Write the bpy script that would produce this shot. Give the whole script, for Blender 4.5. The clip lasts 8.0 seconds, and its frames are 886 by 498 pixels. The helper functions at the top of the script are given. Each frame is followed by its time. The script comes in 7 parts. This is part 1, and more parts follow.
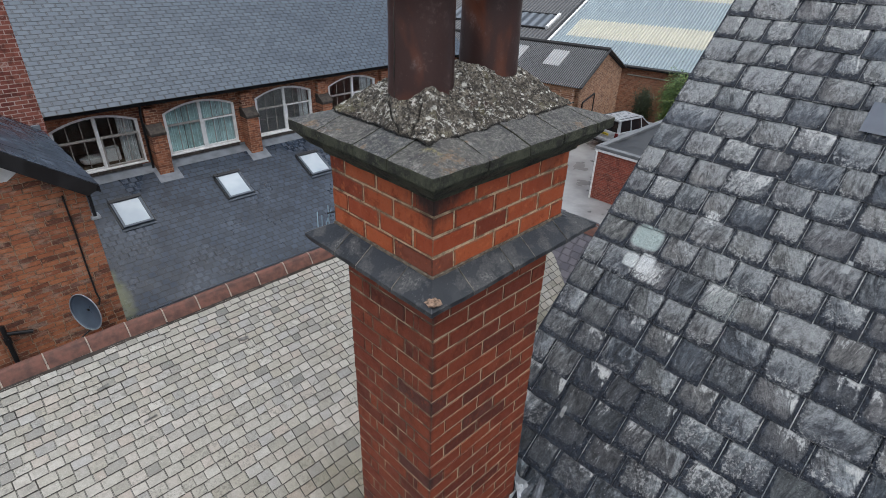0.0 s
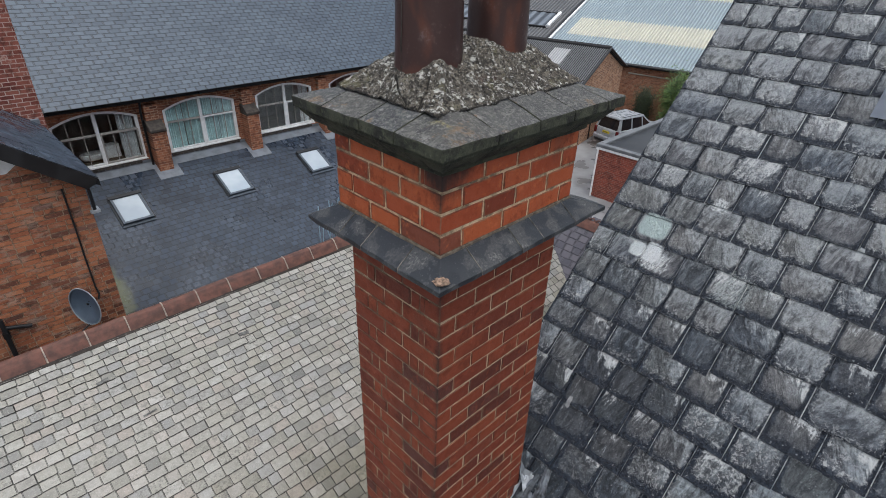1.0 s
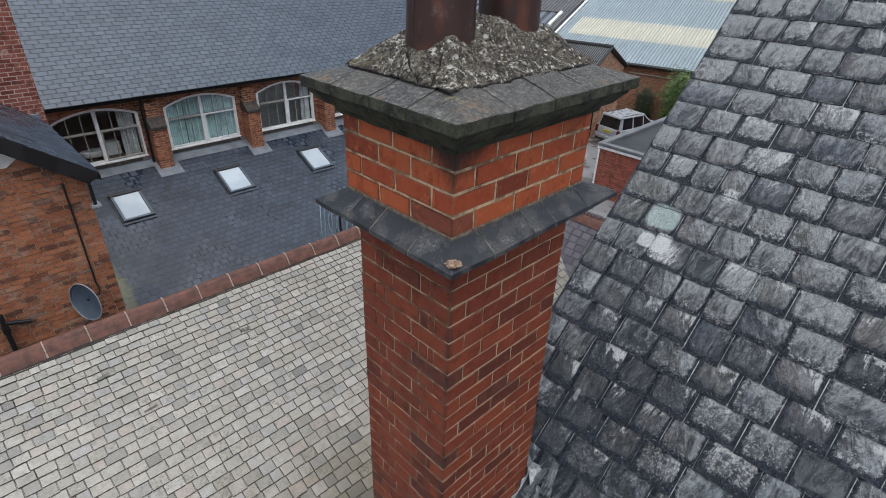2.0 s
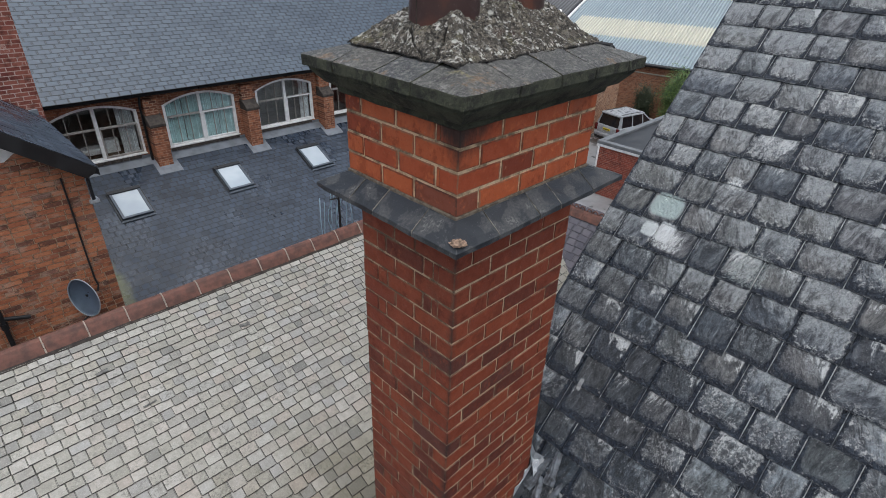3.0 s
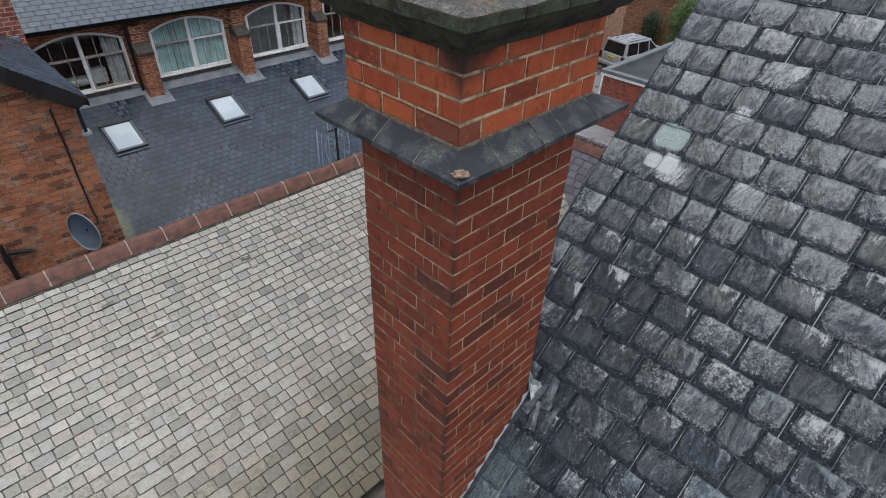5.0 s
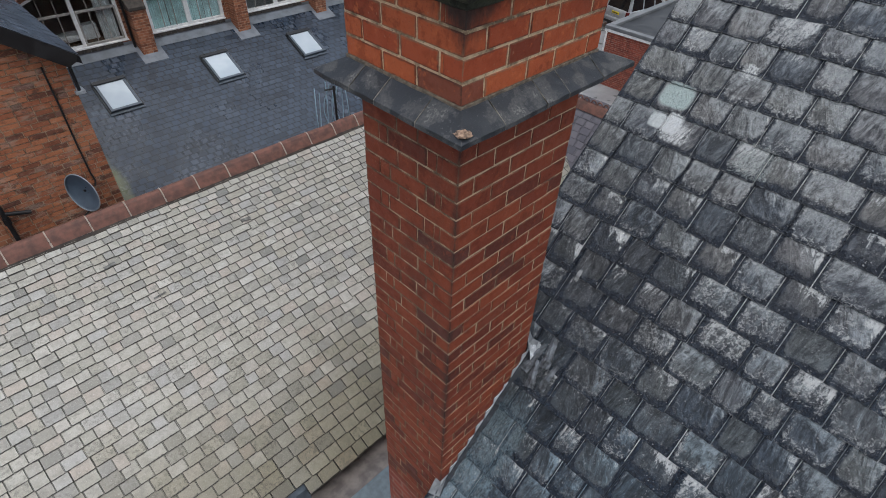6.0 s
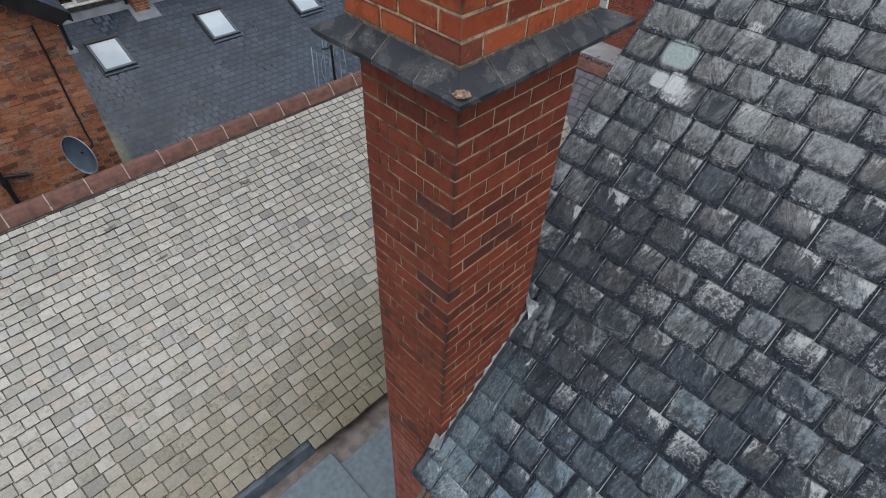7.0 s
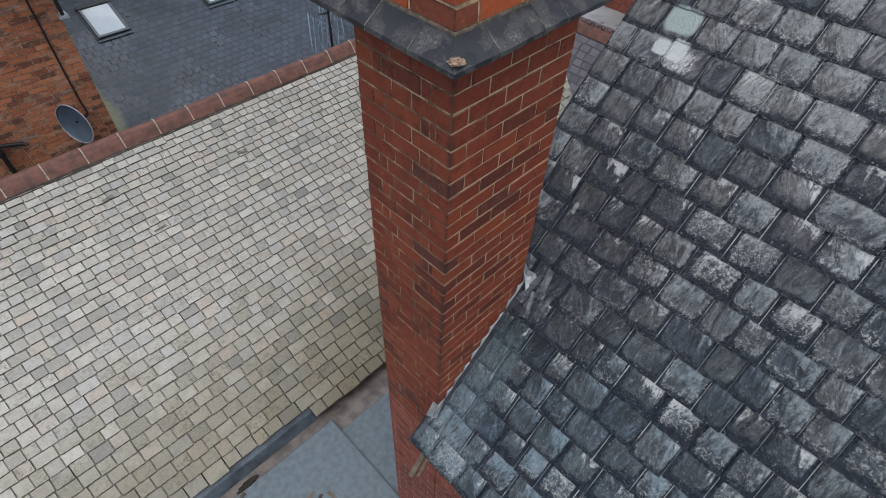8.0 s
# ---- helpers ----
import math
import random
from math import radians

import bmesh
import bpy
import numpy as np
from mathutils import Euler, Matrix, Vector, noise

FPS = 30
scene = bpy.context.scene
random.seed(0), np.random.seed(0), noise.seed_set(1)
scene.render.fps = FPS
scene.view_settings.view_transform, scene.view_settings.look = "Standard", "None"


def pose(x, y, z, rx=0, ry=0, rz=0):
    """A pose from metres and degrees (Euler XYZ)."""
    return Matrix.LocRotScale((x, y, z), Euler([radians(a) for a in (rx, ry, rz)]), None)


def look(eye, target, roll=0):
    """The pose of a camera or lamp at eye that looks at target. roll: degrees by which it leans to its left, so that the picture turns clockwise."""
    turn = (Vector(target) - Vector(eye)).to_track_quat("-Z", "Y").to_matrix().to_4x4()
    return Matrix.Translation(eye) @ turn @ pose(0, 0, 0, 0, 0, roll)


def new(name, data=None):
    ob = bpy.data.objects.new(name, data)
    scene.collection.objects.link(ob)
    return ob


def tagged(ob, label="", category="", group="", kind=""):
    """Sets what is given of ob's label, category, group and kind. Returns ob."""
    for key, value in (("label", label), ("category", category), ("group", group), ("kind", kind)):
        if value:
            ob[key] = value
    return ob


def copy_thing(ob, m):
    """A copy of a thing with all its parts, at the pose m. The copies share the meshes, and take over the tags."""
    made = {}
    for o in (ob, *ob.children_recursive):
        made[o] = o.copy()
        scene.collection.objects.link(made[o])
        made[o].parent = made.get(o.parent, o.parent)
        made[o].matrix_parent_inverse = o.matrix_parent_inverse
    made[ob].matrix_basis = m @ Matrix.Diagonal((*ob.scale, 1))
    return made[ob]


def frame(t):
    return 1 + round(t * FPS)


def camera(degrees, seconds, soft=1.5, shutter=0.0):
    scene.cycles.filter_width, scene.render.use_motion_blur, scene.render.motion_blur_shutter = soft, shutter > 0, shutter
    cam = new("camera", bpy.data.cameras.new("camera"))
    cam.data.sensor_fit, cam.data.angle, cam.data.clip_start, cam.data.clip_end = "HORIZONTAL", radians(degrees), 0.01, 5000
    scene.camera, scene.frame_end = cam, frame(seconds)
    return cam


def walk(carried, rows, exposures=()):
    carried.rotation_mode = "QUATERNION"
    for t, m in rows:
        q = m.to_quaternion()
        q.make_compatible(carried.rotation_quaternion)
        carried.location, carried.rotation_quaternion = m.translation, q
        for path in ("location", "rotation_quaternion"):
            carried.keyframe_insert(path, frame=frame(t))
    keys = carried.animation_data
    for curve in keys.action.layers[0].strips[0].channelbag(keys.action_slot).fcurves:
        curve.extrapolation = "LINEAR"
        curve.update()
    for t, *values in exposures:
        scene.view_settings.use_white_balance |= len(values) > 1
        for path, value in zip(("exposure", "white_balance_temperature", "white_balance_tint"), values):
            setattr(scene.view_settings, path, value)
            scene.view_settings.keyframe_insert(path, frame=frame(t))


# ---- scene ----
cam = camera(78.9, 8.0, soft=0.3)
PATH = [
    (0, (-1.246, -1.289, 1.067), (-0.011, -0.065, 0.079), 1.8),
    (0.5, (-1.25, -1.28, 1.02), (-0.015, -0.057, 0.031), 1.8),
    (1, (-1.262, -1.265, 0.968), (-0.027, -0.042, -0.021), 1.9),
    (1.5, (-1.275, -1.243, 0.927), (-0.04, -0.019, -0.062), 2.0),
    (3, (-1.302, -1.221, 0.8), (-0.065, -0.001, -0.189), 2.0),
    (3.5, (-1.306, -1.236, 0.783), (-0.079, -0.029, -0.236), 2.1),
    (4, (-1.304, -1.243, 0.781), (-0.102, -0.066, -0.301), 2.1),
    (5.5, (-1.311, -1.199, 0.788), (-0.188, -0.113, -0.461), 2.2),
    (6, (-1.314, -1.203, 0.786), (-0.223, -0.153, -0.52), 2.3),
    (6.5, (-1.321, -1.215, 0.793), (-0.26, -0.196, -0.562), 2.3),
    (7, (-1.327, -1.222, 0.796), (-0.299, -0.24, -0.611), 2.4),
    (7.5, (-1.323, -1.224, 0.799), (-0.325, -0.273, -0.651), 2.5),
    (8, (-1.303, -1.23, 0.792), (-0.332, -0.305, -0.691), 2.5),
]
walk(cam, [(t, look(eye, target, roll)) for t, eye, target, roll in PATH], ((0.0, 0.24), (3.0, 0.22), (5.5, 0.19), (6.5, 0.16), (8.0, 0.17)))

# ---------------------------------------------------------------- light
world = bpy.data.worlds.new("overcast_sky")
scene.world = world
world.use_nodes = True
wn = world.node_tree
sky = wn.nodes.new("ShaderNodeTexSky")
sky.sky_type, sky.sun_disc = "NISHITA", False
sky.sun_elevation, sky.sun_rotation = radians(76), radians(215)
sky.air_density, sky.dust_density, sky.ozone_density = 1.0, 4.0, 1.0
cloud = wn.nodes.new("ShaderNodeHueSaturation")
cloud.inputs["Saturation"].default_value = 0.6
wn.links.new(sky.outputs[0], cloud.inputs["Color"])
wn.links.new(cloud.outputs[0], wn.nodes["Background"].inputs[0])
wn.nodes["Background"].inputs[1].default_value = 0.15
sun = new("sun", bpy.data.lights.new("sun", "SUN"))
sun.data.energy, sun.data.angle, sun.data.color = 1.5, radians(85), (0.88, 0.95, 1.0)
sun.matrix_world = look((0, 0, 60), (8.0, 12.0, 0))


# ---------------------------------------------------------------- helpers
def mesh_of(name, verts, faces, uvs=None, smooth=False):
    me = bpy.data.meshes.new(name)
    me.from_pydata([tuple(v) for v in verts], [], faces)
    if uvs is not None:
        lay = me.uv_layers.new(name="uv")
        flat = np.array([uvs[i] for f in faces for i in f], dtype=np.float32).ravel()
        lay.data.foreach_set("uv", flat)
    if smooth:
        me.polygons.foreach_set("use_smooth", [True] * len(me.polygons))
    me.update()
    return me


def part(name, data, material, parent=None, label="", m=None):
    """Links a bmesh or a mesh as one object under a thing or a part."""
    if isinstance(data, bmesh.types.BMesh):
        me = bpy.data.meshes.new(name)
        bmesh.ops.recalc_face_normals(data, faces=data.faces[:])
        data.to_mesh(me)
        data.free()
    else:
        me = data
    if material is not None and len(me.materials) == 0:
        me.materials.append(material)
    ob = new(name, me)
    ob.parent = parent
    if m is not None:
        ob.matrix_basis = m
    if label:
        tagged(ob, label)
    return ob


def thing(name, label, category, at=(0, 0, 0), group="", kind=""):
    ob = new(name)
    ob.empty_display_size = 0.1
    ob.matrix_basis = Matrix.Translation(at)
    return tagged(ob, label, category, group, kind)


def box(bm, x0, y0, z0, x1, y1, z1, bevel=0.0, m=None):
    r = bmesh.ops.create_cube(bm, size=1.0)
    vs = r["verts"]
    for v in vs:
        v.co = Vector(((x0 + x1) / 2 + v.co.x * (x1 - x0), (y0 + y1) / 2 + v.co.y * (y1 - y0), (z0 + z1) / 2 + v.co.z * (z1 - z0)))
    if m is not None:
        for v in vs:
            v.co = m @ v.co
    if bevel:
        es = list({e for v in vs for e in v.link_edges})
        bmesh.ops.bevel(bm, geom=es, offset=bevel, segments=1, affect="EDGES", profile=0.5)
    return bm


def boxed(*a, **k):
    return box(bmesh.new(), *a, **k)


def prism(bm, outline, vec):
    """A closed outline pushed along vec."""
    a = [bm.verts.new(p) for p in outline]
    b = [bm.verts.new(Vector(p) + Vector(vec)) for p in outline]
    bm.faces.new(a)
    bm.faces.new(b[::-1])
    n = len(a)
    for i in range(n):
        bm.faces.new((a[i], b[i], b[(i + 1) % n], a[(i + 1) % n]))
    return bm


def rod(bm, p, q, r, seg=10, r2=None):
    p, q = Vector(p), Vector(q)
    d = q - p
    t = d.to_track_quat("Z", "Y").to_matrix().to_4x4()
    bmesh.ops.create_cone(bm, cap_ends=True, segments=seg, radius1=r, radius2=r if r2 is None else r2, depth=d.length,
                          matrix=Matrix.Translation((p + q) / 2) @ t)
    return bm


def chamfer_box_mesh(name, size=(0.225, 0.105, 0.078), c=0.0028):
    """A unit box (-.5 to .5) with worn edges, chamfered as for a brick of that size."""
    bm = bmesh.new()
    bmesh.ops.create_cube(bm, size=1.0)
    for v in bm.verts:
        v.co = Vector(a * b for a, b in zip(v.co, size))
    bmesh.ops.bevel(bm, geom=bm.edges[:], offset=c, segments=1, affect="EDGES", profile=0.5)
    for v in bm.verts:
        v.co = Vector(a / b for a, b in zip(v.co, size))
    me = bpy.data.meshes.new(name)
    bm.to_mesh(me)
    bm.free()
    return me


# ---------------------------------------------------------------- materials
class Mat:
    """A short way to wire node materials."""

    def __init__(self, name, rough=0.6, metal=0.0, spec=0.5):
        self.m = bpy.data.materials.new(name)
        self.m.use_nodes = True
        self.t = self.m.node_tree
        self.b = self.t.nodes["Principled BSDF"]
        self.b.inputs["Roughness"].default_value = rough
        self.b.inputs["Metallic"].default_value = metal
        self.b.inputs["Specular IOR Level"].default_value = spec
        self.geo = self.t.nodes.new("ShaderNodeNewGeometry")
        self.info = self.t.nodes.new("ShaderNodeObjectInfo")

    def put(self, value, socket):
        if hasattr(value, "links"):
            self.t.links.new(value, socket)
        elif isinstance(value, (tuple, list)) and len(value) == 3 and socket.type == "RGBA":
            socket.default_value = (*value, 1)
        else:
            socket.default_value = value

    def pos(self, scale=(1, 1, 1), turn=(0, 0, 0)):
        n = self.t.nodes.new("ShaderNodeMapping")
        n.inputs["Scale"].default_value, n.inputs["Rotation"].default_value = scale, turn
        self.t.links.new(self.geo.outputs["Position"], n.inputs[0])
        return n.outputs[0]

    def shift(self, vec, by, amount=37.0):
        n = self.t.nodes.new("ShaderNodeVectorMath")
        n.operation = "ADD"
        k = self.math("MULTIPLY", by, amount)
        self.t.links.new(vec, n.inputs[0])
        self.t.links.new(k, n.inputs[1])
        return n.outputs[0]

    def noise(self, scale, vec=None, detail=4.0, rough=0.55, distort=0.0):
        n = self.t.nodes.new("ShaderNodeTexNoise")
        n.inputs["Scale"].default_value, n.inputs["Detail"].default_value = scale, detail
        n.inputs["Roughness"].default_value, n.inputs["Distortion"].default_value = rough, distort
        self.t.links.new(self.geo.outputs["Position"] if vec is None else vec, n.inputs["Vector"])
        return n.outputs[0]

    def voronoi(self, scale, vec=None, feature="F1"):
        n = self.t.nodes.new("ShaderNodeTexVoronoi")
        n.feature = feature
        n.inputs["Scale"].default_value = scale
        self.t.links.new(self.geo.outputs["Position"] if vec is None else vec, n.inputs["Vector"])
        return n.outputs["Distance"]

    def math(self, op, a, b=0.0):
        n = self.t.nodes.new("ShaderNodeMath")
        n.operation = op
        self.put(a, n.inputs[0])
        self.put(b, n.inputs[1])
        return n.outputs[0]

    def ramp(self, fac, lo, hi, a=0.0, b=1.0):
        n = self.t.nodes.new("ShaderNodeMapRange")
        n.interpolation_type = "SMOOTHSTEP"
        for k, v in (("From Min", lo), ("From Max", hi), ("To Min", a), ("To Max", b)):
            n.inputs[k].default_value = v
        self.put(fac, n.inputs[0])
        return n.outputs[0]

    def mix(self, fac, a, b, mode="MIX"):
        n = self.t.nodes.new("ShaderNodeMix")
        n.data_type, n.blend_type = "RGBA", mode
        self.put(fac, n.inputs[0])
        self.put(a, n.inputs[6])
        self.put(b, n.inputs[7])
        return n.outputs[2]

    def colours(self, fac, *stops):
        n = self.t.nodes.new("ShaderNodeValToRGB")
        e = n.color_ramp.elements
        while len(e) < len(stops):
            e.new(0.5)
        for i, (p, c) in enumerate(stops):
            e[i].position, e[i].color = p, (*c, 1)
        self.put(fac, n.inputs[0])
        return n.outputs[0]

    def rand(self):
        """A number for each piece, whether an object of its own or an island of a joined mesh."""
        return self.math("FRACT", self.math("ADD", self.info.outputs["Random"], self.geo.outputs["Random Per Island"]))

    def uv(self):
        n = self.t.nodes.new("ShaderNodeUVMap")
        n.uv_map = "uv"
        return n.outputs[0]

    def split(self, vec):
        n = self.t.nodes.new("ShaderNodeSeparateXYZ")
        self.t.links.new(vec, n.inputs[0])
        return n.outputs

    def bump(self, height, strength=0.5, dist=0.01):
        n = self.t.nodes.new("ShaderNodeBump")
        n.inputs["Strength"].default_value, n.inputs["Distance"].default_value = strength, dist
        self.put(height, n.inputs["Height"])
        self.t.links.new(n.outputs[0], self.b.inputs["Normal"])

    def out(self, colour=None, rough=None):
        if colour is not None:
            self.put(colour, self.b.inputs["Base Color"])
        if rough is not None:
            self.put(rough, self.b.inputs["Roughness"])
        return self.m


def plain(name, colour, rough=0.5, metal=0.0, vary=0.15, scale=6.0, bump=0.15):
    """A single-colour stuff with blotches, grain and slight relief."""
    k = Mat(name, rough, metal)
    n = k.noise(scale)
    g = k.noise(scale * 14, detail=2.0)
    dark = tuple(c * (1 - vary) for c in colour)
    lite = tuple(min(1, c * (1 + vary)) for c in colour)
    c = k.mix(k.ramp(n, 0.3, 0.7), dark, lite)
    c = k.mix(k.math("MULTIPLY", g, 0.25), c, tuple(x * 0.6 for x in colour))
    if bump:
        k.bump(g, bump, 0.004)
    return k.out(c, k.ramp(n, 0.3, 0.7, max(0.05, rough - 0.08), min(1, rough + 0.08)))


def brick_clay(name, dark, mid, light, grey=0.12, soot_corner=False, arris=None, lime=0.0, even=1.0, margin=0.65):
    """Red clay: a tone for each brick, a few burnt purple ones, fire marks, sand specks and soot."""
    k = Mat(name, 0.72)
    r = k.rand()
    r2 = k.math("FRACT", k.math("MULTIPLY", r, 9.7))
    p = k.shift(k.pos(), r, 19.0)
    burnt = (mid[0] * 0.62, mid[1] * 0.95, mid[2] * 1.5)
    base = k.colours(r, (0.0, dark), (grey, dark), (grey + 0.10, mid), (0.55, light), (0.75, mid), (0.95, light), (0.98, burnt), (1.0, burnt))
    n = k.noise(13.0, p, 6.0, 0.66)
    g = k.noise(85.0, None, 5.0, 0.8)
    c = k.mix(k.math("MULTIPLY", k.ramp(n, 0.50, 0.64), k.ramp(r2, 0.3, 1.0, 0.08, 0.6 * even)), base, tuple(x * 0.42 for x in mid))
    c = k.mix(k.ramp(k.noise(19.0, k.shift(k.pos((1, 1, 1), (2, 1, 1)), r, 7.0), 5.0, 0.7), 0.54, 0.66, 0.0, 0.55 * even), c, tuple(min(1, x * f) for x, f in zip(light, (1.25, 1.45, 1.5))))
    fleck = k.ramp(k.noise(40.0, p, 4.0, 0.7), 0.63, 0.72)
    c = k.mix(k.math("MULTIPLY", fleck, 0.45 * even), c, (0.42, 0.22, 0.13))
    soot = k.ramp(k.noise(2.2, k.pos((1, 1, 0.55)), 5.0, 0.65), 0.55, 0.76, 0.0, 0.42)
    c = k.mix(soot, c, (0.035, 0.020, 0.016))
    # grimy, mortar-smeared margins of each brick
    tc = k.t.nodes.new("ShaderNodeTexCoord")
    o = k.split(tc.outputs["Object"])
    ex, ey, ez = (k.math("MULTIPLY", k.math("SUBTRACT", 0.5, k.math("ABSOLUTE", o[i])), f) for i, f in ((0, 0.20), (1, 0.16), (2, 0.08)))
    rim = k.math("MAXIMUM", k.math("MINIMUM", ex, ey), k.math("MINIMUM", k.math("MAXIMUM", ex, ey), ez))
    rim = k.math("ADD", rim, k.math("MULTIPLY", k.math("SUBTRACT", k.noise(45.0, p, 5.0, 0.7), 0.5), 0.022))
    where = k.noise(6.0, k.pos((1, 1, 1), (1, 2, 0)), 4.0, 0.6)
    c = k.mix(k.math("MULTIPLY", k.ramp(rim, 0.001, 0.009, 1.0, 0.0), margin), c, k.mix(k.ramp(where, 0.42, 0.56), (0.030, 0.021, 0.014), (0.23, 0.145, 0.085)))
    q = k.split(k.pos())
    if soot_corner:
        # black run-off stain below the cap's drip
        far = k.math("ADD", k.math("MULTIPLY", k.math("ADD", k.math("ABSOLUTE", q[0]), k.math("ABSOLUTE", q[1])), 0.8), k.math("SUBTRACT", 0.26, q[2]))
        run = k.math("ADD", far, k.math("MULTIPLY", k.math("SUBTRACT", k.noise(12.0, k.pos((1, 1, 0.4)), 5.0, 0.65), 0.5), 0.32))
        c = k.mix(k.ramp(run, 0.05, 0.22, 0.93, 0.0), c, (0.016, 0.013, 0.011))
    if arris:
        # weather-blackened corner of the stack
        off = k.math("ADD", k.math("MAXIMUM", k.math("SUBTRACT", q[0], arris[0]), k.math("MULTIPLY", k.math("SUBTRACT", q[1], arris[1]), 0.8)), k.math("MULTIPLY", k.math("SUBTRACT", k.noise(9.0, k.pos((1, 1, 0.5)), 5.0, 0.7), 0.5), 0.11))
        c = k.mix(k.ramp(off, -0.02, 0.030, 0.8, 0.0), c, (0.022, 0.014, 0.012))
    if lime:
        # smears of lime and spalled pale faces
        c = k.mix(k.ramp(k.noise(3.2, k.pos((1, 1, 2.2), (1, 0, 2)), 6.0, 0.75), 0.50, 0.64, 0.0, lime), c, (0.40, 0.31, 0.245))
        c = k.mix(k.ramp(k.noise(4.1, k.pos((1, 1, 1.8), (0, 0, 2)), 6.0, 0.75), 0.54, 0.66, 0.0, 0.8), c, (0.060, 0.030, 0.021))
    c = k.mix(k.ramp(g, 0.54, 0.68, 0.0, 0.45), c, (0.040, 0.014, 0.010))
    k.bump(k.math("ADD", n, k.math("MULTIPLY", g, 0.5)), 0.55, 0.006)
    return k.out(c, k.ramp(n, 0.35, 0.7, 0.62, 0.85))


def mortar_mat(name, colour, patchy=0.50, gable=0.0):
    """Buff pointing, sooty in patches, crumbled and mossy here and there; gable: how much darker the joints are on the
    side away from the ridge.
    """
    k = Mat(name, 0.92)
    n = k.noise(9.0, None, 6.0, 0.65)
    if gable:
        n = k.math("ADD", n, k.ramp(k.split(k.pos())[0], 0.0415, 0.05, -gable, 0.0))
    g = k.noise(160.0, None, 2.0)
    c = k.mix(k.ramp(n, patchy - 0.14, patchy + 0.06), tuple(x * 0.22 for x in colour), colour)
    c = k.mix(k.ramp(k.noise(70.0, None, 4.0, 0.7), 0.55, 0.65, 0.0, 0.6), c, (0.06, 0.05, 0.035))
    c = k.mix(k.math("MULTIPLY", g, 0.3), c, tuple(x * 0.35 for x in colour))
    k.bump(g, 0.7, 0.006)
    return k.out(c)


def far_brick(name, turn, dark, mid, light, mortar, course=0.085, length=0.235):
    """Brickwork for walls too far off for single bricks; turn lays the pattern's plane on the wall."""
    k = Mat(name, 0.85)
    v = k.pos((1, 1, 1), turn)
    n = k.t.nodes.new("ShaderNodeTexBrick")
    k.t.links.new(v, n.inputs["Vector"])
    n.inputs["Scale"].default_value = 1.0
    n.inputs["Brick Width"].default_value, n.inputs["Row Height"].default_value = length, course
    n.inputs["Mortar Size"].default_value, n.inputs["Bias"].default_value = 0.008, -0.1
    k.put(dark, n.inputs["Color1"])
    k.put(light, n.inputs["Color2"])
    k.put(mortar, n.inputs["Mortar"])
    b = k.noise(1.3, None, 6.0, 0.65)
    c = k.mix(k.ramp(b, 0.3, 0.7, 0.0, 0.6), n.outputs[0], mid)
    c = k.mix(k.ramp(k.noise(6.0, None, 6.0, 0.75), 0.48, 0.66, 0.0, 0.75), c, tuple(x * 0.28 for x in mid))
    c = k.mix(k.ramp(k.noise(4.0, k.pos((1, 1, 1), (1, 2, 0)), 6.0, 0.8), 0.58, 0.68, 0.0, 0.55), c, tuple(x * 1.15 for x in mortar))
    k.bump(k.math("SUBTRACT", 1.0, n.outputs[1]), 0.5, 0.01)
    return k.out(c)


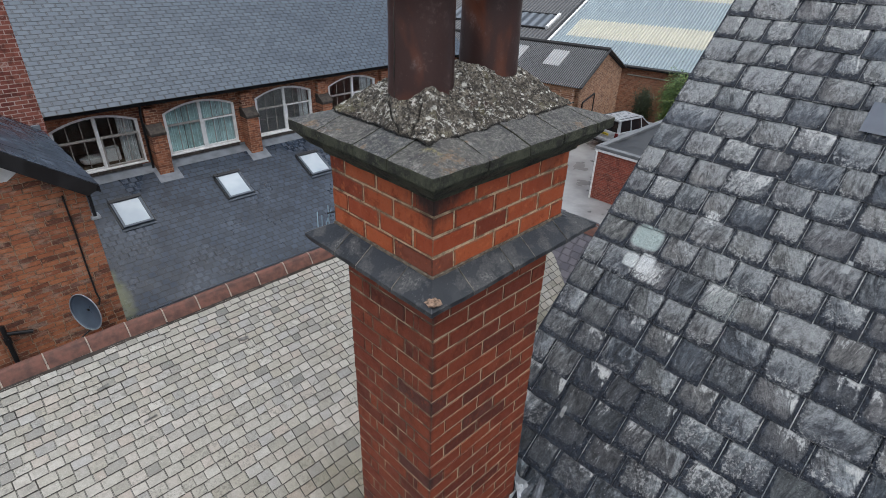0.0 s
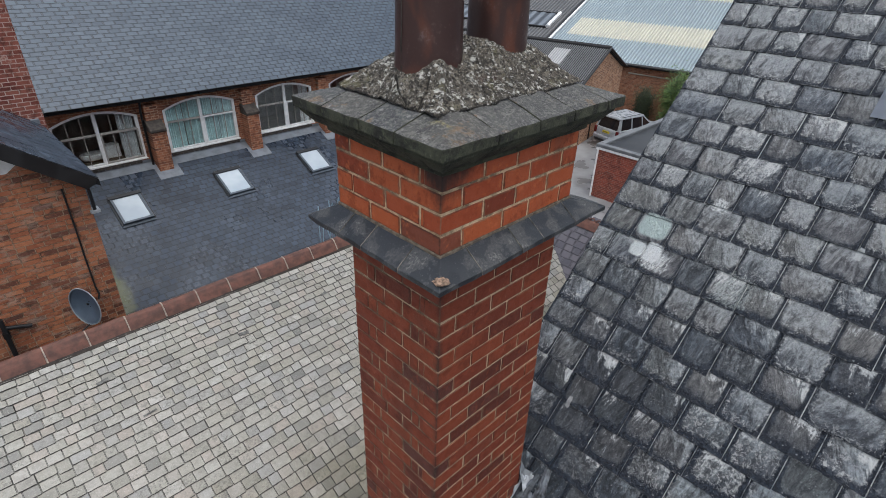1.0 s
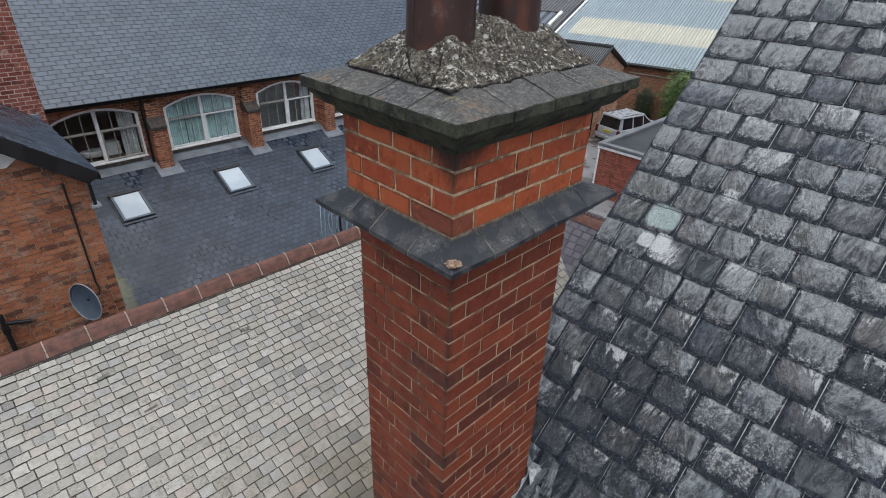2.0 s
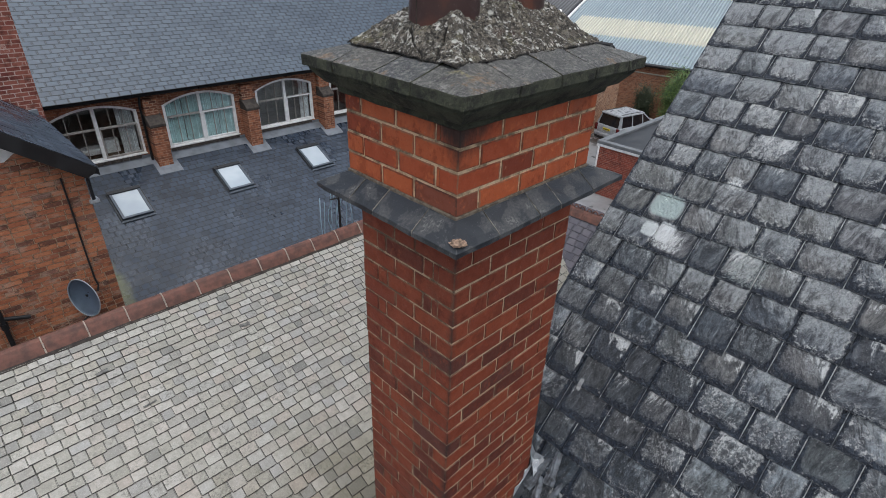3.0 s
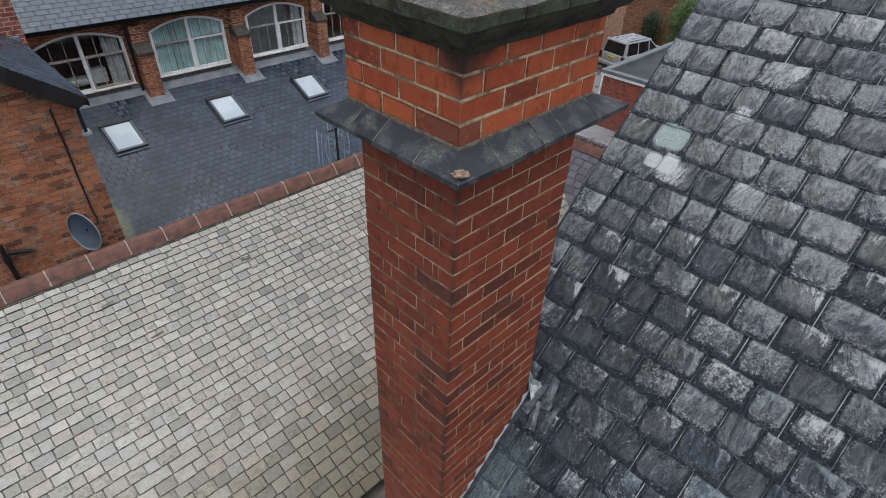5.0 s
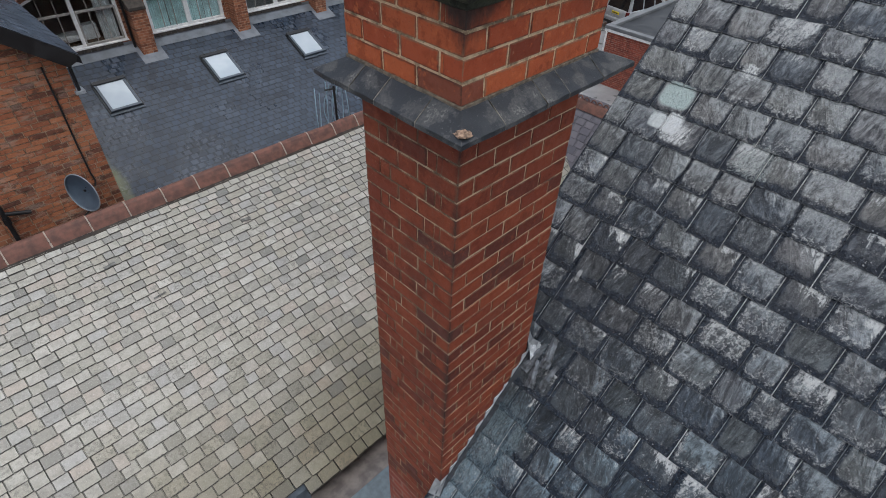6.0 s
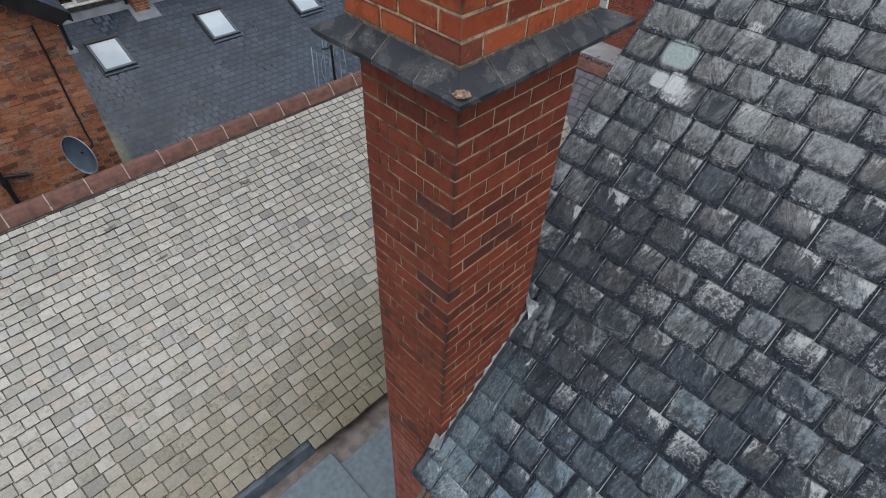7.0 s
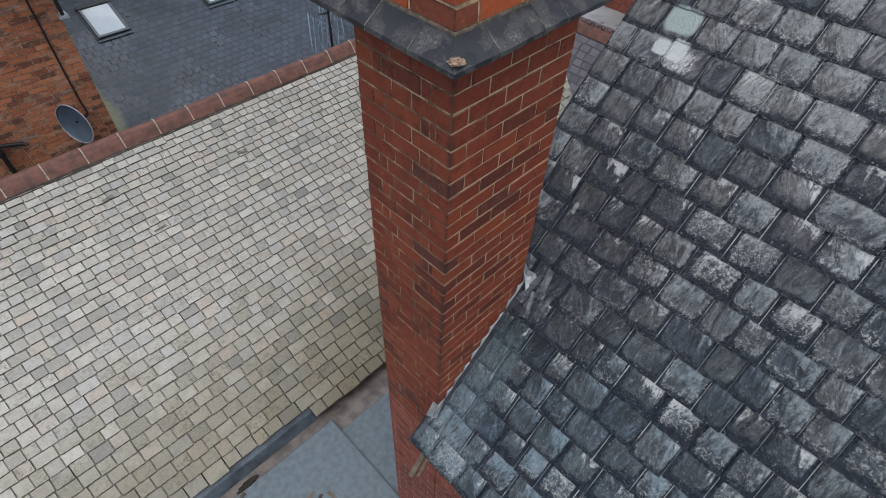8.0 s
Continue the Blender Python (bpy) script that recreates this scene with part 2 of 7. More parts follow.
def slate_mat(name, dark, mid, light, lichen, amount, wet, tint=None, streak=True, edge=(0.012, 0.012, 0.013), foot=1.0, line=0.09, hard=0.75, speckle=0.3, moss=None, sheen=0.0):
    """Slate: a tone for each piece, riven grain along it, pale bloom in the middle and darker damp margins."""
    k = Mat(name, wet)
    r = k.rand()
    uv = k.split(k.uv())
    p = k.shift(k.pos(), r, 23.0)
    base = k.colours(r, (0.0, dark), (0.4, mid), (0.8, light), (1.0, mid))
    n = k.noise(7.0, p, 6.0, 0.62, 0.4)
    g = k.noise(70.0, p, 3.0, 0.6)
    c = k.mix(k.ramp(n, 0.3, 0.7, 0.0, 0.7), base, dark)
    # distance to the piece's margins
    eu = k.math("MINIMUM", uv[0], k.math("SUBTRACT", 1.0, uv[0]))
    ev = k.math("MULTIPLY", uv[1], foot)
    e = k.math("MINIMUM", eu, ev)
    wob = k.math("MULTIPLY", k.math("SUBTRACT", k.noise(16.0, p, 4.0), 0.5), 0.30)
    mid_mask = k.ramp(k.math("ADD", e, wob), 0.04, 0.26)
    if streak:
        sv = k.t.nodes.new("ShaderNodeCombineXYZ")
        ang = k.math("ADD", k.math("MULTIPLY", uv[0], 9.0), k.math("MULTIPLY", uv[1], k.math("MULTIPLY", k.math("SUBTRACT", r, 0.35), 6.0)))
        k.put(ang, sv.inputs[0])
        k.put(k.math("MULTIPLY", uv[1], 1.6), sv.inputs[1])
        k.put(k.math("MULTIPLY", r, 91.0), sv.inputs[2])
        st = k.noise(1.0, sv.outputs[0], 5.0, 0.65, 0.6)
    else:
        st = n
    r2 = k.math("FRACT", k.math("MULTIPLY", r, 7.31))
    lev = k.math("ADD", st, k.math("MULTIPLY", k.math("SUBTRACT", r2, 0.5), 0.34))
    bloom = k.math("MULTIPLY", k.ramp(lev, 0.40, 0.72), mid_mask)
    speck = k.ramp(k.noise(120.0, p, 5.0, 0.8), 0.56, 0.66)
    bloom = k.math("MAXIMUM", bloom, k.math("MULTIPLY", speck, k.math("MULTIPLY", k.ramp(e, 0.0, 0.10), speckle)))
    c = k.mix(k.math("MULTIPLY", bloom, amount), c, lichen)
    c = k.mix(k.ramp(k.math("ADD", e, k.math("MULTIPLY", wob, 0.4)), 0.0, line, hard, 0.0), c, edge)
    c = k.mix(k.math("MULTIPLY", g, 0.25), c, tuple(x * 0.5 for x in dark))
    if moss:
        # a green film placed to look beside the house wall from the camera: x, y, half width, half length
        q = k.split(k.pos())
        far = k.math("ADD", k.math("POWER", k.math("MULTIPLY", k.math("SUBTRACT", q[0], moss[0]), 1 / moss[2]), 2.0), k.math("POWER", k.math("MULTIPLY", k.math("SUBTRACT", q[1], moss[1]), 1 / moss[3]), 2.0))
        far = k.math("ADD", far, k.math("MULTIPLY", k.math("SUBTRACT", k.noise(3.0, None, 5.0, 0.65), 0.5), 1.6))
        c = k.mix(k.ramp(far, 0.1, 1.1, 0.85, 0.0), c, (0.115, 0.125, 0.050))
    if tint:
        c = k.mix(k.ramp(k.noise(0.8, None, 4.0), 0.45, 0.7, 0.0, 0.7), c, tint, "MULTIPLY")
    k.bump(k.math("ADD", k.math("MULTIPLY", st, 0.7), k.math("ADD", k.math("MULTIPLY", g, 0.35), n)), 0.5, 0.007)
    rough = k.ramp(bloom, 0.0, 1.0, wet, min(0.9, wet + 0.35))
    if sheen:
        # standing damp: some stretches shine, others have dried
        rough = k.math("SUBTRACT", rough, k.ramp(k.noise(0.55, k.pos((1, 0.6, 1)), 5.0, 0.6), 0.40, 0.60, -0.12, sheen))
    return k.out(c, rough)


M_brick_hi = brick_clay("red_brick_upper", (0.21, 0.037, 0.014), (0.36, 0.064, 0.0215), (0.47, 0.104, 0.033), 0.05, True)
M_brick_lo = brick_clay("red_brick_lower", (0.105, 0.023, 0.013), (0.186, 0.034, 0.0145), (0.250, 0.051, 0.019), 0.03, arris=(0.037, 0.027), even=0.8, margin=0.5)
M_brick_house = brick_clay("orange_brick", (0.14, 0.050, 0.030), (0.315, 0.098, 0.045), (0.45, 0.165, 0.076), 0.14, lime=0.5)
M_mortar_hi = mortar_mat("buff_mortar", (0.72, 0.52, 0.325))
M_mortar_lo = mortar_mat("buff_mortar_worn", (0.55, 0.40, 0.26), 0.44, 0.14)
M_mortar_joint = mortar_mat("grey_joint_mortar", (0.34, 0.31, 0.26), 0.53)
M_mortar_house = mortar_mat("grey_mortar", (0.46, 0.33, 0.23))
M_far_brick_y = far_brick("school_brick", (radians(90), 0, 0), (0.10, 0.034, 0.020), (0.30, 0.105, 0.052), (0.48, 0.19, 0.095), (0.42, 0.30, 0.21))
M_far_brick_x = far_brick("yard_brick", (radians(90), radians(90), 0), (0.14, 0.03, 0.02), (0.27, 0.055, 0.035), (0.34, 0.08, 0.045), (0.33, 0.22, 0.17))
M_shed_brick = far_brick("shed_brick", (radians(90), 0, 0), (0.19, 0.085, 0.05), (0.40, 0.205, 0.115), (0.54, 0.31, 0.18), (0.56, 0.43, 0.33), 0.11, 0.30)


LICHEN = ((2.336, 0.126, 0.068, 0.116, 0.9, 0.95, (0.36, 0.44, 0.43)), (2.196, 0.155, 0.044, 0.058, 1.6, 0.95, (0.56, 0.60, 0.60)), (2.200, 0.045, 0.056, 0.066, 2.4, 0.98, (0.62, 0.65, 0.66)), (2.165, 0.000, 0.055, 0.105, 5.0, 0.95, (0.60, 0.62, 0.62)),
          (2.560, -0.205, 0.036, 0.055, 3.2, 0.98, (0.60, 0.62, 0.62)), (2.780, -0.278, 0.065, 0.120, 7.0, 0.85, (0.42, 0.43, 0.43)), (2.172, -0.527, 0.080, 0.120, 7.0, 0.75, (0.36, 0.40, 0.39)),
          (2.540, -1.045, 0.030, 0.020, 2.0, 0.9, (0.42, 0.44, 0.45)), (1.33, 0.02, 0.030, 0.016, 2.0, 0.8, (0.42, 0.43, 0.43)),
          (0.25, -0.12, 0.42, 0.17, 4.5, 0.5, (0.19, 0.270, 0.31)), (-0.10, -0.22, 0.12, 0.24, 4.0, 0.55, (0.24, 0.31, 0.34)))
BY_STACK = (1.05, -0.15, 0.75, 0.62)


def near_slate():
    """Thick old slate: riven grey face, a wet dark foot with rounded margin, streaks and crusts of pale lichen."""
    k = Mat("weathered_slate", 0.4, 0.0, 0.5)
    r = k.rand()
    r2 = k.math("FRACT", k.math("MULTIPLY", r, 7.31))
    r3 = k.math("FRACT", k.math("MULTIPLY", r, 17.77))
    r4 = k.math("FRACT", k.math("MULTIPLY", r, 41.3))
    uv = k.split(k.uv())
    xyz = k.split(k.pos())
    p = k.shift(k.pos(), r, 23.0)

    def riven(across, down, detail, distort):
        """Grain running down the slate, leaning its own way on each."""
        sv = k.t.nodes.new("ShaderNodeCombineXYZ")
        lean_ = k.math("MULTIPLY", k.math("SUBTRACT", r3, 0.38), across * 0.85)
        k.put(k.math("ADD", k.math("MULTIPLY", uv[0], across), k.math("MULTIPLY", uv[1], lean_)), sv.inputs[0])
        k.put(k.math("MULTIPLY", uv[1], down), sv.inputs[1])
        k.put(k.math("MULTIPLY", r, 91.0), sv.inputs[2])
        return k.noise(1.0, sv.outputs[0], detail, 0.70, distort)

    st, st2 = riven(4.6, 1.7, 6.0, 1.3), riven(14.0, 4.5, 5.0, 1.2)
    big = k.noise(6.0, p, 5.0, 0.6, 0.6)
    mid = k.noise(24.0, p, 5.0, 0.7, 0.6)
    fine = k.noise(80.0, p, 5.0, 0.8)
    area = k.noise(1.1, k.pos((1, 1, 1), (1, 0, 2)), 3.0)
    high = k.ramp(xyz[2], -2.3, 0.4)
    body = k.colours(r, (0.0, (0.056, 0.066, 0.080)), (0.18, (0.082, 0.090, 0.098)), (0.34, (0.118, 0.116, 0.108)), (0.50, (0.096, 0.094, 0.096)), (0.66, (0.150, 0.142, 0.134)), (0.82, (0.132, 0.126, 0.126)), (1.0, (0.064, 0.074, 0.088)))
    # shading of the cleft relief painted in: hollows darker, ridges paler
    relief = k.math("ADD", k.math("MULTIPLY", st, 0.58), k.math("ADD", k.math("MULTIPLY", st2, 0.18), k.math("MULTIPLY", mid, 0.24)))
    c = k.mix(k.ramp(relief, 0.40, 0.60), k.mix(1.0, body, (0.22, 0.235, 0.26), "MULTIPLY"), k.mix(1.0, body, (1.16, 1.17, 1.18), "MULTIPLY"))
    # the body's tone is raised towards the ridge
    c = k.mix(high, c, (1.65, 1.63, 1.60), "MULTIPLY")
    # how far a point lies inside the slate's dry, rounded middle
    wob = k.math("ADD", k.math("MULTIPLY", k.math("SUBTRACT", k.noise(8.0, p, 5.0, 0.65), 0.5), 1.35), k.math("MULTIPLY", k.math("SUBTRACT", fine, 0.5), 0.5))
    au = k.ramp(k.math("MINIMUM", k.math("MULTIPLY", uv[0], 0.9), k.math("SUBTRACT", 1.0, uv[0])), 0.0, 0.20, 1.0, 0.0)
    av = k.ramp(uv[1], 0.0, 0.46, 1.0, 0.0)
    rim = k.math("ADD", k.math("MULTIPLY", au, au), k.math("MULTIPLY", av, av))
    rim = k.math("ADD", rim, k.math("ADD", wob, k.math("MULTIPLY", k.math("SUBTRACT", r2, 0.36), 0.6)))
    rim = k.math("SUBTRACT", rim, k.math("MULTIPLY", high, 0.22))
    dry = k.ramp(rim, 0.02, 0.85, 1.0, 0.0)
    # the slates within an ellipse beside the stack are darker
    stack_dx = k.math("ADD", k.math("MULTIPLY", k.math("SUBTRACT", xyz[0], BY_STACK[0]), 1 / BY_STACK[2]), k.math("MULTIPLY", k.math("SUBTRACT", area, 0.5), 1.2))
    stack_dy = k.math("MULTIPLY", k.math("SUBTRACT", xyz[1], BY_STACK[1]), 1 / BY_STACK[3])
    # 1 inside that ellipse, 0 well outside it
    wet = k.ramp(k.math("ADD", k.math("MULTIPLY", stack_dx, stack_dx), k.math("ADD", k.math("MULTIPLY", stack_dy, stack_dy), k.math("MULTIPLY", k.math("SUBTRACT", big, 0.5), 1.6))), 0.3, 1.4, 1.0, 0.0)
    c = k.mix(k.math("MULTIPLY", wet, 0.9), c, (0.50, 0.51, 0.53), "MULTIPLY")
    # grainy bloom of lichen and painted wet glints, thicker towards the head and the ridge
    lev = k.math("ADD", k.math("MULTIPLY", relief, 0.75), k.math("ADD", k.math("MULTIPLY", big, 0.25), k.math("MULTIPLY", k.math("SUBTRACT", r4, 0.5), 0.17)))
    lev = k.math("ADD", lev, k.math("ADD", k.math("MULTIPLY", k.math("SUBTRACT", uv[1], 0.5), 0.30), k.math("MULTIPLY", k.math("SUBTRACT", uv[0], 0.5), k.math("MULTIPLY", k.math("SUBTRACT", r3, 0.2), 0.30))))
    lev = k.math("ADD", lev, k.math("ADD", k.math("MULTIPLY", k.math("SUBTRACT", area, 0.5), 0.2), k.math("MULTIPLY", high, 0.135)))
    lev = k.math("ADD", lev, k.math("ADD", k.ramp(xyz[2], -3.1, -2.2, 0.10, 0.0), k.math("MULTIPLY", wet, -0.07)))
    bloom = k.math("MULTIPLY", k.math("MULTIPLY", k.ramp(lev, 0.50, 0.70), dry), k.ramp(k.math("ADD", k.math("MULTIPLY", fine, 0.6), k.math("MULTIPLY", mid, 0.4)), 0.42, 0.58, 0.4, 1.0))
    c = k.mix(bloom, c, (0.345, 0.355, 0.355))
    # relief of the cleft face painted in: dark grain lines and pale raised flakes
    c = k.mix(k.ramp(st2, 0.34, 0.44, 0.45, 0.0), c, (0.018, 0.020, 0.024))
    c = k.mix(k.math("MULTIPLY", k.ramp(st2, 0.575, 0.65, 0.0, 0.55), k.math("MULTIPLY", k.ramp(st, 0.48, 0.60), dry)), c, (0.38, 0.39, 0.395))
    c = k.mix(dry, k.mix(k.ramp(mid, 0.46, 0.66, 0.0, 0.8), (0.011, 0.015, 0.023), (0.040, 0.048, 0.062)), c)
    # the lower courses are bluer
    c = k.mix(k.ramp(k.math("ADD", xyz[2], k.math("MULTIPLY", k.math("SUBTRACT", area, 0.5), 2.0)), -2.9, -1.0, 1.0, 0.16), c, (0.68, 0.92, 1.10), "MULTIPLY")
    # patches of pale lichen, each at its own place on the roof
    fr = k.math("SUBTRACT", k.noise(38.0, k.pos((1, 1, 1)), 5.0, 0.75, 0.8), 0.5)
    for cx, cy, rx, ry, soft_, amount, col in LICHEN:
        dx = k.math("MULTIPLY", k.math("SUBTRACT", xyz[0], cx), 1 / rx)
        dy = k.math("MULTIPLY", k.math("SUBTRACT", xyz[1], cy), 1 / ry)
        q = k.math("ADD", k.math("POWER", k.math("ABSOLUTE", dx), 4.0), k.math("POWER", k.math("ABSOLUTE", dy), 4.0))
        q = k.math("ADD", q, k.math("MULTIPLY", fr, soft_))
        m_ = k.ramp(q, 0.25, 1.2, amount, 0.0)
        if soft_ > 2.5:
            m_ = k.math("MULTIPLY", m_, k.ramp(k.math("ADD", k.math("MULTIPLY", fine, 0.5), k.math("MULTIPLY", st2, 0.5)), 0.44, 0.54, 0.1, 1.0))
        c = k.mix(m_, c, col)
    # white crust along the edge of the dry middle, on some slates
    band = k.math("MULTIPLY", k.ramp(rim, -0.15, 0.25), k.ramp(rim, 0.45, 0.95, 1.0, 0.0))
    flake = k.noise(42.0, p, 6.0, 0.8, 0.7)
    crust = k.math("MULTIPLY", k.math("MULTIPLY", band, k.ramp(flake, 0.50, 0.58)), k.ramp(k.math("ADD", r4, k.math("MULTIPLY", high, 0.25)), 0.35, 0.9, 0.15, 0.95))
    crust = k.math("MULTIPLY", crust, k.math("SUBTRACT", 1.0, k.math("MULTIPLY", wet, 0.5)))
    c = k.mix(crust, c, (0.40, 0.41, 0.41))
    # pale crust and painted wet highlight at the head of some
    head = k.math("ADD", relief, k.math("ADD", k.math("MULTIPLY", k.math("SUBTRACT", uv[1], 0.60), 0.34), k.math("MULTIPLY", k.math("SUBTRACT", uv[0], 0.6), k.math("MULTIPLY", k.math("SUBTRACT", r3, 0.25), 0.35))))
    head = k.math("ADD", head, k.math("ADD", k.math("MULTIPLY", k.math("SUBTRACT", fine, 0.5), 0.26), k.math("MULTIPLY", k.math("SUBTRACT", r2, 0.5), 0.16)))
    c = k.mix(k.math("MULTIPLY", k.ramp(head, 0.565, 0.66, 0.0, 0.95), k.ramp(dry, 0.1, 0.6)), c, (0.54, 0.555, 0.555))
    # loose specks and small round lichens
    vd = k.math("MULTIPLY", k.ramp(k.math("ADD", k.voronoi(40.0, p), k.math("MULTIPLY", k.math("SUBTRACT", fine, 0.5), 1.1)), 0.10, 0.20, 1.0, 0.0), k.ramp(k.noise(7.0, k.pos((1, 1, 1), (2, 0, 1)), 5.0, 0.7), 0.47, 0.57))
    c = k.mix(k.math("MULTIPLY", vd, 0.6), c, (0.38, 0.385, 0.385))
    dots = k.math("MULTIPLY", k.ramp(k.noise(100.0, p, 3.0, 0.7), 0.61, 0.67), k.ramp(k.noise(8.0, k.pos((1, 1, 1), (1, 1, 2)), 4.0), 0.44, 0.60, 0.1, 1.0))
    c = k.mix(k.math("MULTIPLY", dots, 0.5), c, (0.40, 0.405, 0.41))
    # painted highlight where the tail's chamfered edge catches the light
    c = k.mix(k.math("MULTIPLY", k.ramp(uv[1], 0.010, 0.030, 0.7, 0.0), k.ramp(mid, 0.46, 0.60)), c, (0.22, 0.225, 0.23))
    k.bump(k.math("ADD", k.math("MULTIPLY", st, 1.2), k.math("ADD", k.math("MULTIPLY", st2, 0.9), k.math("ADD", k.math("MULTIPLY", fine, 0.5), mid))), 1.0, 0.016)
    return k.out(c, k.ramp(dry, 0.0, 1.0, 0.24, 0.42))


M_slate_near = near_slate()


def stone_slate():
    """Pale sawn stone slates: each with its own tone, dark margins that paint in the tail shadows, and worn grain."""
    k = Mat("pale_stone_slate", 0.4)
    r = k.rand()
    r2 = k.math("FRACT", k.math("MULTIPLY", r, 11.3))
    uv = k.split(k.uv())
    p = k.shift(k.pos(), r, 23.0)
    c = k.colours(r, (0.0, (0.115, 0.115, 0.108)), (0.05, (0.235, 0.228, 0.190)), (0.28, (0.325, 0.318, 0.280)), (0.45, (0.255, 0.240, 0.195)), (0.53, (0.285, 0.284, 0.268)), (0.60, (0.212, 0.212, 0.202)), (0.68, (0.362, 0.356, 0.322)), (0.84, (0.30, 0.262, 0.222)), (0.92, (0.28, 0.268, 0.235)), (1.0, (0.17, 0.168, 0.155)))
    big = k.noise(7.0, p, 5.0, 0.65, 0.4)
    mid = k.noise(20.0, p, 6.0, 0.75, 0.5)
    fine = k.noise(55.0, p, 6.0, 0.85)
    c = k.mix(k.ramp(big, 0.40, 0.68, 0.0, 0.45), c, (0.17, 0.165, 0.138))
    c = k.mix(k.math("MULTIPLY", k.ramp(mid, 0.47, 0.62), k.ramp(r2, 0.45, 1.0, 0.22, 0.8)), c, (0.115, 0.112, 0.096))
    c = k.mix(k.ramp(mid, 0.26, 0.42, 0.45, 0.0), c, (0.40, 0.395, 0.36))
    c = k.mix(k.ramp(fine, 0.52, 0.68, 0.0, 0.42), c, (0.12, 0.115, 0.10))
    c = k.mix(k.ramp(fine, 0.34, 0.46, 0.5, 0.0), c, (0.47, 0.465, 0.43))
    eu = k.math("MINIMUM", uv[0], k.math("SUBTRACT", 1.0, uv[0]))
    e = k.math("MINIMUM", k.math("MULTIPLY", eu, 1.25), k.math("MULTIPLY", uv[1], 0.58))
    wob = k.math("MULTIPLY", k.math("SUBTRACT", k.noise(30.0, p, 4.0), 0.5), 0.06)
    # dark joints; the wider line along the tail paints its shadow
    c = k.mix(k.ramp(k.math("ADD", e, wob), 0.016, 0.056, 0.94, 0.0), c, (0.020, 0.018, 0.015))
    # green-brown film towards the eaves and the stack, with the alley's shade painted in
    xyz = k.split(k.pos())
    film_shade = k.math("ADD", k.math("MULTIPLY", k.noise(0.9, k.pos((1, 0.7, 1)), 6.0, 0.65), 0.30), k.math("ADD", k.ramp(xyz[1], 2.2, 5.0, 0.46, 0.04), k.ramp(xyz[0], -3.5, 0.5, 0.03, 0.06)))
    film_shade = k.math("ADD", film_shade, k.math("MULTIPLY", k.math("SUBTRACT", r2, 0.5), 0.12))
    c = k.mix(k.ramp(film_shade, 0.32, 0.68, 0.0, 0.88), c, (0.51, 0.475, 0.345), "MULTIPLY")
    k.bump(k.math("ADD", mid, k.math("MULTIPLY", fine, 0.5)), 0.5, 0.006)
    return k.out(c, k.ramp(mid, 0.3, 0.7, 0.26, 0.48))


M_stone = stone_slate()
M_slate_far = slate_mat("blue_grey_slate", (0.053, 0.074, 0.100), (0.070, 0.096, 0.127), (0.088, 0.116, 0.150), (0.132, 0.162, 0.194), 0.4, 0.34, (0.78, 0.80, 0.84), False,
                        (0.014, 0.017, 0.022), 1.0, 0.13, 0.95)
M_slate_lean = slate_mat("dark_blue_slate", (0.017, 0.026, 0.042), (0.027, 0.041, 0.064), (0.044, 0.064, 0.094), (0.090, 0.115, 0.155), 0.5, 0.38, (0.42, 0.45, 0.50), False,
                         (0.009, 0.011, 0.014), 1.0, 0.11, 0.9, moss=(1.20, 14.6, 0.42, 1.1), sheen=0.20)
M_slate_purple = slate_mat("purple_slate", (0.055, 0.052, 0.068), (0.085, 0.080, 0.100), (0.125, 0.115, 0.138), (0.18, 0.172, 0.188), 0.5, 0.45, None, False)
M_underlay = plain("dark_underlay", (0.012, 0.012, 0.013), 0.9)
M_lead = plain("grey_lead", (0.15, 0.168, 0.19), 0.5, 0.0, 0.25, 3.0)
M_lead_pale = plain("pale_lead", (0.42, 0.44, 0.46), 0.45, 0.0, 0.3, 12.0)
M_felt = plain("blue_grey_membrane", (0.092, 0.124, 0.144), 0.45, 0.0, 0.22, 14.0)
M_silt = plain("brown_silt", (0.125, 0.108, 0.10), 0.6, 0.0, 0.45, 6.0)
M_clay_ridge = plain("red_clay", (0.118, 0.052, 0.038), 0.72, 0.0, 0.42, 9.0, 0.5)
M_white_mortar = plain("pale_mortar", (0.36, 0.31, 0.26), 0.85, 0.0, 0.2, 20.0)
M_white = plain("white_paint", (0.80, 0.80, 0.785), 0.45, 0.0, 0.12, 8.0)
M_black = plain("black_paint", (0.014, 0.014, 0.015), 0.4, 0.0, 0.3, 8.0)
M_gutter = plain("black_plastic", (0.012, 0.013, 0.015), 0.35, 0.0, 0.2, 5.0)
M_alu = plain("grey_aluminium", (0.070, 0.088, 0.108), 0.4, 0.2, 0.15, 8.0)
M_dish = plain("grey_dish_paint", (0.15, 0.20, 0.265), 0.45, 0.0, 0.12, 6.0)
M_wood = plain("weathered_wood", (0.125, 0.098, 0.068), 0.8, 0.0, 0.4, 18.0)
M_asphalt = plain("wet_asphalt", (0.085, 0.088, 0.092), 0.42, 0.0, 0.3, 0.25)
M_concrete = plain("wet_concrete", (0.225, 0.23, 0.235), 0.32, 0.0, 0.45, 0.55)
M_sooty = plain("sooty_stone", (0.050, 0.042, 0.036), 0.9, 0.0, 0.5, 9.0, 0.4)


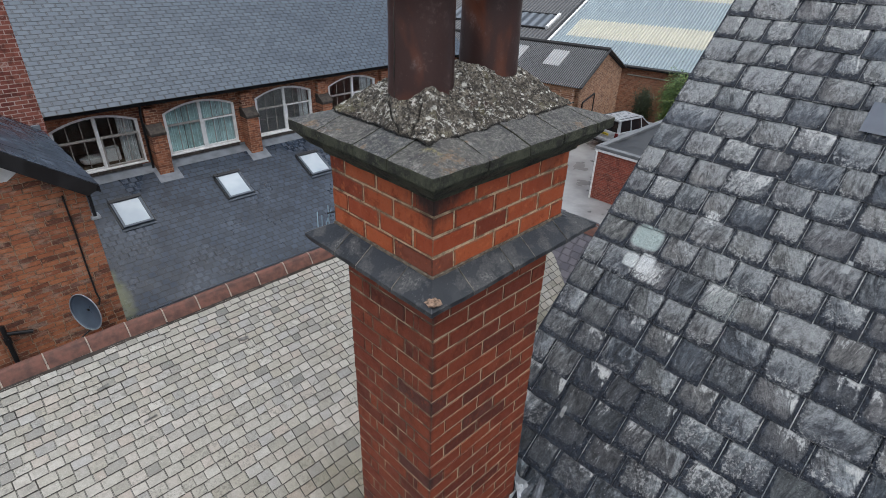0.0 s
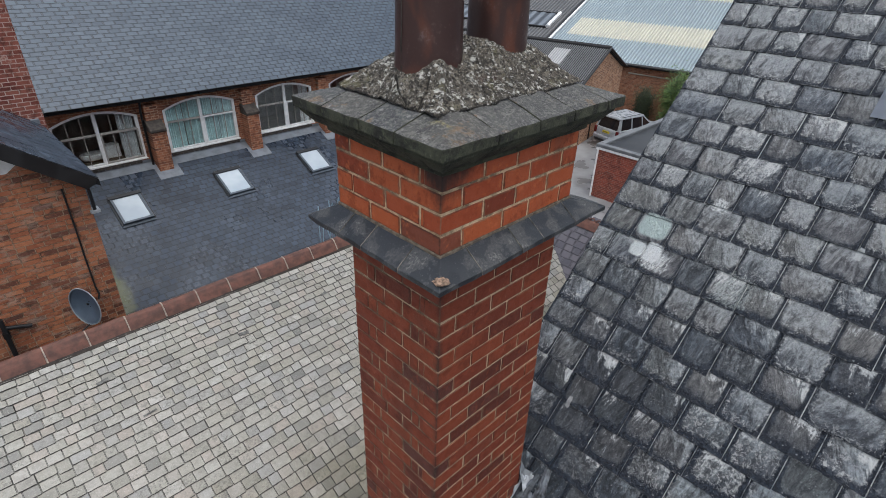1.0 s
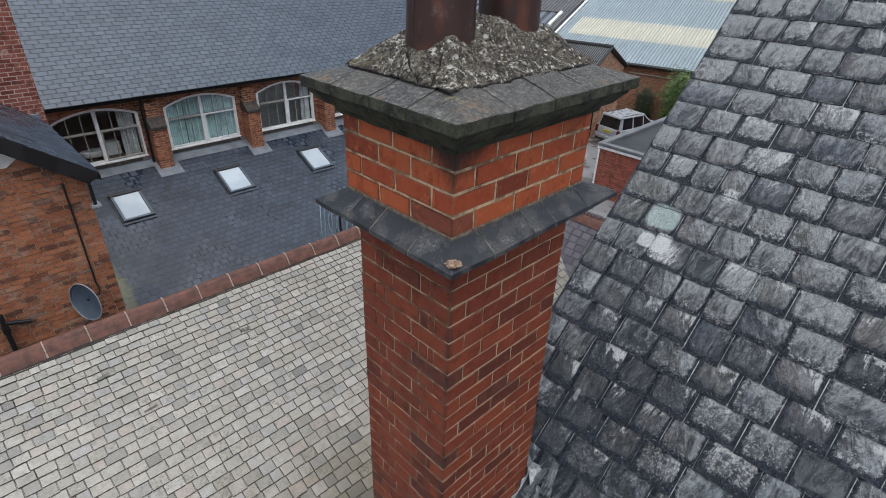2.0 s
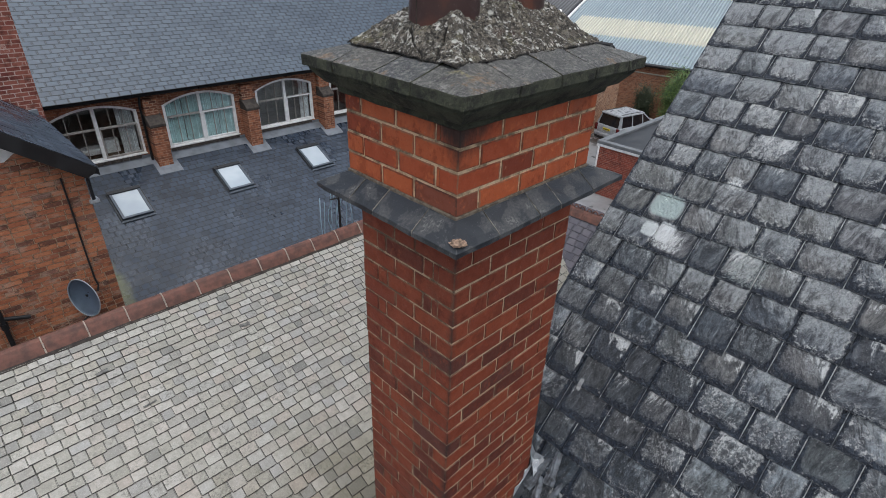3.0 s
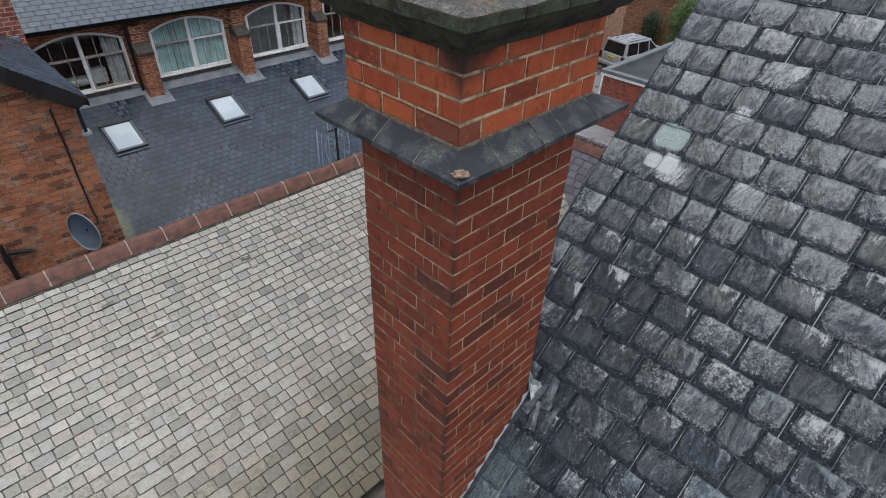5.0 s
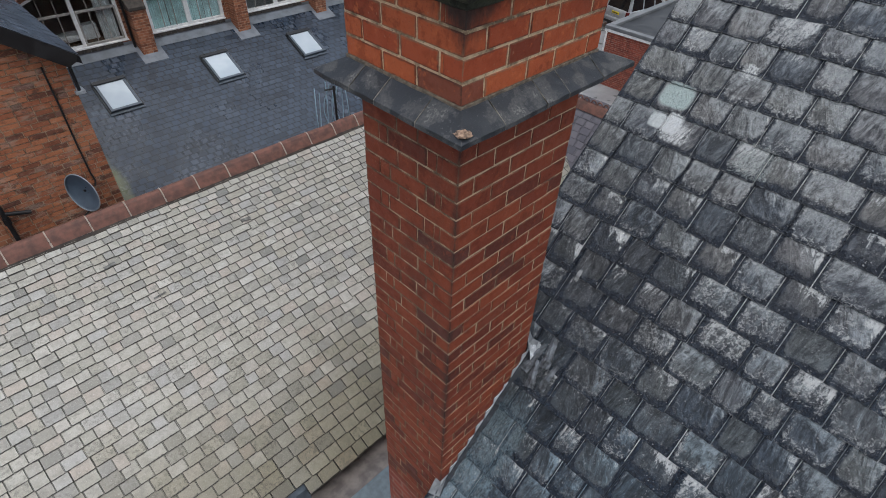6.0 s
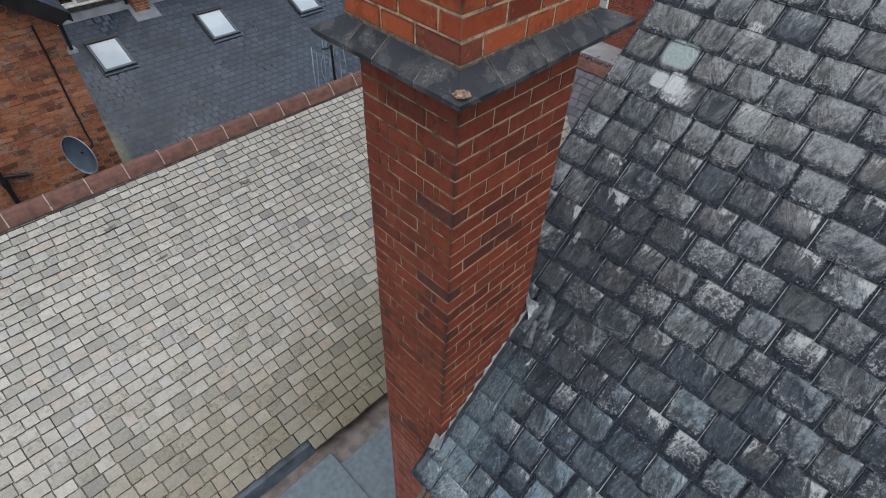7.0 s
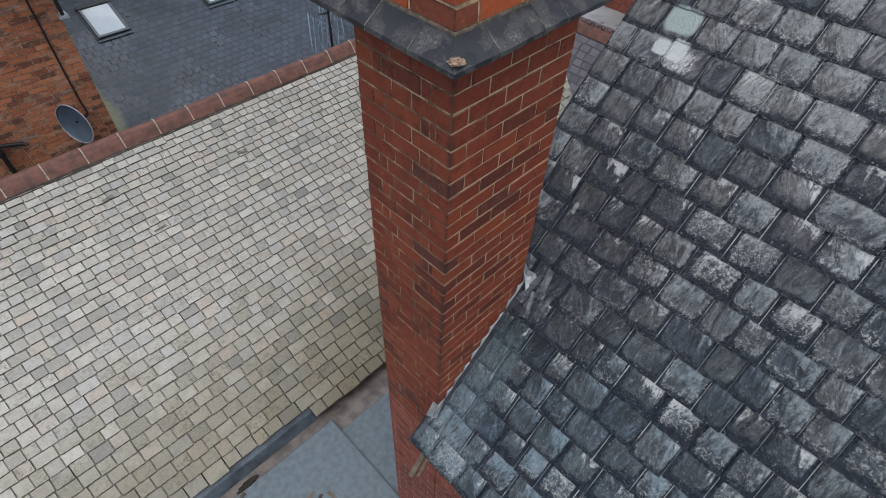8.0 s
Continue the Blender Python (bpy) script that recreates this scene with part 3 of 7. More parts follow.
def coping_mat():
    """Grey stone slabs, sooty, gritty and spotted with pale and orange lichen."""
    k = Mat("mossy_coping_stone", 0.7)
    r = k.rand()
    n = k.noise(9.0, k.shift(k.pos(), r, 11.0), 6.0, 0.7)
    big = k.noise(4.5, k.shift(k.pos(), r, 5.0), 6.0, 0.72)
    g = k.noise(48.0, None, 6.0, 0.8)
    g2 = k.noise(100.0, k.pos((1, 1, 1), (0, 2, 1)), 4.0, 0.75)
    c = k.colours(r, (0.0, (0.062, 0.070, 0.082)), (0.4, (0.098, 0.094, 0.088)), (0.7, (0.082, 0.086, 0.090)), (1.0, (0.128, 0.116, 0.098)))
    c = k.mix(k.ramp(n, 0.46, 0.64, 0.0, 0.65), c, (0.036, 0.038, 0.042))
    c = k.mix(k.ramp(g, 0.48, 0.60, 0.0, 0.75), c, (0.215, 0.215, 0.185))
    c = k.mix(k.math("MULTIPLY", k.ramp(big, 0.58, 0.66), k.ramp(g, 0.40, 0.55, 0.25, 0.85)), c, (0.24, 0.150, 0.080))
    c = k.mix(k.ramp(g2, 0.57, 0.65, 0.0, 0.7), c, (0.30, 0.295, 0.275))
    c = k.mix(k.ramp(g2, 0.34, 0.44, 0.7, 0.0), c, (0.016, 0.016, 0.016))
    c = k.mix(k.math("MULTIPLY", k.ramp(k.noise(20.0, k.pos((1, 1, 1), (3, 1, 2)), 6.0, 0.75), 0.58, 0.66), 0.6), c, (0.36, 0.355, 0.33))
    # yellow lichen at the foot of the mortar bed, by the corner
    q = k.split(k.pos())
    far = k.math("ADD", k.math("ADD", k.math("ABSOLUTE", k.math("SUBTRACT", q[0], 0.002)), k.math("ABSOLUTE", k.math("SUBTRACT", q[1], 0.038))), k.math("MULTIPLY", k.math("SUBTRACT", n, 0.5), 0.25))
    c = k.mix(k.math("MULTIPLY", k.ramp(far, 0.02, 0.065, 0.65, 0.0), k.ramp(g, 0.42, 0.54)), c, (0.34, 0.29, 0.10))
    k.bump(k.math("ADD", g, k.math("MULTIPLY", g2, 0.6)), 1.0, 0.012)
    return k.out(c, 0.68)


def moss_mat():
    k = Mat("dark_algae_stone", 0.9)
    n = k.noise(10.0, None, 6.0, 0.65)
    g = k.noise(110.0, None, 4.0, 0.7)
    c = k.mix(k.ramp(n, 0.38, 0.62), (0.016, 0.017, 0.012), (0.060, 0.064, 0.040))
    c = k.mix(k.ramp(k.noise(45.0, None, 6.0, 0.85), 0.52, 0.64, 0.0, 0.7), c, (0.10, 0.105, 0.065))
    c = k.mix(k.ramp(g, 0.6, 0.75, 0.0, 0.5), c, (0.12, 0.12, 0.085))
    k.bump(k.math("ADD", n, g), 0.8, 0.01)
    return k.out(c)


def flaunch_mat():
    """Old sooty mortar, gritty, crusted with grey and white lichen."""
    k = Mat("lichened_mortar", 0.95)
    n = k.noise(6.0, None, 6.0, 0.65)
    grit = k.noise(52.0, None, 6.0, 0.8)
    g2 = k.noise(95.0, k.pos((1, 1, 1), (1, 0, 2)), 4.0, 0.75)
    c = k.mix(k.ramp(grit, 0.42, 0.58), (0.016, 0.013, 0.010), (0.222, 0.196, 0.155))
    c = k.mix(k.ramp(k.noise(12.0, k.pos((1, 1, 1), (0, 3, 1)), 6.0, 0.75), 0.47, 0.60, 0.0, 0.7), c, (0.038, 0.033, 0.027))
    c = k.mix(k.ramp(n, 0.46, 0.66, 0.0, 0.5), c, (0.060, 0.052, 0.042))
    c = k.mix(k.ramp(k.noise(9.0, k.pos((1, 1, 1), (4, 2, 1)), 5.0, 0.7), 0.58, 0.68, 0.0, 0.45), c, (0.19, 0.175, 0.085))
    c = k.mix(k.ramp(g2, 0.36, 0.46, 0.75, 0.0), c, (0.010, 0.009, 0.008))
    pale = k.math("MULTIPLY", k.ramp(k.noise(30.0, k.pos((1, 1, 1.4), (1, 2, 3)), 5.0, 0.7, 0.5), 0.535, 0.60), k.ramp(k.noise(7.0, k.pos((1, 1, 1), (2, 2, 3)), 4.0), 0.38, 0.52))
    c = k.mix(k.math("MULTIPLY", pale, k.ramp(grit, 0.38, 0.55, 0.35, 0.95)), c, (0.66, 0.655, 0.60))
    c = k.mix(k.math("MULTIPLY", k.ramp(g2, 0.58, 0.65), 0.85), c, (0.56, 0.55, 0.50))
    c = k.mix(k.ramp(k.noise(3.0, k.pos((1, 1, 1), (2, 1, 0)), 5.0, 0.7), 0.57, 0.66, 0.0, 0.6), c, (0.085, 0.036, 0.026))
    blob = k.math("ADD", k.voronoi(30.0, k.pos((1, 1, 1.3), (1, 1, 0))), k.math("MULTIPLY", k.math("SUBTRACT", k.noise(30.0, None, 4.0, 0.7), 0.5), 0.5))
    c = k.mix(k.math("MULTIPLY", k.ramp(blob, 0.16, 0.26, 1.0, 0.0), k.ramp(k.noise(14.0, k.pos((1, 1, 1), (5, 1, 2)), 2.0), 0.50, 0.55, 0.0, 0.95)), c, (0.62, 0.61, 0.56))
    # shade in the cracks and along the bed's rim painted dark
    c = k.mix(k.ramp(k.split(k.uv())[0], 0.15, 0.75, 0.0, 0.95), c, (0.012, 0.010, 0.008))
    k.bump(k.math("ADD", grit, k.math("MULTIPLY", g2, 0.7)), 1.0, 0.014)
    return k.out(c)


def pot_mat(name, rust, turn):
    """Sooty fired clay: purple-brown, rusty in places, with dusty grey bloom; rust: how much of it shows."""
    k = Mat(name, 0.5)
    n = k.noise(3.6, k.pos((1, 1, 0.55), turn), 4.0, 0.55, 0.4)
    dust = k.noise(7.0, k.pos((1, 1, 0.8), (turn[1], 1, 2)), 6.0, 0.75)
    g = k.noise(90.0, None, 4.0, 0.75)
    c = k.colours(n, (0.30, (0.030, 0.017, 0.017)), (0.56 - rust, (0.052, 0.023, 0.019)), (0.66 - rust, (0.125, 0.038, 0.019)), (0.80 - rust, (0.230, 0.070, 0.030)))
    c = k.mix(k.math("MULTIPLY", k.ramp(dust, 0.52, 0.68), k.ramp(g, 0.42, 0.56, 0.25, 0.8)), c, (0.165, 0.115, 0.105))
    # rusty, burnt foot above the bedding
    foot = k.math("ADD", k.split(k.pos())[2], k.math("MULTIPLY", k.math("SUBTRACT", k.noise(6.0, None, 4.0), 0.5), 0.22))
    c = k.mix(k.ramp(foot, 0.48, 0.58, 0.5, 0.0), c, (0.175, 0.052, 0.026))
    c = k.mix(k.ramp(g, 0.62, 0.72, 0.0, 0.35), c, (0.22, 0.17, 0.15))
    k.bump(k.math("ADD", n, k.math("MULTIPLY", g, 0.6)), 0.16, 0.004)
    return k.out(c, k.ramp(dust, 0.4, 0.65, 0.34, 0.62))


def glass_mat(name, colour, rough=0.03, alpha_mix=0.75):
    """Thin pane: mostly see-through, with real reflection."""
    m = bpy.data.materials.new(name)
    m.use_nodes = True
    t = m.node_tree
    t.nodes.clear()
    o = t.nodes.new("ShaderNodeOutputMaterial")
    tr, gl, mx = t.nodes.new("ShaderNodeBsdfTransparent"), t.nodes.new("ShaderNodeBsdfGlossy"), t.nodes.new("ShaderNodeMixShader")
    lw = t.nodes.new("ShaderNodeLayerWeight")
    pw, fr = t.nodes.new("ShaderNodeMath"), t.nodes.new("ShaderNodeMath")
    pw.operation, fr.operation = "POWER", "MULTIPLY_ADD"
    pw.inputs[1].default_value, fr.inputs[1].default_value, fr.inputs[2].default_value = 4.0, 0.85, 0.06
    t.links.new(lw.outputs["Facing"], pw.inputs[0])
    t.links.new(pw.outputs[0], fr.inputs[0])
    ns = t.nodes.new("ShaderNodeTexNoise")
    ns.inputs["Scale"].default_value = 3.0
    bp = t.nodes.new("ShaderNodeBump")
    bp.inputs["Strength"].default_value, bp.inputs["Distance"].default_value = 0.08, 0.01
    t.links.new(ns.outputs[0], bp.inputs["Height"])
    t.links.new(bp.outputs[0], gl.inputs["Normal"])
    tr.inputs[0].default_value = (*colour, 1)
    gl.inputs["Roughness"].default_value = rough
    t.links.new(fr.outputs[0], mx.inputs[0])
    t.links.new(tr.outputs[0], mx.inputs[1])
    t.links.new(gl.outputs[0], mx.inputs[2])
    t.links.new(mx.outputs[0], o.inputs[0])
    return m


def band_mat():
    """Smooth dark slate with islands of thin grey lichen and a few pale grains."""
    k = Mat("dark_weathering_slate", 0.5)
    r = k.rand()
    n = k.noise(9.0, k.shift(k.pos(), r, 9.0), 6.0, 0.68, 0.3)
    g = k.noise(95.0, None, 4.0, 0.7)
    c = k.colours(r, (0.0, (0.015, 0.018, 0.022)), (1.0, (0.027, 0.031, 0.037)))
    isle = k.ramp(n, 0.50, 0.545)
    c = k.mix(k.math("MULTIPLY", isle, k.ramp(g, 0.36, 0.60, 0.5, 1.0)), c, (0.078, 0.080, 0.082))
    c = k.mix(k.math("MULTIPLY", k.ramp(n, 0.60, 0.66), k.ramp(g, 0.46, 0.58)), c, (0.15, 0.15, 0.145))
    c = k.mix(k.ramp(g, 0.62, 0.70, 0.0, 0.55), c, (0.17, 0.17, 0.165))
    k.bump(k.math("ADD", k.math("MULTIPLY", isle, 0.5), k.math("MULTIPLY", g, 0.7)), 0.5, 0.004)
    return k.out(c, k.ramp(isle, 0.0, 1.0, 0.40, 0.75))


M_band_slate = band_mat()
M_coping, M_moss, M_flaunch = coping_mat(), moss_mat(), flaunch_mat()
M_pot, M_pot_warm = pot_mat("sooty_clay_pot", -0.07, (0, 0, 0)), pot_mat("rusty_clay_pot", 0.06, (0.4, 1.3, 0))
M_glass = glass_mat("window_glass", (0.93, 0.95, 0.95))
M_car_glass = plain("tinted_car_glass", (0.012, 0.014, 0.016), 0.08, 0.0, 0.1, 3.0, 0.0)


# ---------------------------------------------------------------- slates and bricks
def slate_shape(rng, chips=3, rag=0.02, curve=0.0):
    """One slate, unit size: x 0..1 across, y 0 (tail) .. 1 (head), z 0..1 thick; outline uneven at the tail."""
    tail = [(i / (chips + 1), rng.uniform(-rag, rag)) for i in range(chips + 2)]
    tail[0] = (rng.uniform(0, rag) + curve * 0.4, tail[0][1] + curve)
    tail[-1] = (1 - rng.uniform(0, rag) - curve * 0.4, tail[-1][1] + curve)
    right = [(1 - rng.uniform(0, rag), 0.30), (1 - rng.uniform(0, rag), 0.66)]
    left = [(rng.uniform(0, rag), 0.66), (rng.uniform(0, rag), 0.30)]
    out = tail + right + [(1, 1), (0, 1)] + left
    n = len(out)
    top = [(x + (0.5 - x) * 0.03, y + (0.02 if y < 0.2 else 0), 1.0 + rng.uniform(-0.12, 0.12)) for x, y in out]
    mid = [(x, y, 0.72) for x, y in out]
    bot = [(x, y, 0.0) for x, y in out]
    verts = top + mid + bot
    faces = [tuple(range(n))]
    for i in range(n):
        j = (i + 1) % n
        faces.append((i, i + n, j + n, j))
        faces.append((i + n, i + 2 * n, j + 2 * n, j + n))
    # the part left bare is the lower half, so v runs 0..1 over it
    uvs = [(x, min(1.0, max(0.0, y / 0.52))) for x, y, z in verts]
    return verts, faces, uvs


def slate_kit(name, count, seed, chips, rag, curve=0.0):
    rng = random.Random(seed)
    shapes = [slate_shape(rng, chips, rag, curve * rng.random()) for _ in range(count)]
    return shapes, [mesh_of(name, *s) for s in shapes]


def lay_slates(parent, origin, along, up, length, rows, gauge, widths, thick, material, seed, near, name="slate", kit=None,
               rise=0.0, skip=None, cover=2.1, jitter=0.006, rest="slates_beyond", limit=300, breaks=0.0, top=None, begin=None, wild=0.0, fixed=None, gap=0.006, loose=1.0, bond=False):
    """Courses of slates on a plane. origin: eaves corner; along, up: unit vectors in the plane; near(u, v): laid as pieces of their own."""
    rng = random.Random(seed)
    a, b = Vector(along), Vector(up)
    nrm = a.cross(b).normalized()
    shapes, meshes = kit
    for me in meshes:
        if not me.materials:
            me.materials.append(material)
    rv, rf, ru = [], [], []
    made = 0
    v = 0.0
    for i in range(rows):
        g = gauge(i) if callable(gauge) else gauge
        wd = widths(i) if callable(widths) else widths
        u_min = begin(v + g / 2) if begin else 0.0
        u = u_min - rng.choice((0.0, 0.45, 0.55)) * wd[0] * (1.0 if i % 2 else 0.0) - (0.5 * wd[0] if i % 2 else 0.0) * rng.random()
        if bond:
            u = u_min - (0.5 * wd[0] if i % 2 else 0.0) + rng.uniform(-0.008, 0.008)
        set_out = list(fixed.get(i, ())) if fixed else []
        if set_out:
            u = set_out.pop(0)
        while u < length:
            w = rng.uniform(*wd) * (1.6 if rng.random() < wild else 1.0)
            if set_out:
                w = set_out.pop(0) - u
            if u + w > length - 0.06:
                w = max(0.08, length - u)
            u0, w0 = max(u, u_min), w - (max(u, u_min) - u)
            if w0 > 0.05 and not (skip and skip(u0 + w0 / 2, v + g / 2)):
                k = rng.randrange(len(shapes))
                slip = rng.uniform(-jitter, jitter) * 1.5 - (rng.uniform(0.012, 0.030) if rng.random() < breaks else 0)
                h = g * cover if top is None else min(g * cover, max(g, top - v))
                lift = Vector(origin) + a * (u0 + gap / 2) + b * (v + slip) + nrm * (rise + thick * 1.15 + rng.uniform(0, thick * 0.35))
                tilt = math.asin(min(0.5, thick * 1.9 / h)) + rng.uniform(-0.012, 0.012) * loose * 0.7
                turn = rng.uniform(-0.007, 0.007) * loose
                m = Matrix((( *a, 0), (*b, 0), (*nrm, 0), (0, 0, 0, 1))).transposed()
                m = Matrix.Translation(lift) @ m @ Matrix.Rotation(-tilt, 4, "X") @ Matrix.Rotation(turn, 4, "Z")
                m = m @ Matrix.Rotation(rng.uniform(-0.012, 0.012) * loose, 4, "Y") @ Matrix.Diagonal((w0 - gap, h, thick, 1))
                if made < limit and near(u0 + w0 / 2, v + g / 2):
                    part(name, meshes[k], None, parent, m=m)
                    made += 1
                else:
                    vs, fs, us = shapes[k]
                    o = len(rv)
                    rv.extend(m @ Vector(q) for q in vs)
                    ru.extend(us)
                    rf.extend(tuple(j + o for j in f) for f in fs)
            u += w
        v += g
    if rf:
        tagged(part(rest, mesh_of(rest, rv, rf, ru), material, parent), kind="stuff")


KIT_OLD = slate_kit("slate", 14, 3, 5, 0.007, 0.006)
KIT_STONE = slate_kit("stone_slate", 18, 5, 5, 0.010, 0.012)
KIT_FAR = slate_kit("slate", 5, 7, 1, 0.008)
KIT_LEAN = slate_kit("slate", 5, 8, 1, 0.008)
KIT_PURPLE = slate_kit("slate", 5, 9, 2, 0.02)
UNIT_BRICK = {}


def lay_brick(parent, material, x0, y0, z0, x1, y1, z1, rng, name="brick"):
    """One brick as an object of its own; alike bricks share a mesh."""
    key = (material.name, rng.randrange(4))
    if key not in UNIT_BRICK:
        r2 = random.Random(len(UNIT_BRICK))
        me = chamfer_box_mesh(name)
        for v in me.vertices:
            v.co += Vector((r2.uniform(-1, 1) * 0.006, r2.uniform(-1, 1) * 0.010, r2.uniform(-1, 1) * 0.016))
        me.materials.append(material)
        UNIT_BRICK[key] = me
    m = Matrix.Translation(((x0 + x1) / 2 + rng.uniform(-1, 1) * 0.0015, (y0 + y1) / 2 + rng.uniform(-1, 1) * 0.0015, (z0 + z1) / 2))
    m = m @ Matrix.Rotation(rng.uniform(-0.005, 0.005), 4, "Z") @ Matrix.Rotation(rng.uniform(-0.006, 0.006), 4, rng.choice("XY"))
    return part(name, UNIT_BRICK[key], None, parent, m=m @ Matrix.Diagonal((x1 - x0, y1 - y0, z1 - z0, 1)))


def cut_run(rng, a, b, unit, first):
    """Brick lengths from a to b: an optional half first, then whole ones, then what is left."""
    out, u = [], a
    if first:
        out.append((u, u + unit / 2))
        u += unit / 2
    while b - u > unit * 1.28:
        w = unit * rng.uniform(0.95, 1.05) if rng.random() > 0.16 else unit / 2
        out.append((u, u + w))
        u += w
    if b - u > unit * 0.8 and b - u > 0.26:
        out += [(u, (u + b) / 2), ((u + b) / 2, b)]
    else:
        out.append((u, b))
    return out


def brick_shaft(parent, x0, y0, x1, y1, z0, courses, pitch, side_runs, front_runs, material, mortar, seed, joint=0.010, rake=0.004):
    """Square shaft: the two faces met at the near corner in single bricks, the two behind in plain brickwork.
    side_runs, front_runs: brick lengths from the corner for even and odd courses."""
    rng = random.Random(seed)
    z1 = z0 + courses * pitch
    part("mortar_core", boxed(x0 + rake, y0 + rake, z0, x1, y1, z1), mortar, parent, "weathered buff mortar joints")
    part("back_brickwork", boxed(x0 + 0.01, y1, z0, x1, y1 + 0.008, z1), M_far_brick_y, parent, "red brickwork at the back")
    part("back_brickwork", boxed(x1, y0 + 0.01, z0, x1 + 0.008, y1 + 0.008, z1), M_far_brick_x, parent, "red brickwork at the back")
    d = 0.095
    half = joint * 0.42

    def cuts(run, a, b):
        total, u, out = sum(run), a, []
        for k, r in enumerate(run):
            w = (b - a) * r / total
            end = b if k == len(run) - 1 else u + w + rng.uniform(-0.006, 0.006)
            out.append((u, end))
            u = end
        return out

    for i in range(courses):
        lift = rng.uniform(-0.0012, 0.0012)
        za, zb = z0 + i * pitch + joint / 2 + lift, z0 + (i + 1) * pitch - joint / 2 + lift
        front, side = front_runs[i % 2], side_runs[i % 2]
        corner_on_front = front[0] > side[0]
        for k, (a, b) in enumerate(cuts(front, x0, x1)):
            if k or corner_on_front:
                lay_brick(parent, material, a + half if k else a, y0, za, b - half if b < x1 else b, y0 + d, zb, rng)
            else:
                lead = b - half
        for k, (a, b) in enumerate(cuts(side, y0, y1)):
            if k:
                lay_brick(parent, material, x0, a + half, za, x0 + d, b - half if b < y1 else b, zb, rng)
            elif corner_on_front:
                # the corner brick shows its end here: fill what is left of the closing header
                if b - half - (y0 + d) > 0.012:
                    lay_brick(parent, material, x0, y0 + d + 0.001, za, x0 + d, b - half, zb, rng)
            else:
                lay_brick(parent, material, x0, y0, za, lead, b - half, zb, rng)


# ---------------------------------------------------------------- the chimney
chimney = thing("chimney_stack", "tall red brick chimney with stone cap, slate band, clay pots", "chimney", (0, 0, -9.9))


def under(parent):
    """Parts are placed in world metres: undo the thing's own place."""
    return Matrix.Translation(-parent.matrix_basis.translation)


def set_base(ob):
    """Moves a thing's children so that their meshes stay where they were built."""
    for c in ob.children:
        c.matrix_basis = under(ob) @ c.matrix_basis


PITCH, TOP = 0.0911, -0.176
ROWS = 38
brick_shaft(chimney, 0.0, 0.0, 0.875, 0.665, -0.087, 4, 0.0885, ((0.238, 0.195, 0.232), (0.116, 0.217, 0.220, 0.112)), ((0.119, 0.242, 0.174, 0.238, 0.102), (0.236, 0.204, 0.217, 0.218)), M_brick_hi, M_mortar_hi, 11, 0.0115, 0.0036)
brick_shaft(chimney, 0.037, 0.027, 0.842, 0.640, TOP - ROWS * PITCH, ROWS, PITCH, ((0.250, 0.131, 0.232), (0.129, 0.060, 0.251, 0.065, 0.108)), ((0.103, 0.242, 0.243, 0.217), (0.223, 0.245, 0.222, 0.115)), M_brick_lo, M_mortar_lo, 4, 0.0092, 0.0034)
part("lower_shaft", boxed(0.040, 0.030, -9.9, 0.842, 0.640, TOP - ROWS * PITCH), M_far_brick_x, chimney, "red brickwork below the eaves")
part("band_core", boxed(0.042, 0.032, TOP, 0.838, 0.636, -0.088), M_mortar_lo, chimney)


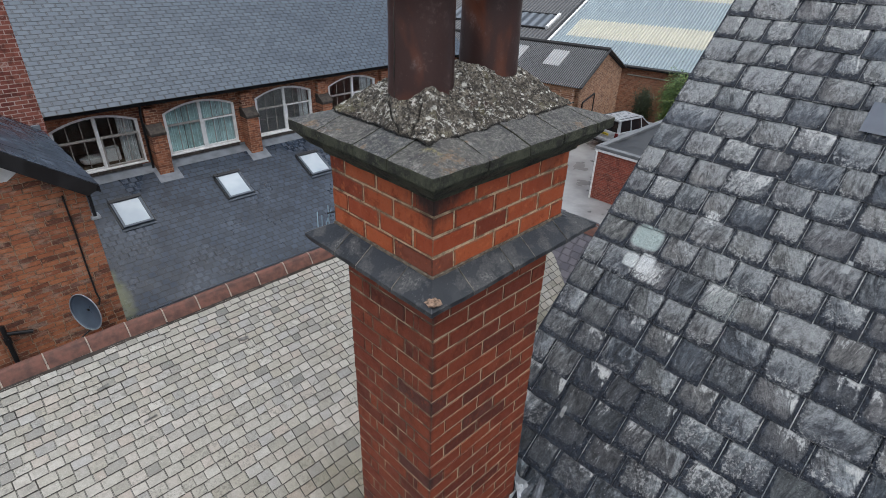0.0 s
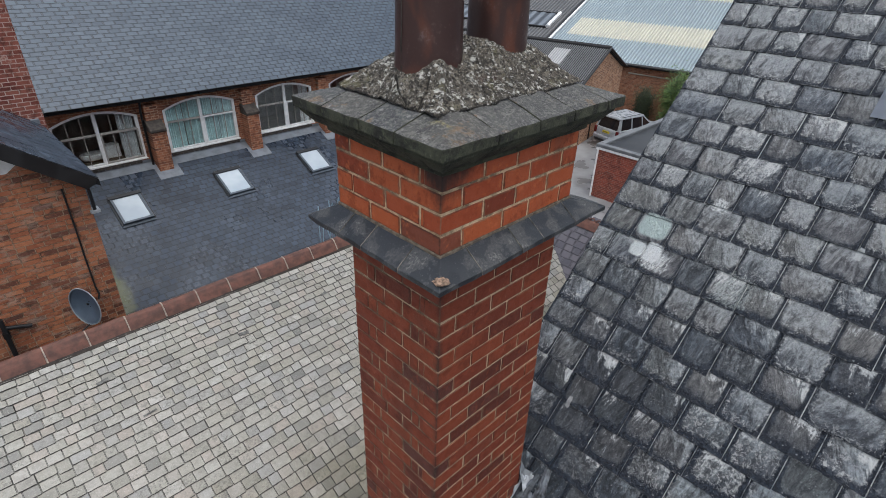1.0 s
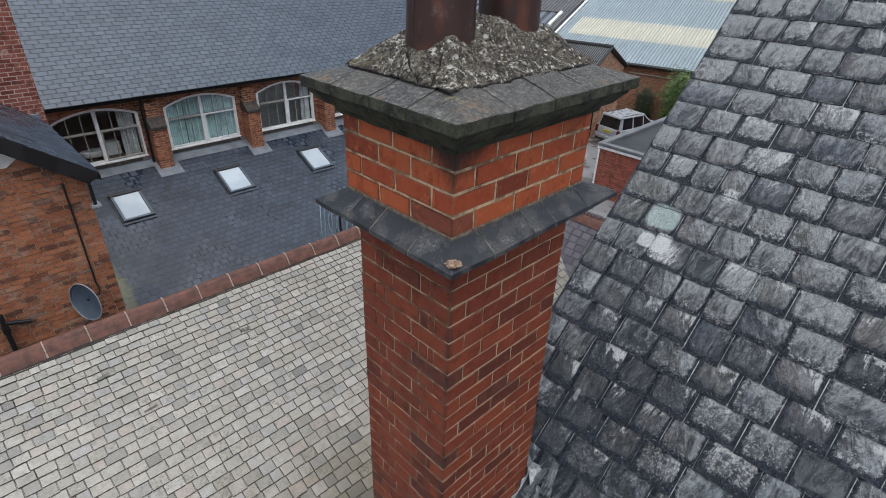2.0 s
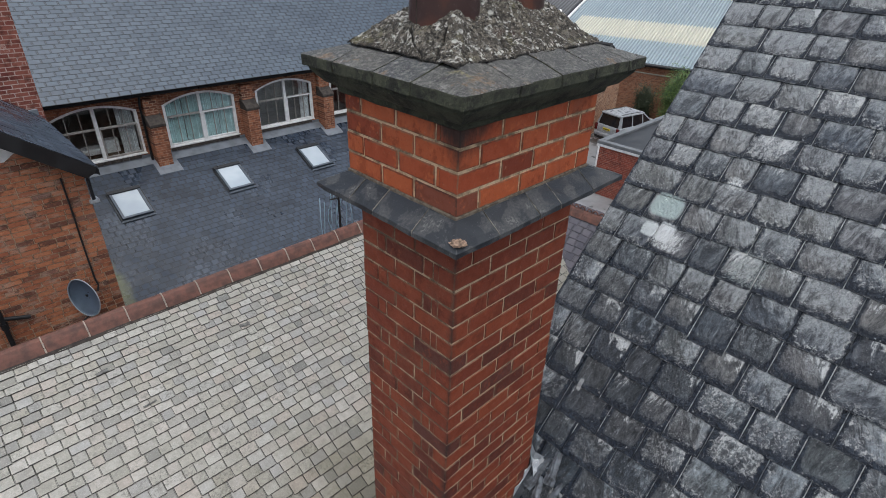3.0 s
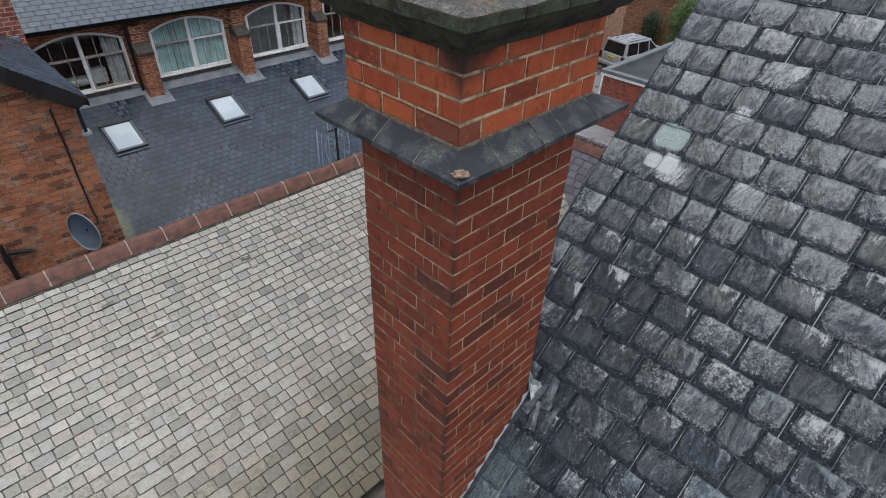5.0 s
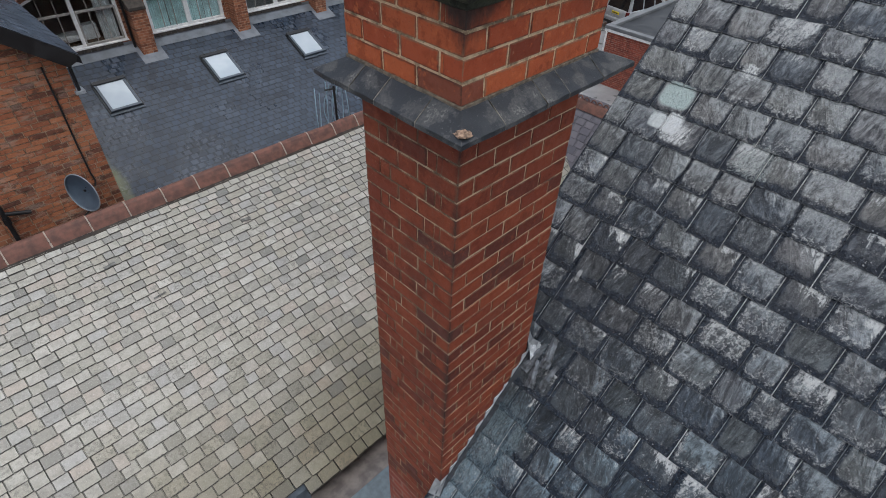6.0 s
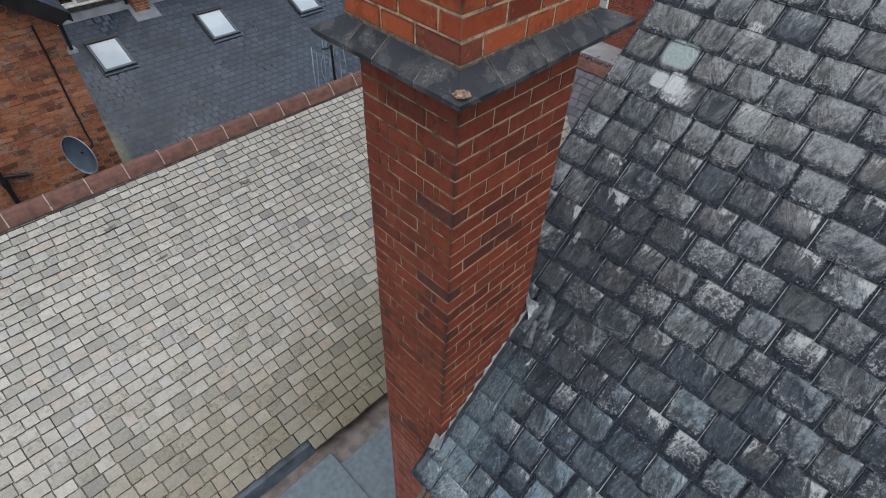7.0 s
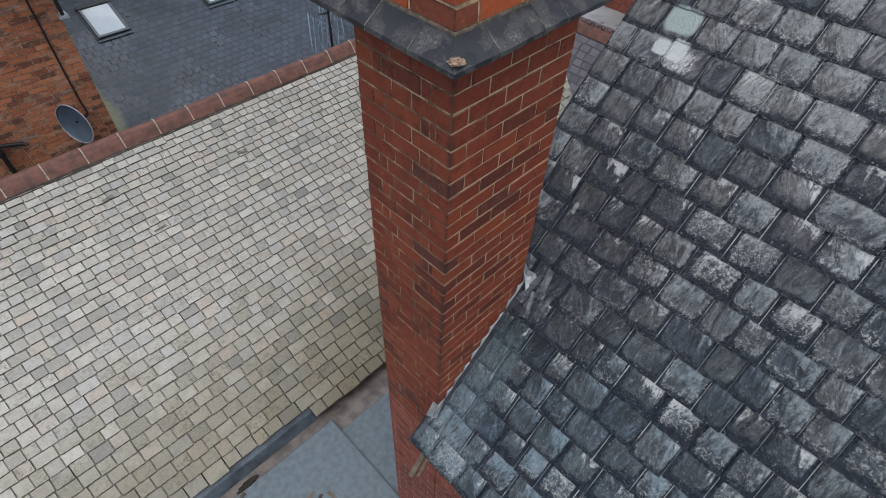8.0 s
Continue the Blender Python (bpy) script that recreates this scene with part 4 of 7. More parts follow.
def skirt(inner, outer, zi, zo, joints, thick, material, name, side=None):
    """Sloped slabs round the shaft, the corner slabs in one piece; joints: where the cuts lie along each side, in metres from its first corner."""
    ci = [Vector(p) for p in ((inner[0], inner[1]), (inner[2], inner[1]), (inner[2], inner[3]), (inner[0], inner[3]))]
    co = [Vector(p) for p in ((outer[0], outer[1]), (outer[2], outer[1]), (outer[2], outer[3]), (outer[0], outer[3]))]
    r = random.Random(21)
    gap = 0.002

    def cut_at(s, d, side):
        a, b = co[s], co[(s + 1) % 4]
        o = a.lerp(b, (d + side * gap) / (b - a).length)
        k = abs(b.x - a.x) > abs(b.y - a.y)
        i = Vector((min(max(o.x, inner[0]), inner[2]), ci[s].y)) if k else Vector((ci[s].x, min(max(o.y, inner[1]), inner[3])))
        return i, o

    def slab(quads):
        bm = bmesh.new()
        dz = r.uniform(-0.0015, 0.002)
        pts = {}

        def vert(p, z):
            key = (round(p.x, 5), round(p.y, 5), z)
            if key not in pts:
                pts[key] = bm.verts.new((p.x, p.y, z + dz))
            return pts[key]

        tops = [[vert(i0, zi), vert(i1, zi), vert(o1, zo), vert(o0, zo)] for i0, i1, o1, o0 in quads]
        for q in tops:
            q = list(dict.fromkeys(q))
            if len(q) > 2:
                bm.faces.new(q)
        ext = bmesh.ops.extrude_face_region(bm, geom=bm.faces[:])
        for v in ext["geom"]:
            if isinstance(v, bmesh.types.BMVert):
                v.co.z -= thick
        bmesh.ops.recalc_face_normals(bm, faces=bm.faces[:])
        sharp = [e for e in bm.edges if len(e.link_faces) == 2 and e.calc_face_angle() > 0.6]
        bmesh.ops.bevel(bm, geom=sharp, offset=0.005 if side is not None else 0.0018, segments=2, affect="EDGES", profile=0.5)
        bmesh.ops.subdivide_edges(bm, edges=[e for e in bm.edges if e.calc_length() > 0.05], cuts=3, use_grid_fill=True)
        for v in bm.verts:
            v.co += noise.noise_vector(v.co * 30.0) * 0.0035 + noise.noise_vector(v.co * 6.0) * 0.003
        ob = part(name, bm, material, chimney)
        if side is not None:
            ob.data.materials.append(side)
            for f in ob.data.polygons:
                if f.normal.z < 0.45:
                    f.material_index = 1

    for s in (0, 3) if side is None else ():
        # pale mortar showing in the joints
        for d in joints[s]:
            bm = bmesh.new()
            (ia, oa), (ib, ob_) = cut_at(s, d, -0.55), cut_at(s, d, 0.55)
            for p in (ia, ib):
                p += (oa - ia) * 0.02
            prism(bm, [(*ia, zi + 0.0015), (*ib, zi + 0.0015), (*ob_, zo + 0.0015), (*oa, zo + 0.0015)], (0, 0, -thick))
            part("joint", bm, M_mortar_joint, chimney)
    for s in range(4):
        for d0, d1 in zip(joints[s], joints[s][1:]):
            (i0, o0), (i1, o1) = cut_at(s, d0, 1), cut_at(s, d1, -1)
            slab([(i0, i1, o1, o0)])
        p = (s - 1) % 4
        (i0, o0), (i1, o1) = cut_at(p, joints[p][-1], 1), cut_at(s, joints[s][0], -1)
        slab([(i0, ci[s], co[s], o0), (ci[s], i1, o1, co[s])])


skirt((0.0, 0.0, 0.875, 0.665), (-0.098, -0.10, 1.065, 0.79), -0.090, -0.160, ((0.24, 0.50, 0.65, 0.90), (0.2, 0.45, 0.7), (0.25, 0.5, 0.75, 0.95), (0.25, 0.41, 0.65)), 0.022, M_band_slate, "band_slate")
part("band_fillet", boxed(-0.005, -0.005, -0.105, 0.880, 0.670, -0.081, 0.003), plain("dull_mortar", (0.17, 0.135, 0.10), 0.9, 0, 0.5, 40.0, 0.6), chimney, "thin mortar fillet over the slates")
# pale lump of lichen on the corner slate
bm = bmesh.new()
bmesh.ops.create_icosphere(bm, subdivisions=4, radius=0.034)
for v in bm.verts:
    v.co += noise.noise_vector(v.co * 60) * 0.012 + noise.noise_vector(v.co * 150) * 0.004
    v.co = Vector((v.co.x * 0.85 - 0.060, v.co.y * 0.85 - 0.072, v.co.z * 0.30 - 0.137))
part("lichen_lump", bm, plain("ochre_lichen", (0.30, 0.205, 0.145), 0.9, 0, 0.6, 70.0, 0.6), chimney, "ochre lump of lichen")


def cap_profile(steps, material, name, label):
    """Moulded rings under the cap: steps of (overhang, z)."""
    bm = bmesh.new()
    loops = []
    for o, z in steps:
        x0, y0, x1, y1 = -o, -o, 0.875 + o, 0.665 + o
        loops.append([bm.verts.new(p) for p in ((x0, y0, z), (x1, y0, z), (x1, y1, z), (x0, y1, z))])
    for a, b in zip(loops, loops[1:]):
        for i in range(4):
            bm.faces.new((a[i], a[(i + 1) % 4], b[(i + 1) % 4], b[i]))
    bm.faces.new(loops[0][::-1])
    bm.faces.new(loops[-1])
    bmesh.ops.subdivide_edges(bm, edges=[e for e in bm.edges if e.calc_length() > 0.4], cuts=14, use_grid_fill=True)
    for v in bm.verts:
        v.co += noise.noise_vector(v.co * 9.0) * 0.004
    return part(name, bm, material, chimney, label)


cap_profile(((0.002, 0.245), (0.018, 0.255), (0.022, 0.275), (0.055, 0.290), (0.078, 0.315), (0.098, 0.338), (0.104, 0.362)), M_moss,
            "cap_moulding", "dark algae-covered moulded stone under the cap")
skirt((0.05, 0.06, 0.85, 0.62), (-0.118, -0.115, 1.025, 0.785), 0.450, 0.400, ((0.28, 0.52, 0.745, 1.00), (0.2, 0.45, 0.72), (0.2, 0.45, 0.7, 0.95), (0.213, 0.458, 0.66)), 0.046, M_coping, "coping_slab", M_moss)
part("cap_bed", boxed(0.02, 0.02, 0.34, 0.855, 0.645, 0.425), M_moss, chimney)


LUMPS = ((0.150, 0.205, 0.050, 0.050, 0.030), (0.10, 0.36, 0.05, 0.12, 0.022), (0.44, 0.33, 0.060, 0.11, 0.038), (0.46, 0.20, 0.09, 0.06, 0.020), (0.72, 0.20, 0.11, 0.06, 0.012))
FX0, FX1, FY0, FY1 = 0.010, 0.915, 0.040, 0.650


def flaunching():
    """Trowelled mortar hipped up to the pots, cracked into slabs."""
    bm = bmesh.new()
    layer = bm.loops.layers.uv.new("uv")
    nx, ny = 200, 150
    w, h0 = FX1 - FX0, FY1 - FY0
    grid = []
    for i in range(nx + 1):
        row = []
        for j in range(ny + 1):
            x, y = FX0 + w * i / nx, FY0 + h0 * j / ny
            d = min(min(i / nx, 1 - i / nx) * w, min(j / ny, 1 - j / ny) * h0)
            p = Vector((x, y, 0))
            h = 0.010 + 0.162 * min(1.0, d / 0.215) ** 0.95
            for cx, cy, rx, ry, top in LUMPS:
                h += top * math.exp(-((x - cx) / rx) ** 2 - ((y - cy) / ry) ** 2)
            h *= 0.93 + 0.14 * (noise.noise(p * 5.0) * 0.5 + 0.5)
            # cracks between the slabs of mortar
            c1 = abs(x - 0.020 - 0.55 * (y - 0.22) + 0.04 * noise.noise(p * 9)) + (0 if 0.16 < y < 0.36 else 1)
            c2 = abs(x - 0.315 + 0.32 * (y - 0.05) + 0.04 * noise.noise(p * 7 + Vector((0, 4, 0)))) + (0 if y < 0.27 else 1)
            c3 = abs(y - 0.150 - 0.5 * (x - 0.03) + 0.03 * noise.noise(p * 11 + Vector((0, 9, 0)))) + (0 if x < 0.12 else 1)
            c4 = abs(x - 0.53 + 0.25 * (y - 0.2) + 0.05 * noise.noise(p * 9 + Vector((2, 4, 0)))) + (0 if 0.17 < y < 0.33 else 1)
            crack = max(0.0, 1 - min(c1, c2, c3, c4) / 0.008)
            h -= 0.024 * crack
            h += noise.noise(p * 16.0) * 0.007 + noise.noise(p * 50.0) * 0.007 + noise.noise(p * 110.0) * 0.005
            edge = max(0.0, 1 - d / 0.07)
            wx = x + noise.noise(p * 11 + Vector((9, 2, 1))) * 0.016 * edge
            wy = y + noise.noise(p * 11 + Vector((2, 7, 4))) * 0.016 * edge
            row.append((bm.verts.new((wx, wy, 0.436 + max(-0.03 if d < 1e-6 else 0.010, h))), max(crack, 1 - d / 0.010)))
        grid.append(row)
    for i in range(nx):
        for j in range(ny):
            four = (grid[i][j], grid[i + 1][j], grid[i + 1][j + 1], grid[i][j + 1])
            f = bm.faces.new([v for v, _ in four])
            f.smooth = True
            for loop, (_, crease_shade) in zip(f.loops, four):
                loop[layer].uv = (max(0.0, min(1.0, crease_shade)), 0.0)
    return part("flaunching", bm, M_flaunch, chimney, "rough lichen-spotted mortar bed round the pots")


flaunching()


def pot(px, py, turn, material, label):
    bm = bmesh.new()
    prof = [(0.135, 0.40), (0.135, 0.545), (0.131, 0.62), (0.128, 0.80), (0.127, 1.02), (0.146, 1.03), (0.150, 1.06), (0.146, 1.09), (0.128, 1.095),
            (0.108, 1.09), (0.104, 0.9), (0.104, 0.45)]
    seg = 40
    rings = []
    for r, z in prof:
        rings.append([bm.verts.new((r * math.cos(2 * math.pi * k / seg), r * math.sin(2 * math.pi * k / seg), z)) for k in range(seg)])
    for a, b in zip(rings, rings[1:]):
        for k in range(seg):
            bm.faces.new((a[k], a[(k + 1) % seg], b[(k + 1) % seg], b[k])).smooth = True
    ob = part("chimney_pot", bm, material, chimney, label, pose(px, py, 0, 0, 0, turn))
    bm = bmesh.new()
    for z in range(11):
        a, b = 0.462 + z * 0.05, 0.512 + z * 0.05
        w = 0.0022 * (1 + 0.5 * math.sin(z * 2.3))
        r = 0.1352 if b < 0.55 else 0.1352 - 0.0062 * (a - 0.52) / 0.3
        box(bm, r - 0.008, -w + 0.002 * math.sin(z * 1.7), a, r, w + 0.002 * math.sin(z * 1.7), b)
    part("crack", bm, M_sooty, ob, "dark sooty crack")
    return ob


pot(0.235, 0.33, 176, M_pot, "sooty purple-brown clay chimney pot")
pot(0.64, 0.335, 40, M_pot_warm, "sooty red-brown clay chimney pot")
set_base(chimney)

# ---------------------------------------------------------------- the house with the dark slate roof
SLOPE = 0.98
ANG = math.atan(SLOPE)
near_house = thing("slate_roofed_house", "red brick house with a steep wet lichen-patched slate roof", "house", (4.5, -4, -10))
EAVE_X, EAVE_Z = -0.205, -3.115 - 0.205 * SLOPE
RIDGE_X = 5.6
up_v = Vector((math.cos(ANG), 0, math.sin(ANG)))
VERGE = 0.512


def roof_z(x):
    return SLOPE * x - 3.115


bm = bmesh.new()
for xa, xb, ya in ((EAVE_X + 0.06, RIDGE_X, 0.012), (0.86, RIDGE_X, VERGE - 0.03)):
    yb = -8.9 if ya < 0.1 else 0.012
    prism(bm, [(xa, ya, roof_z(xa) - 0.03), (xb, ya, roof_z(xb) - 0.03), (xb, ya, roof_z(xb) - 0.12), (xa, ya, roof_z(xa) - 0.09)], (0, yb - ya, 0))
house_roof = part("roof", bm, M_underlay, near_house, "steep roof of thick dark slates with pale lichen")
bm = bmesh.new()
prism(bm, [(RIDGE_X, VERGE - 0.03, roof_z(RIDGE_X) - 0.03), (RIDGE_X, VERGE - 0.03, roof_z(RIDGE_X) - 0.12), (11.4, VERGE - 0.03, -3.3), (11.4, VERGE - 0.03, -3.2)], (0, -9.4, 0))
part("roof_far_slope", bm, M_slate_purple, near_house, "far slope of the slate roof")
bm = bmesh.new()
prism(bm, [(0.05, 0.42, -10), (11.1, 0.42, -10), (11.1, 0.42, -3.2), (RIDGE_X, 0.42, roof_z(RIDGE_X) - 0.15), (0.05, 0.42, roof_z(0.05) - 0.13)], (0, -0.22, 0))
part("gable_wall", bm, M_far_brick_y, near_house, "red brick gable wall")
part("front_wall", boxed(0.05, -8.9, -10, 0.27, 0.20, -3.24), M_far_brick_x, near_house, "red brick front wall under the eaves")
part("verge_pointing", prism(bmesh.new(), [(0.86, 0.425, roof_z(0.86) - 0.10), (RIDGE_X, 0.425, roof_z(RIDGE_X) - 0.10), (RIDGE_X, 0.425, roof_z(RIDGE_X) - 0.02), (0.86, 0.425, roof_z(0.86) - 0.02)], (0, 0.035, 0)),
     M_mortar_house, near_house, "grey mortar pointing along the verge")
# rafter ends and a fascia board under the eaves
for y in (0.02, -0.42, -0.86, -1.3):
    bm = bmesh.new()
    prism(bm, [(-0.15, y, -3.40), (0.05, y, -3.24), (0.05, y, -3.34), (-0.13, y, -3.49)], (0, -0.06, 0))
    bmesh.ops.bevel(bm, geom=bm.edges[:], offset=0.006, segments=1, affect="EDGES", profile=0.5)
    part("rafter_end", bm, M_wood, near_house, "weathered rafter end")
part("tilting_fillet", boxed(-0.16, -8.5, -3.37, -0.09, 0.06, -3.31, 0.005), M_wood, near_house, "mossy timber fillet under the eaves")


def stack_edge(v):
    """Where a course begins: at the verge, or beside the stack."""
    x = EAVE_X + v * math.cos(ANG)
    return VERGE - 0.022 if 0.0 < x < 0.85 else VERGE - 0.09 if x <= 0.0 else 0.0


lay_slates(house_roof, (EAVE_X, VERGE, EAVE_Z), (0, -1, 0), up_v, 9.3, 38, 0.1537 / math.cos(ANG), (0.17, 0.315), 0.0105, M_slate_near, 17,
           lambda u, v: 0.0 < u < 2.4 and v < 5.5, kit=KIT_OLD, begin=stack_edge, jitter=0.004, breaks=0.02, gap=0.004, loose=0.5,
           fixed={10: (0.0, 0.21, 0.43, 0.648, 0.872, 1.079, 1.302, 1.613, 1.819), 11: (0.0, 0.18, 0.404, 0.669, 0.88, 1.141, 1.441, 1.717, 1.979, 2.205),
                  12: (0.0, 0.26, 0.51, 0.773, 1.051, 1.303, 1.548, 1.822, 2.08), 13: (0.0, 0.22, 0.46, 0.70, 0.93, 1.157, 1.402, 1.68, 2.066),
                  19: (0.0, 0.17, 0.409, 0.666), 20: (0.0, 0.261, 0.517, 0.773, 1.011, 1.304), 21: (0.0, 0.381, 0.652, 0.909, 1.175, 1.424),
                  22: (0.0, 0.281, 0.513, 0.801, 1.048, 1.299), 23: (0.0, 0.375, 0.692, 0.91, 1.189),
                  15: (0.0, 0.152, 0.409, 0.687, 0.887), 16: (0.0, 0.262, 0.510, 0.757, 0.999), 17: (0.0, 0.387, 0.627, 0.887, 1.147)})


def flashings():
    """Stepped lead let into the joints where roof and stack meet, a narrow apron beside it."""
    r = random.Random(8)
    for i in range(10):
        xa = 0.035 + i * 0.084
        zl = roof_z(xa) + 0.028
        top = zl + 0.105 + r.uniform(-0.022, 0.018)
        bm = bmesh.new()
        prism(bm, [(xa - 0.012, 0.0225, zl - 0.03), (xa + 0.086, 0.0225, zl + 0.058), (xa + 0.086 + r.uniform(-0.01, 0.01), 0.0225, top + r.uniform(0.0, 0.022)), (xa + 0.045, 0.0225, top + r.uniform(-0.012, 0.012)), (xa + r.uniform(-0.008, 0.008), 0.0225, top)], (0, -0.004 - 0.002 * (i % 2), 0))
        part("lead_step", bm, M_lead_pale, near_house, "pale grey stepped lead flashing")
    bm = bmesh.new()
    q = []
    for i in range(49):
        x = -0.02 + i * 0.0185
        q.append((x, roof_z(x)))
    va = [bm.verts.new((x, 0.022, z + 0.062 + r.uniform(-0.004, 0.004))) for x, z in q]
    vb = [bm.verts.new((x, 0.008 + r.uniform(-0.004, 0.004), z + 0.050 + r.uniform(0, 0.004))) for x, z in q]
    vc = [bm.verts.new((x, -0.010 + r.uniform(-0.010, 0.008), z + 0.036 + r.uniform(0, 0.006))) for x, z in q]
    for a, b in ((va, vb), (vb, vc)):
        for i in range(len(q) - 1):
            bm.faces.new((a[i], a[i + 1], b[i + 1], b[i]))
    bmesh.ops.solidify(bm, geom=bm.faces[:], thickness=0.004)
    part("lead_apron", bm, plain("dull_lead", (0.06, 0.068, 0.08), 0.5, 0.0, 0.5, 14.0), near_house, "dark grey lead dressed onto the slates")


flashings()
# a crumpled lead saddle behind the stack
bm = bmesh.new()
bmesh.ops.create_grid(bm, x_segments=10, y_segments=10, size=0.5)
for v in bm.verts:
    u, w = v.co.x + 0.5, v.co.y + 0.5
    x = 0.83 + 0.10 * u
    v.co = Vector((x, 0.05 - 0.085 * w, roof_z(x) + 0.045 + 0.035 * noise.noise(Vector((u * 5, w * 5, 2))) + 0.30 * (1 - u) ** 2 * (1 - w)))
bmesh.ops.solidify(bm, geom=bm.faces[:], thickness=0.004)
part("lead_saddle", bm, M_lead_pale, near_house, "crumpled pale lead behind the stack")


# torn, folded lead sheets tucked under the slates at the stack's upper corner
bm = bmesh.new()
for q in ((0.848, 0.020, roof_z(0.848) + 0.03), (0.945, -0.020, roof_z(0.945) + 0.035), (0.905, 0.030, roof_z(0.905) + 0.11), (0.862, 0.040, roof_z(0.862) + 0.26)):
    bm.verts.new(q)
bm.verts.ensure_lookup_table()
for f in ((0, 1, 2), (0, 2, 3)):
    bm.faces.new([bm.verts[i] for i in f])
bmesh.ops.solidify(bm, geom=bm.faces[:], thickness=0.004)
part("lead_upstand", bm, M_lead_pale, near_house, "pale lead turned up against the stack")
M_torn_lead = plain("torn_lead", (0.078, 0.088, 0.100), 0.5, 0.0, 0.85, 22.0, 0.6)
for fx, fy, fl, fw, turn, seed_ in ((0.87, -0.040, 0.24, 0.070, -8, 1), (0.93, -0.115, 0.22, 0.085, 10, 2), (0.80, -0.095, 0.20, 0.070, 16, 4), (0.83, -0.200, 0.20, 0.060, -4, 5)):
    bm = bmesh.new()
    bmesh.ops.create_grid(bm, x_segments=12, y_segments=8, size=0.5)
    for v in bm.verts:
        u, w = v.co.x, v.co.y
        taper = 1.0 - 0.5 * (u + 0.5)
        fold = 0.012 * (1 - abs(2 * w)) + 0.007 * noise.noise(Vector((u * 4, w * 6, seed_)))
        v.co = Vector((u * fl + 0.006 * noise.noise(Vector((w * 5, 1, seed_))), w * fw * taper + 0.012 * noise.noise(Vector((u * 3, 2, seed_))), 0.014 + fold))
    bmesh.ops.solidify(bm, geom=bm.faces[:], thickness=0.003)
    up_m = Matrix(((up_v.x, 0, -up_v.z, 0), (0, 1, 0, 0), (up_v.z, 0, up_v.x, 0), (0, 0, 0, 1)))
    part("lead_fold", bm, M_torn_lead, near_house, "torn grey lead folded over the slates", m=Matrix.Translation((fx, fy, roof_z(fx) + 0.028)) @ up_m @ Matrix.Rotation(radians(turn), 4, "Z"))


# a newer, smooth slate
bm = bmesh.new()
for a in ((3.19, -0.74), (3.19, -1.03), (3.36, -1.03), (3.36, -0.74)):
    bm.verts.new((a[0], a[1], roof_z(a[0]) + 0.048))
bm.faces.new(bm.verts[:])
bmesh.ops.solidify(bm, geom=bm.faces[:], thickness=0.008)
part("new_slate", bm, plain("smooth_blue_slate", (0.19, 0.225, 0.29), 0.35, 0, 0.10, 6.0), near_house, "smooth newer blue-grey slate")
# pale lead dressed over the corner by the eaves
bm = bmesh.new()
for x, y, dz in ((-0.045, 0.070, 0.060), (-0.015, -0.015, 0.056), (0.07, 0.010, 0.075), (0.03, 0.075, 0.095)):
    bm.verts.new((x, y, roof_z(x) + dz))
bm.faces.new(bm.verts[:])
bmesh.ops.solidify(bm, geom=bm.faces[:], thickness=0.004)
part("lead_corner", bm, M_lead_pale, near_house, "pale lead dressed over the eaves corner")
# split board end under the eaves corner
for k_, (p0, p1, wd) in enumerate((((-0.10, 0.02, -3.62), (-0.30, -0.02, -3.72), 0.045), ((-0.07, -0.03, -3.60), (-0.25, -0.06, -3.72), 0.03))):
    d = Vector(p1) - Vector(p0)
    bm = boxed(-d.length / 2, -wd / 2, -0.012, d.length / 2, wd / 2, 0.012, 0.004)
    part("board_end", bm, M_wood, near_house, "mossy split board end", Matrix.Translation((Vector(p0) + Vector(p1)) / 2) @ d.to_track_quat("X", "Z").to_matrix().to_4x4())
set_base(near_house)

# ---------------------------------------------------------------- low building with pale stone slates
low = thing("stone_slated_building", "low building with a pale stone-slate roof and red clay ridge", "house", (2, 6, -10))
RY, RZ, LS = 6.285, -3.95, 0.60
EY = 2.20
LA = math.atan(LS)


def low_z(y):
    return RZ - LS * (RY - y)


X0, X1 = -6.5, 8.6
bm = bmesh.new()
for xa, xb, ya in ((X0, -0.10, EY + 0.22), (-0.10, X1, EY + 0.05)):
    prism(bm, [(xa, ya, low_z(ya) - 0.03), (xa, RY, RZ - 0.03), (xa, RY, RZ - 0.15), (xa, ya, low_z(ya) - 0.10)], (xb - xa, 0, 0))
low_roof = part("roof", bm, M_underlay, low, "pale stone-slate roof slope")
bm = bmesh.new()
prism(bm, [(X0, RY, RZ - 0.03), (X0, RY + 4.2, RZ - 4.2 * LS), (X0, RY + 4.2, RZ - 4.2 * LS - 0.1), (X0, RY, RZ - 0.15)], (X1 - X0, 0, 0))
part("roof_far_slope", bm, M_slate_lean, low, "hidden slope behind the ridge")
part("wall", boxed(X0 + 0.2, EY + 0.25, -10, X1 + 1.5, RY + 3.6, low_z(EY + 0.25) - 0.12), M_far_brick_y, low, "brick wall of the low building")
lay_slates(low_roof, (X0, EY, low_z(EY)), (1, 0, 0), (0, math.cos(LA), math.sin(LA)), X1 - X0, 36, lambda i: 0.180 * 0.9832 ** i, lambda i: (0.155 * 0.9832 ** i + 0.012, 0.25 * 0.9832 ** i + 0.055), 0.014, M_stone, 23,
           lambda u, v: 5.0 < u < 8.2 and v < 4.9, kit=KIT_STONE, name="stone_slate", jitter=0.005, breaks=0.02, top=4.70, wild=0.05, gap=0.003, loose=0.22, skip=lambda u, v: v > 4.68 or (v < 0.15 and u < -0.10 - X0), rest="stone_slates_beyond")


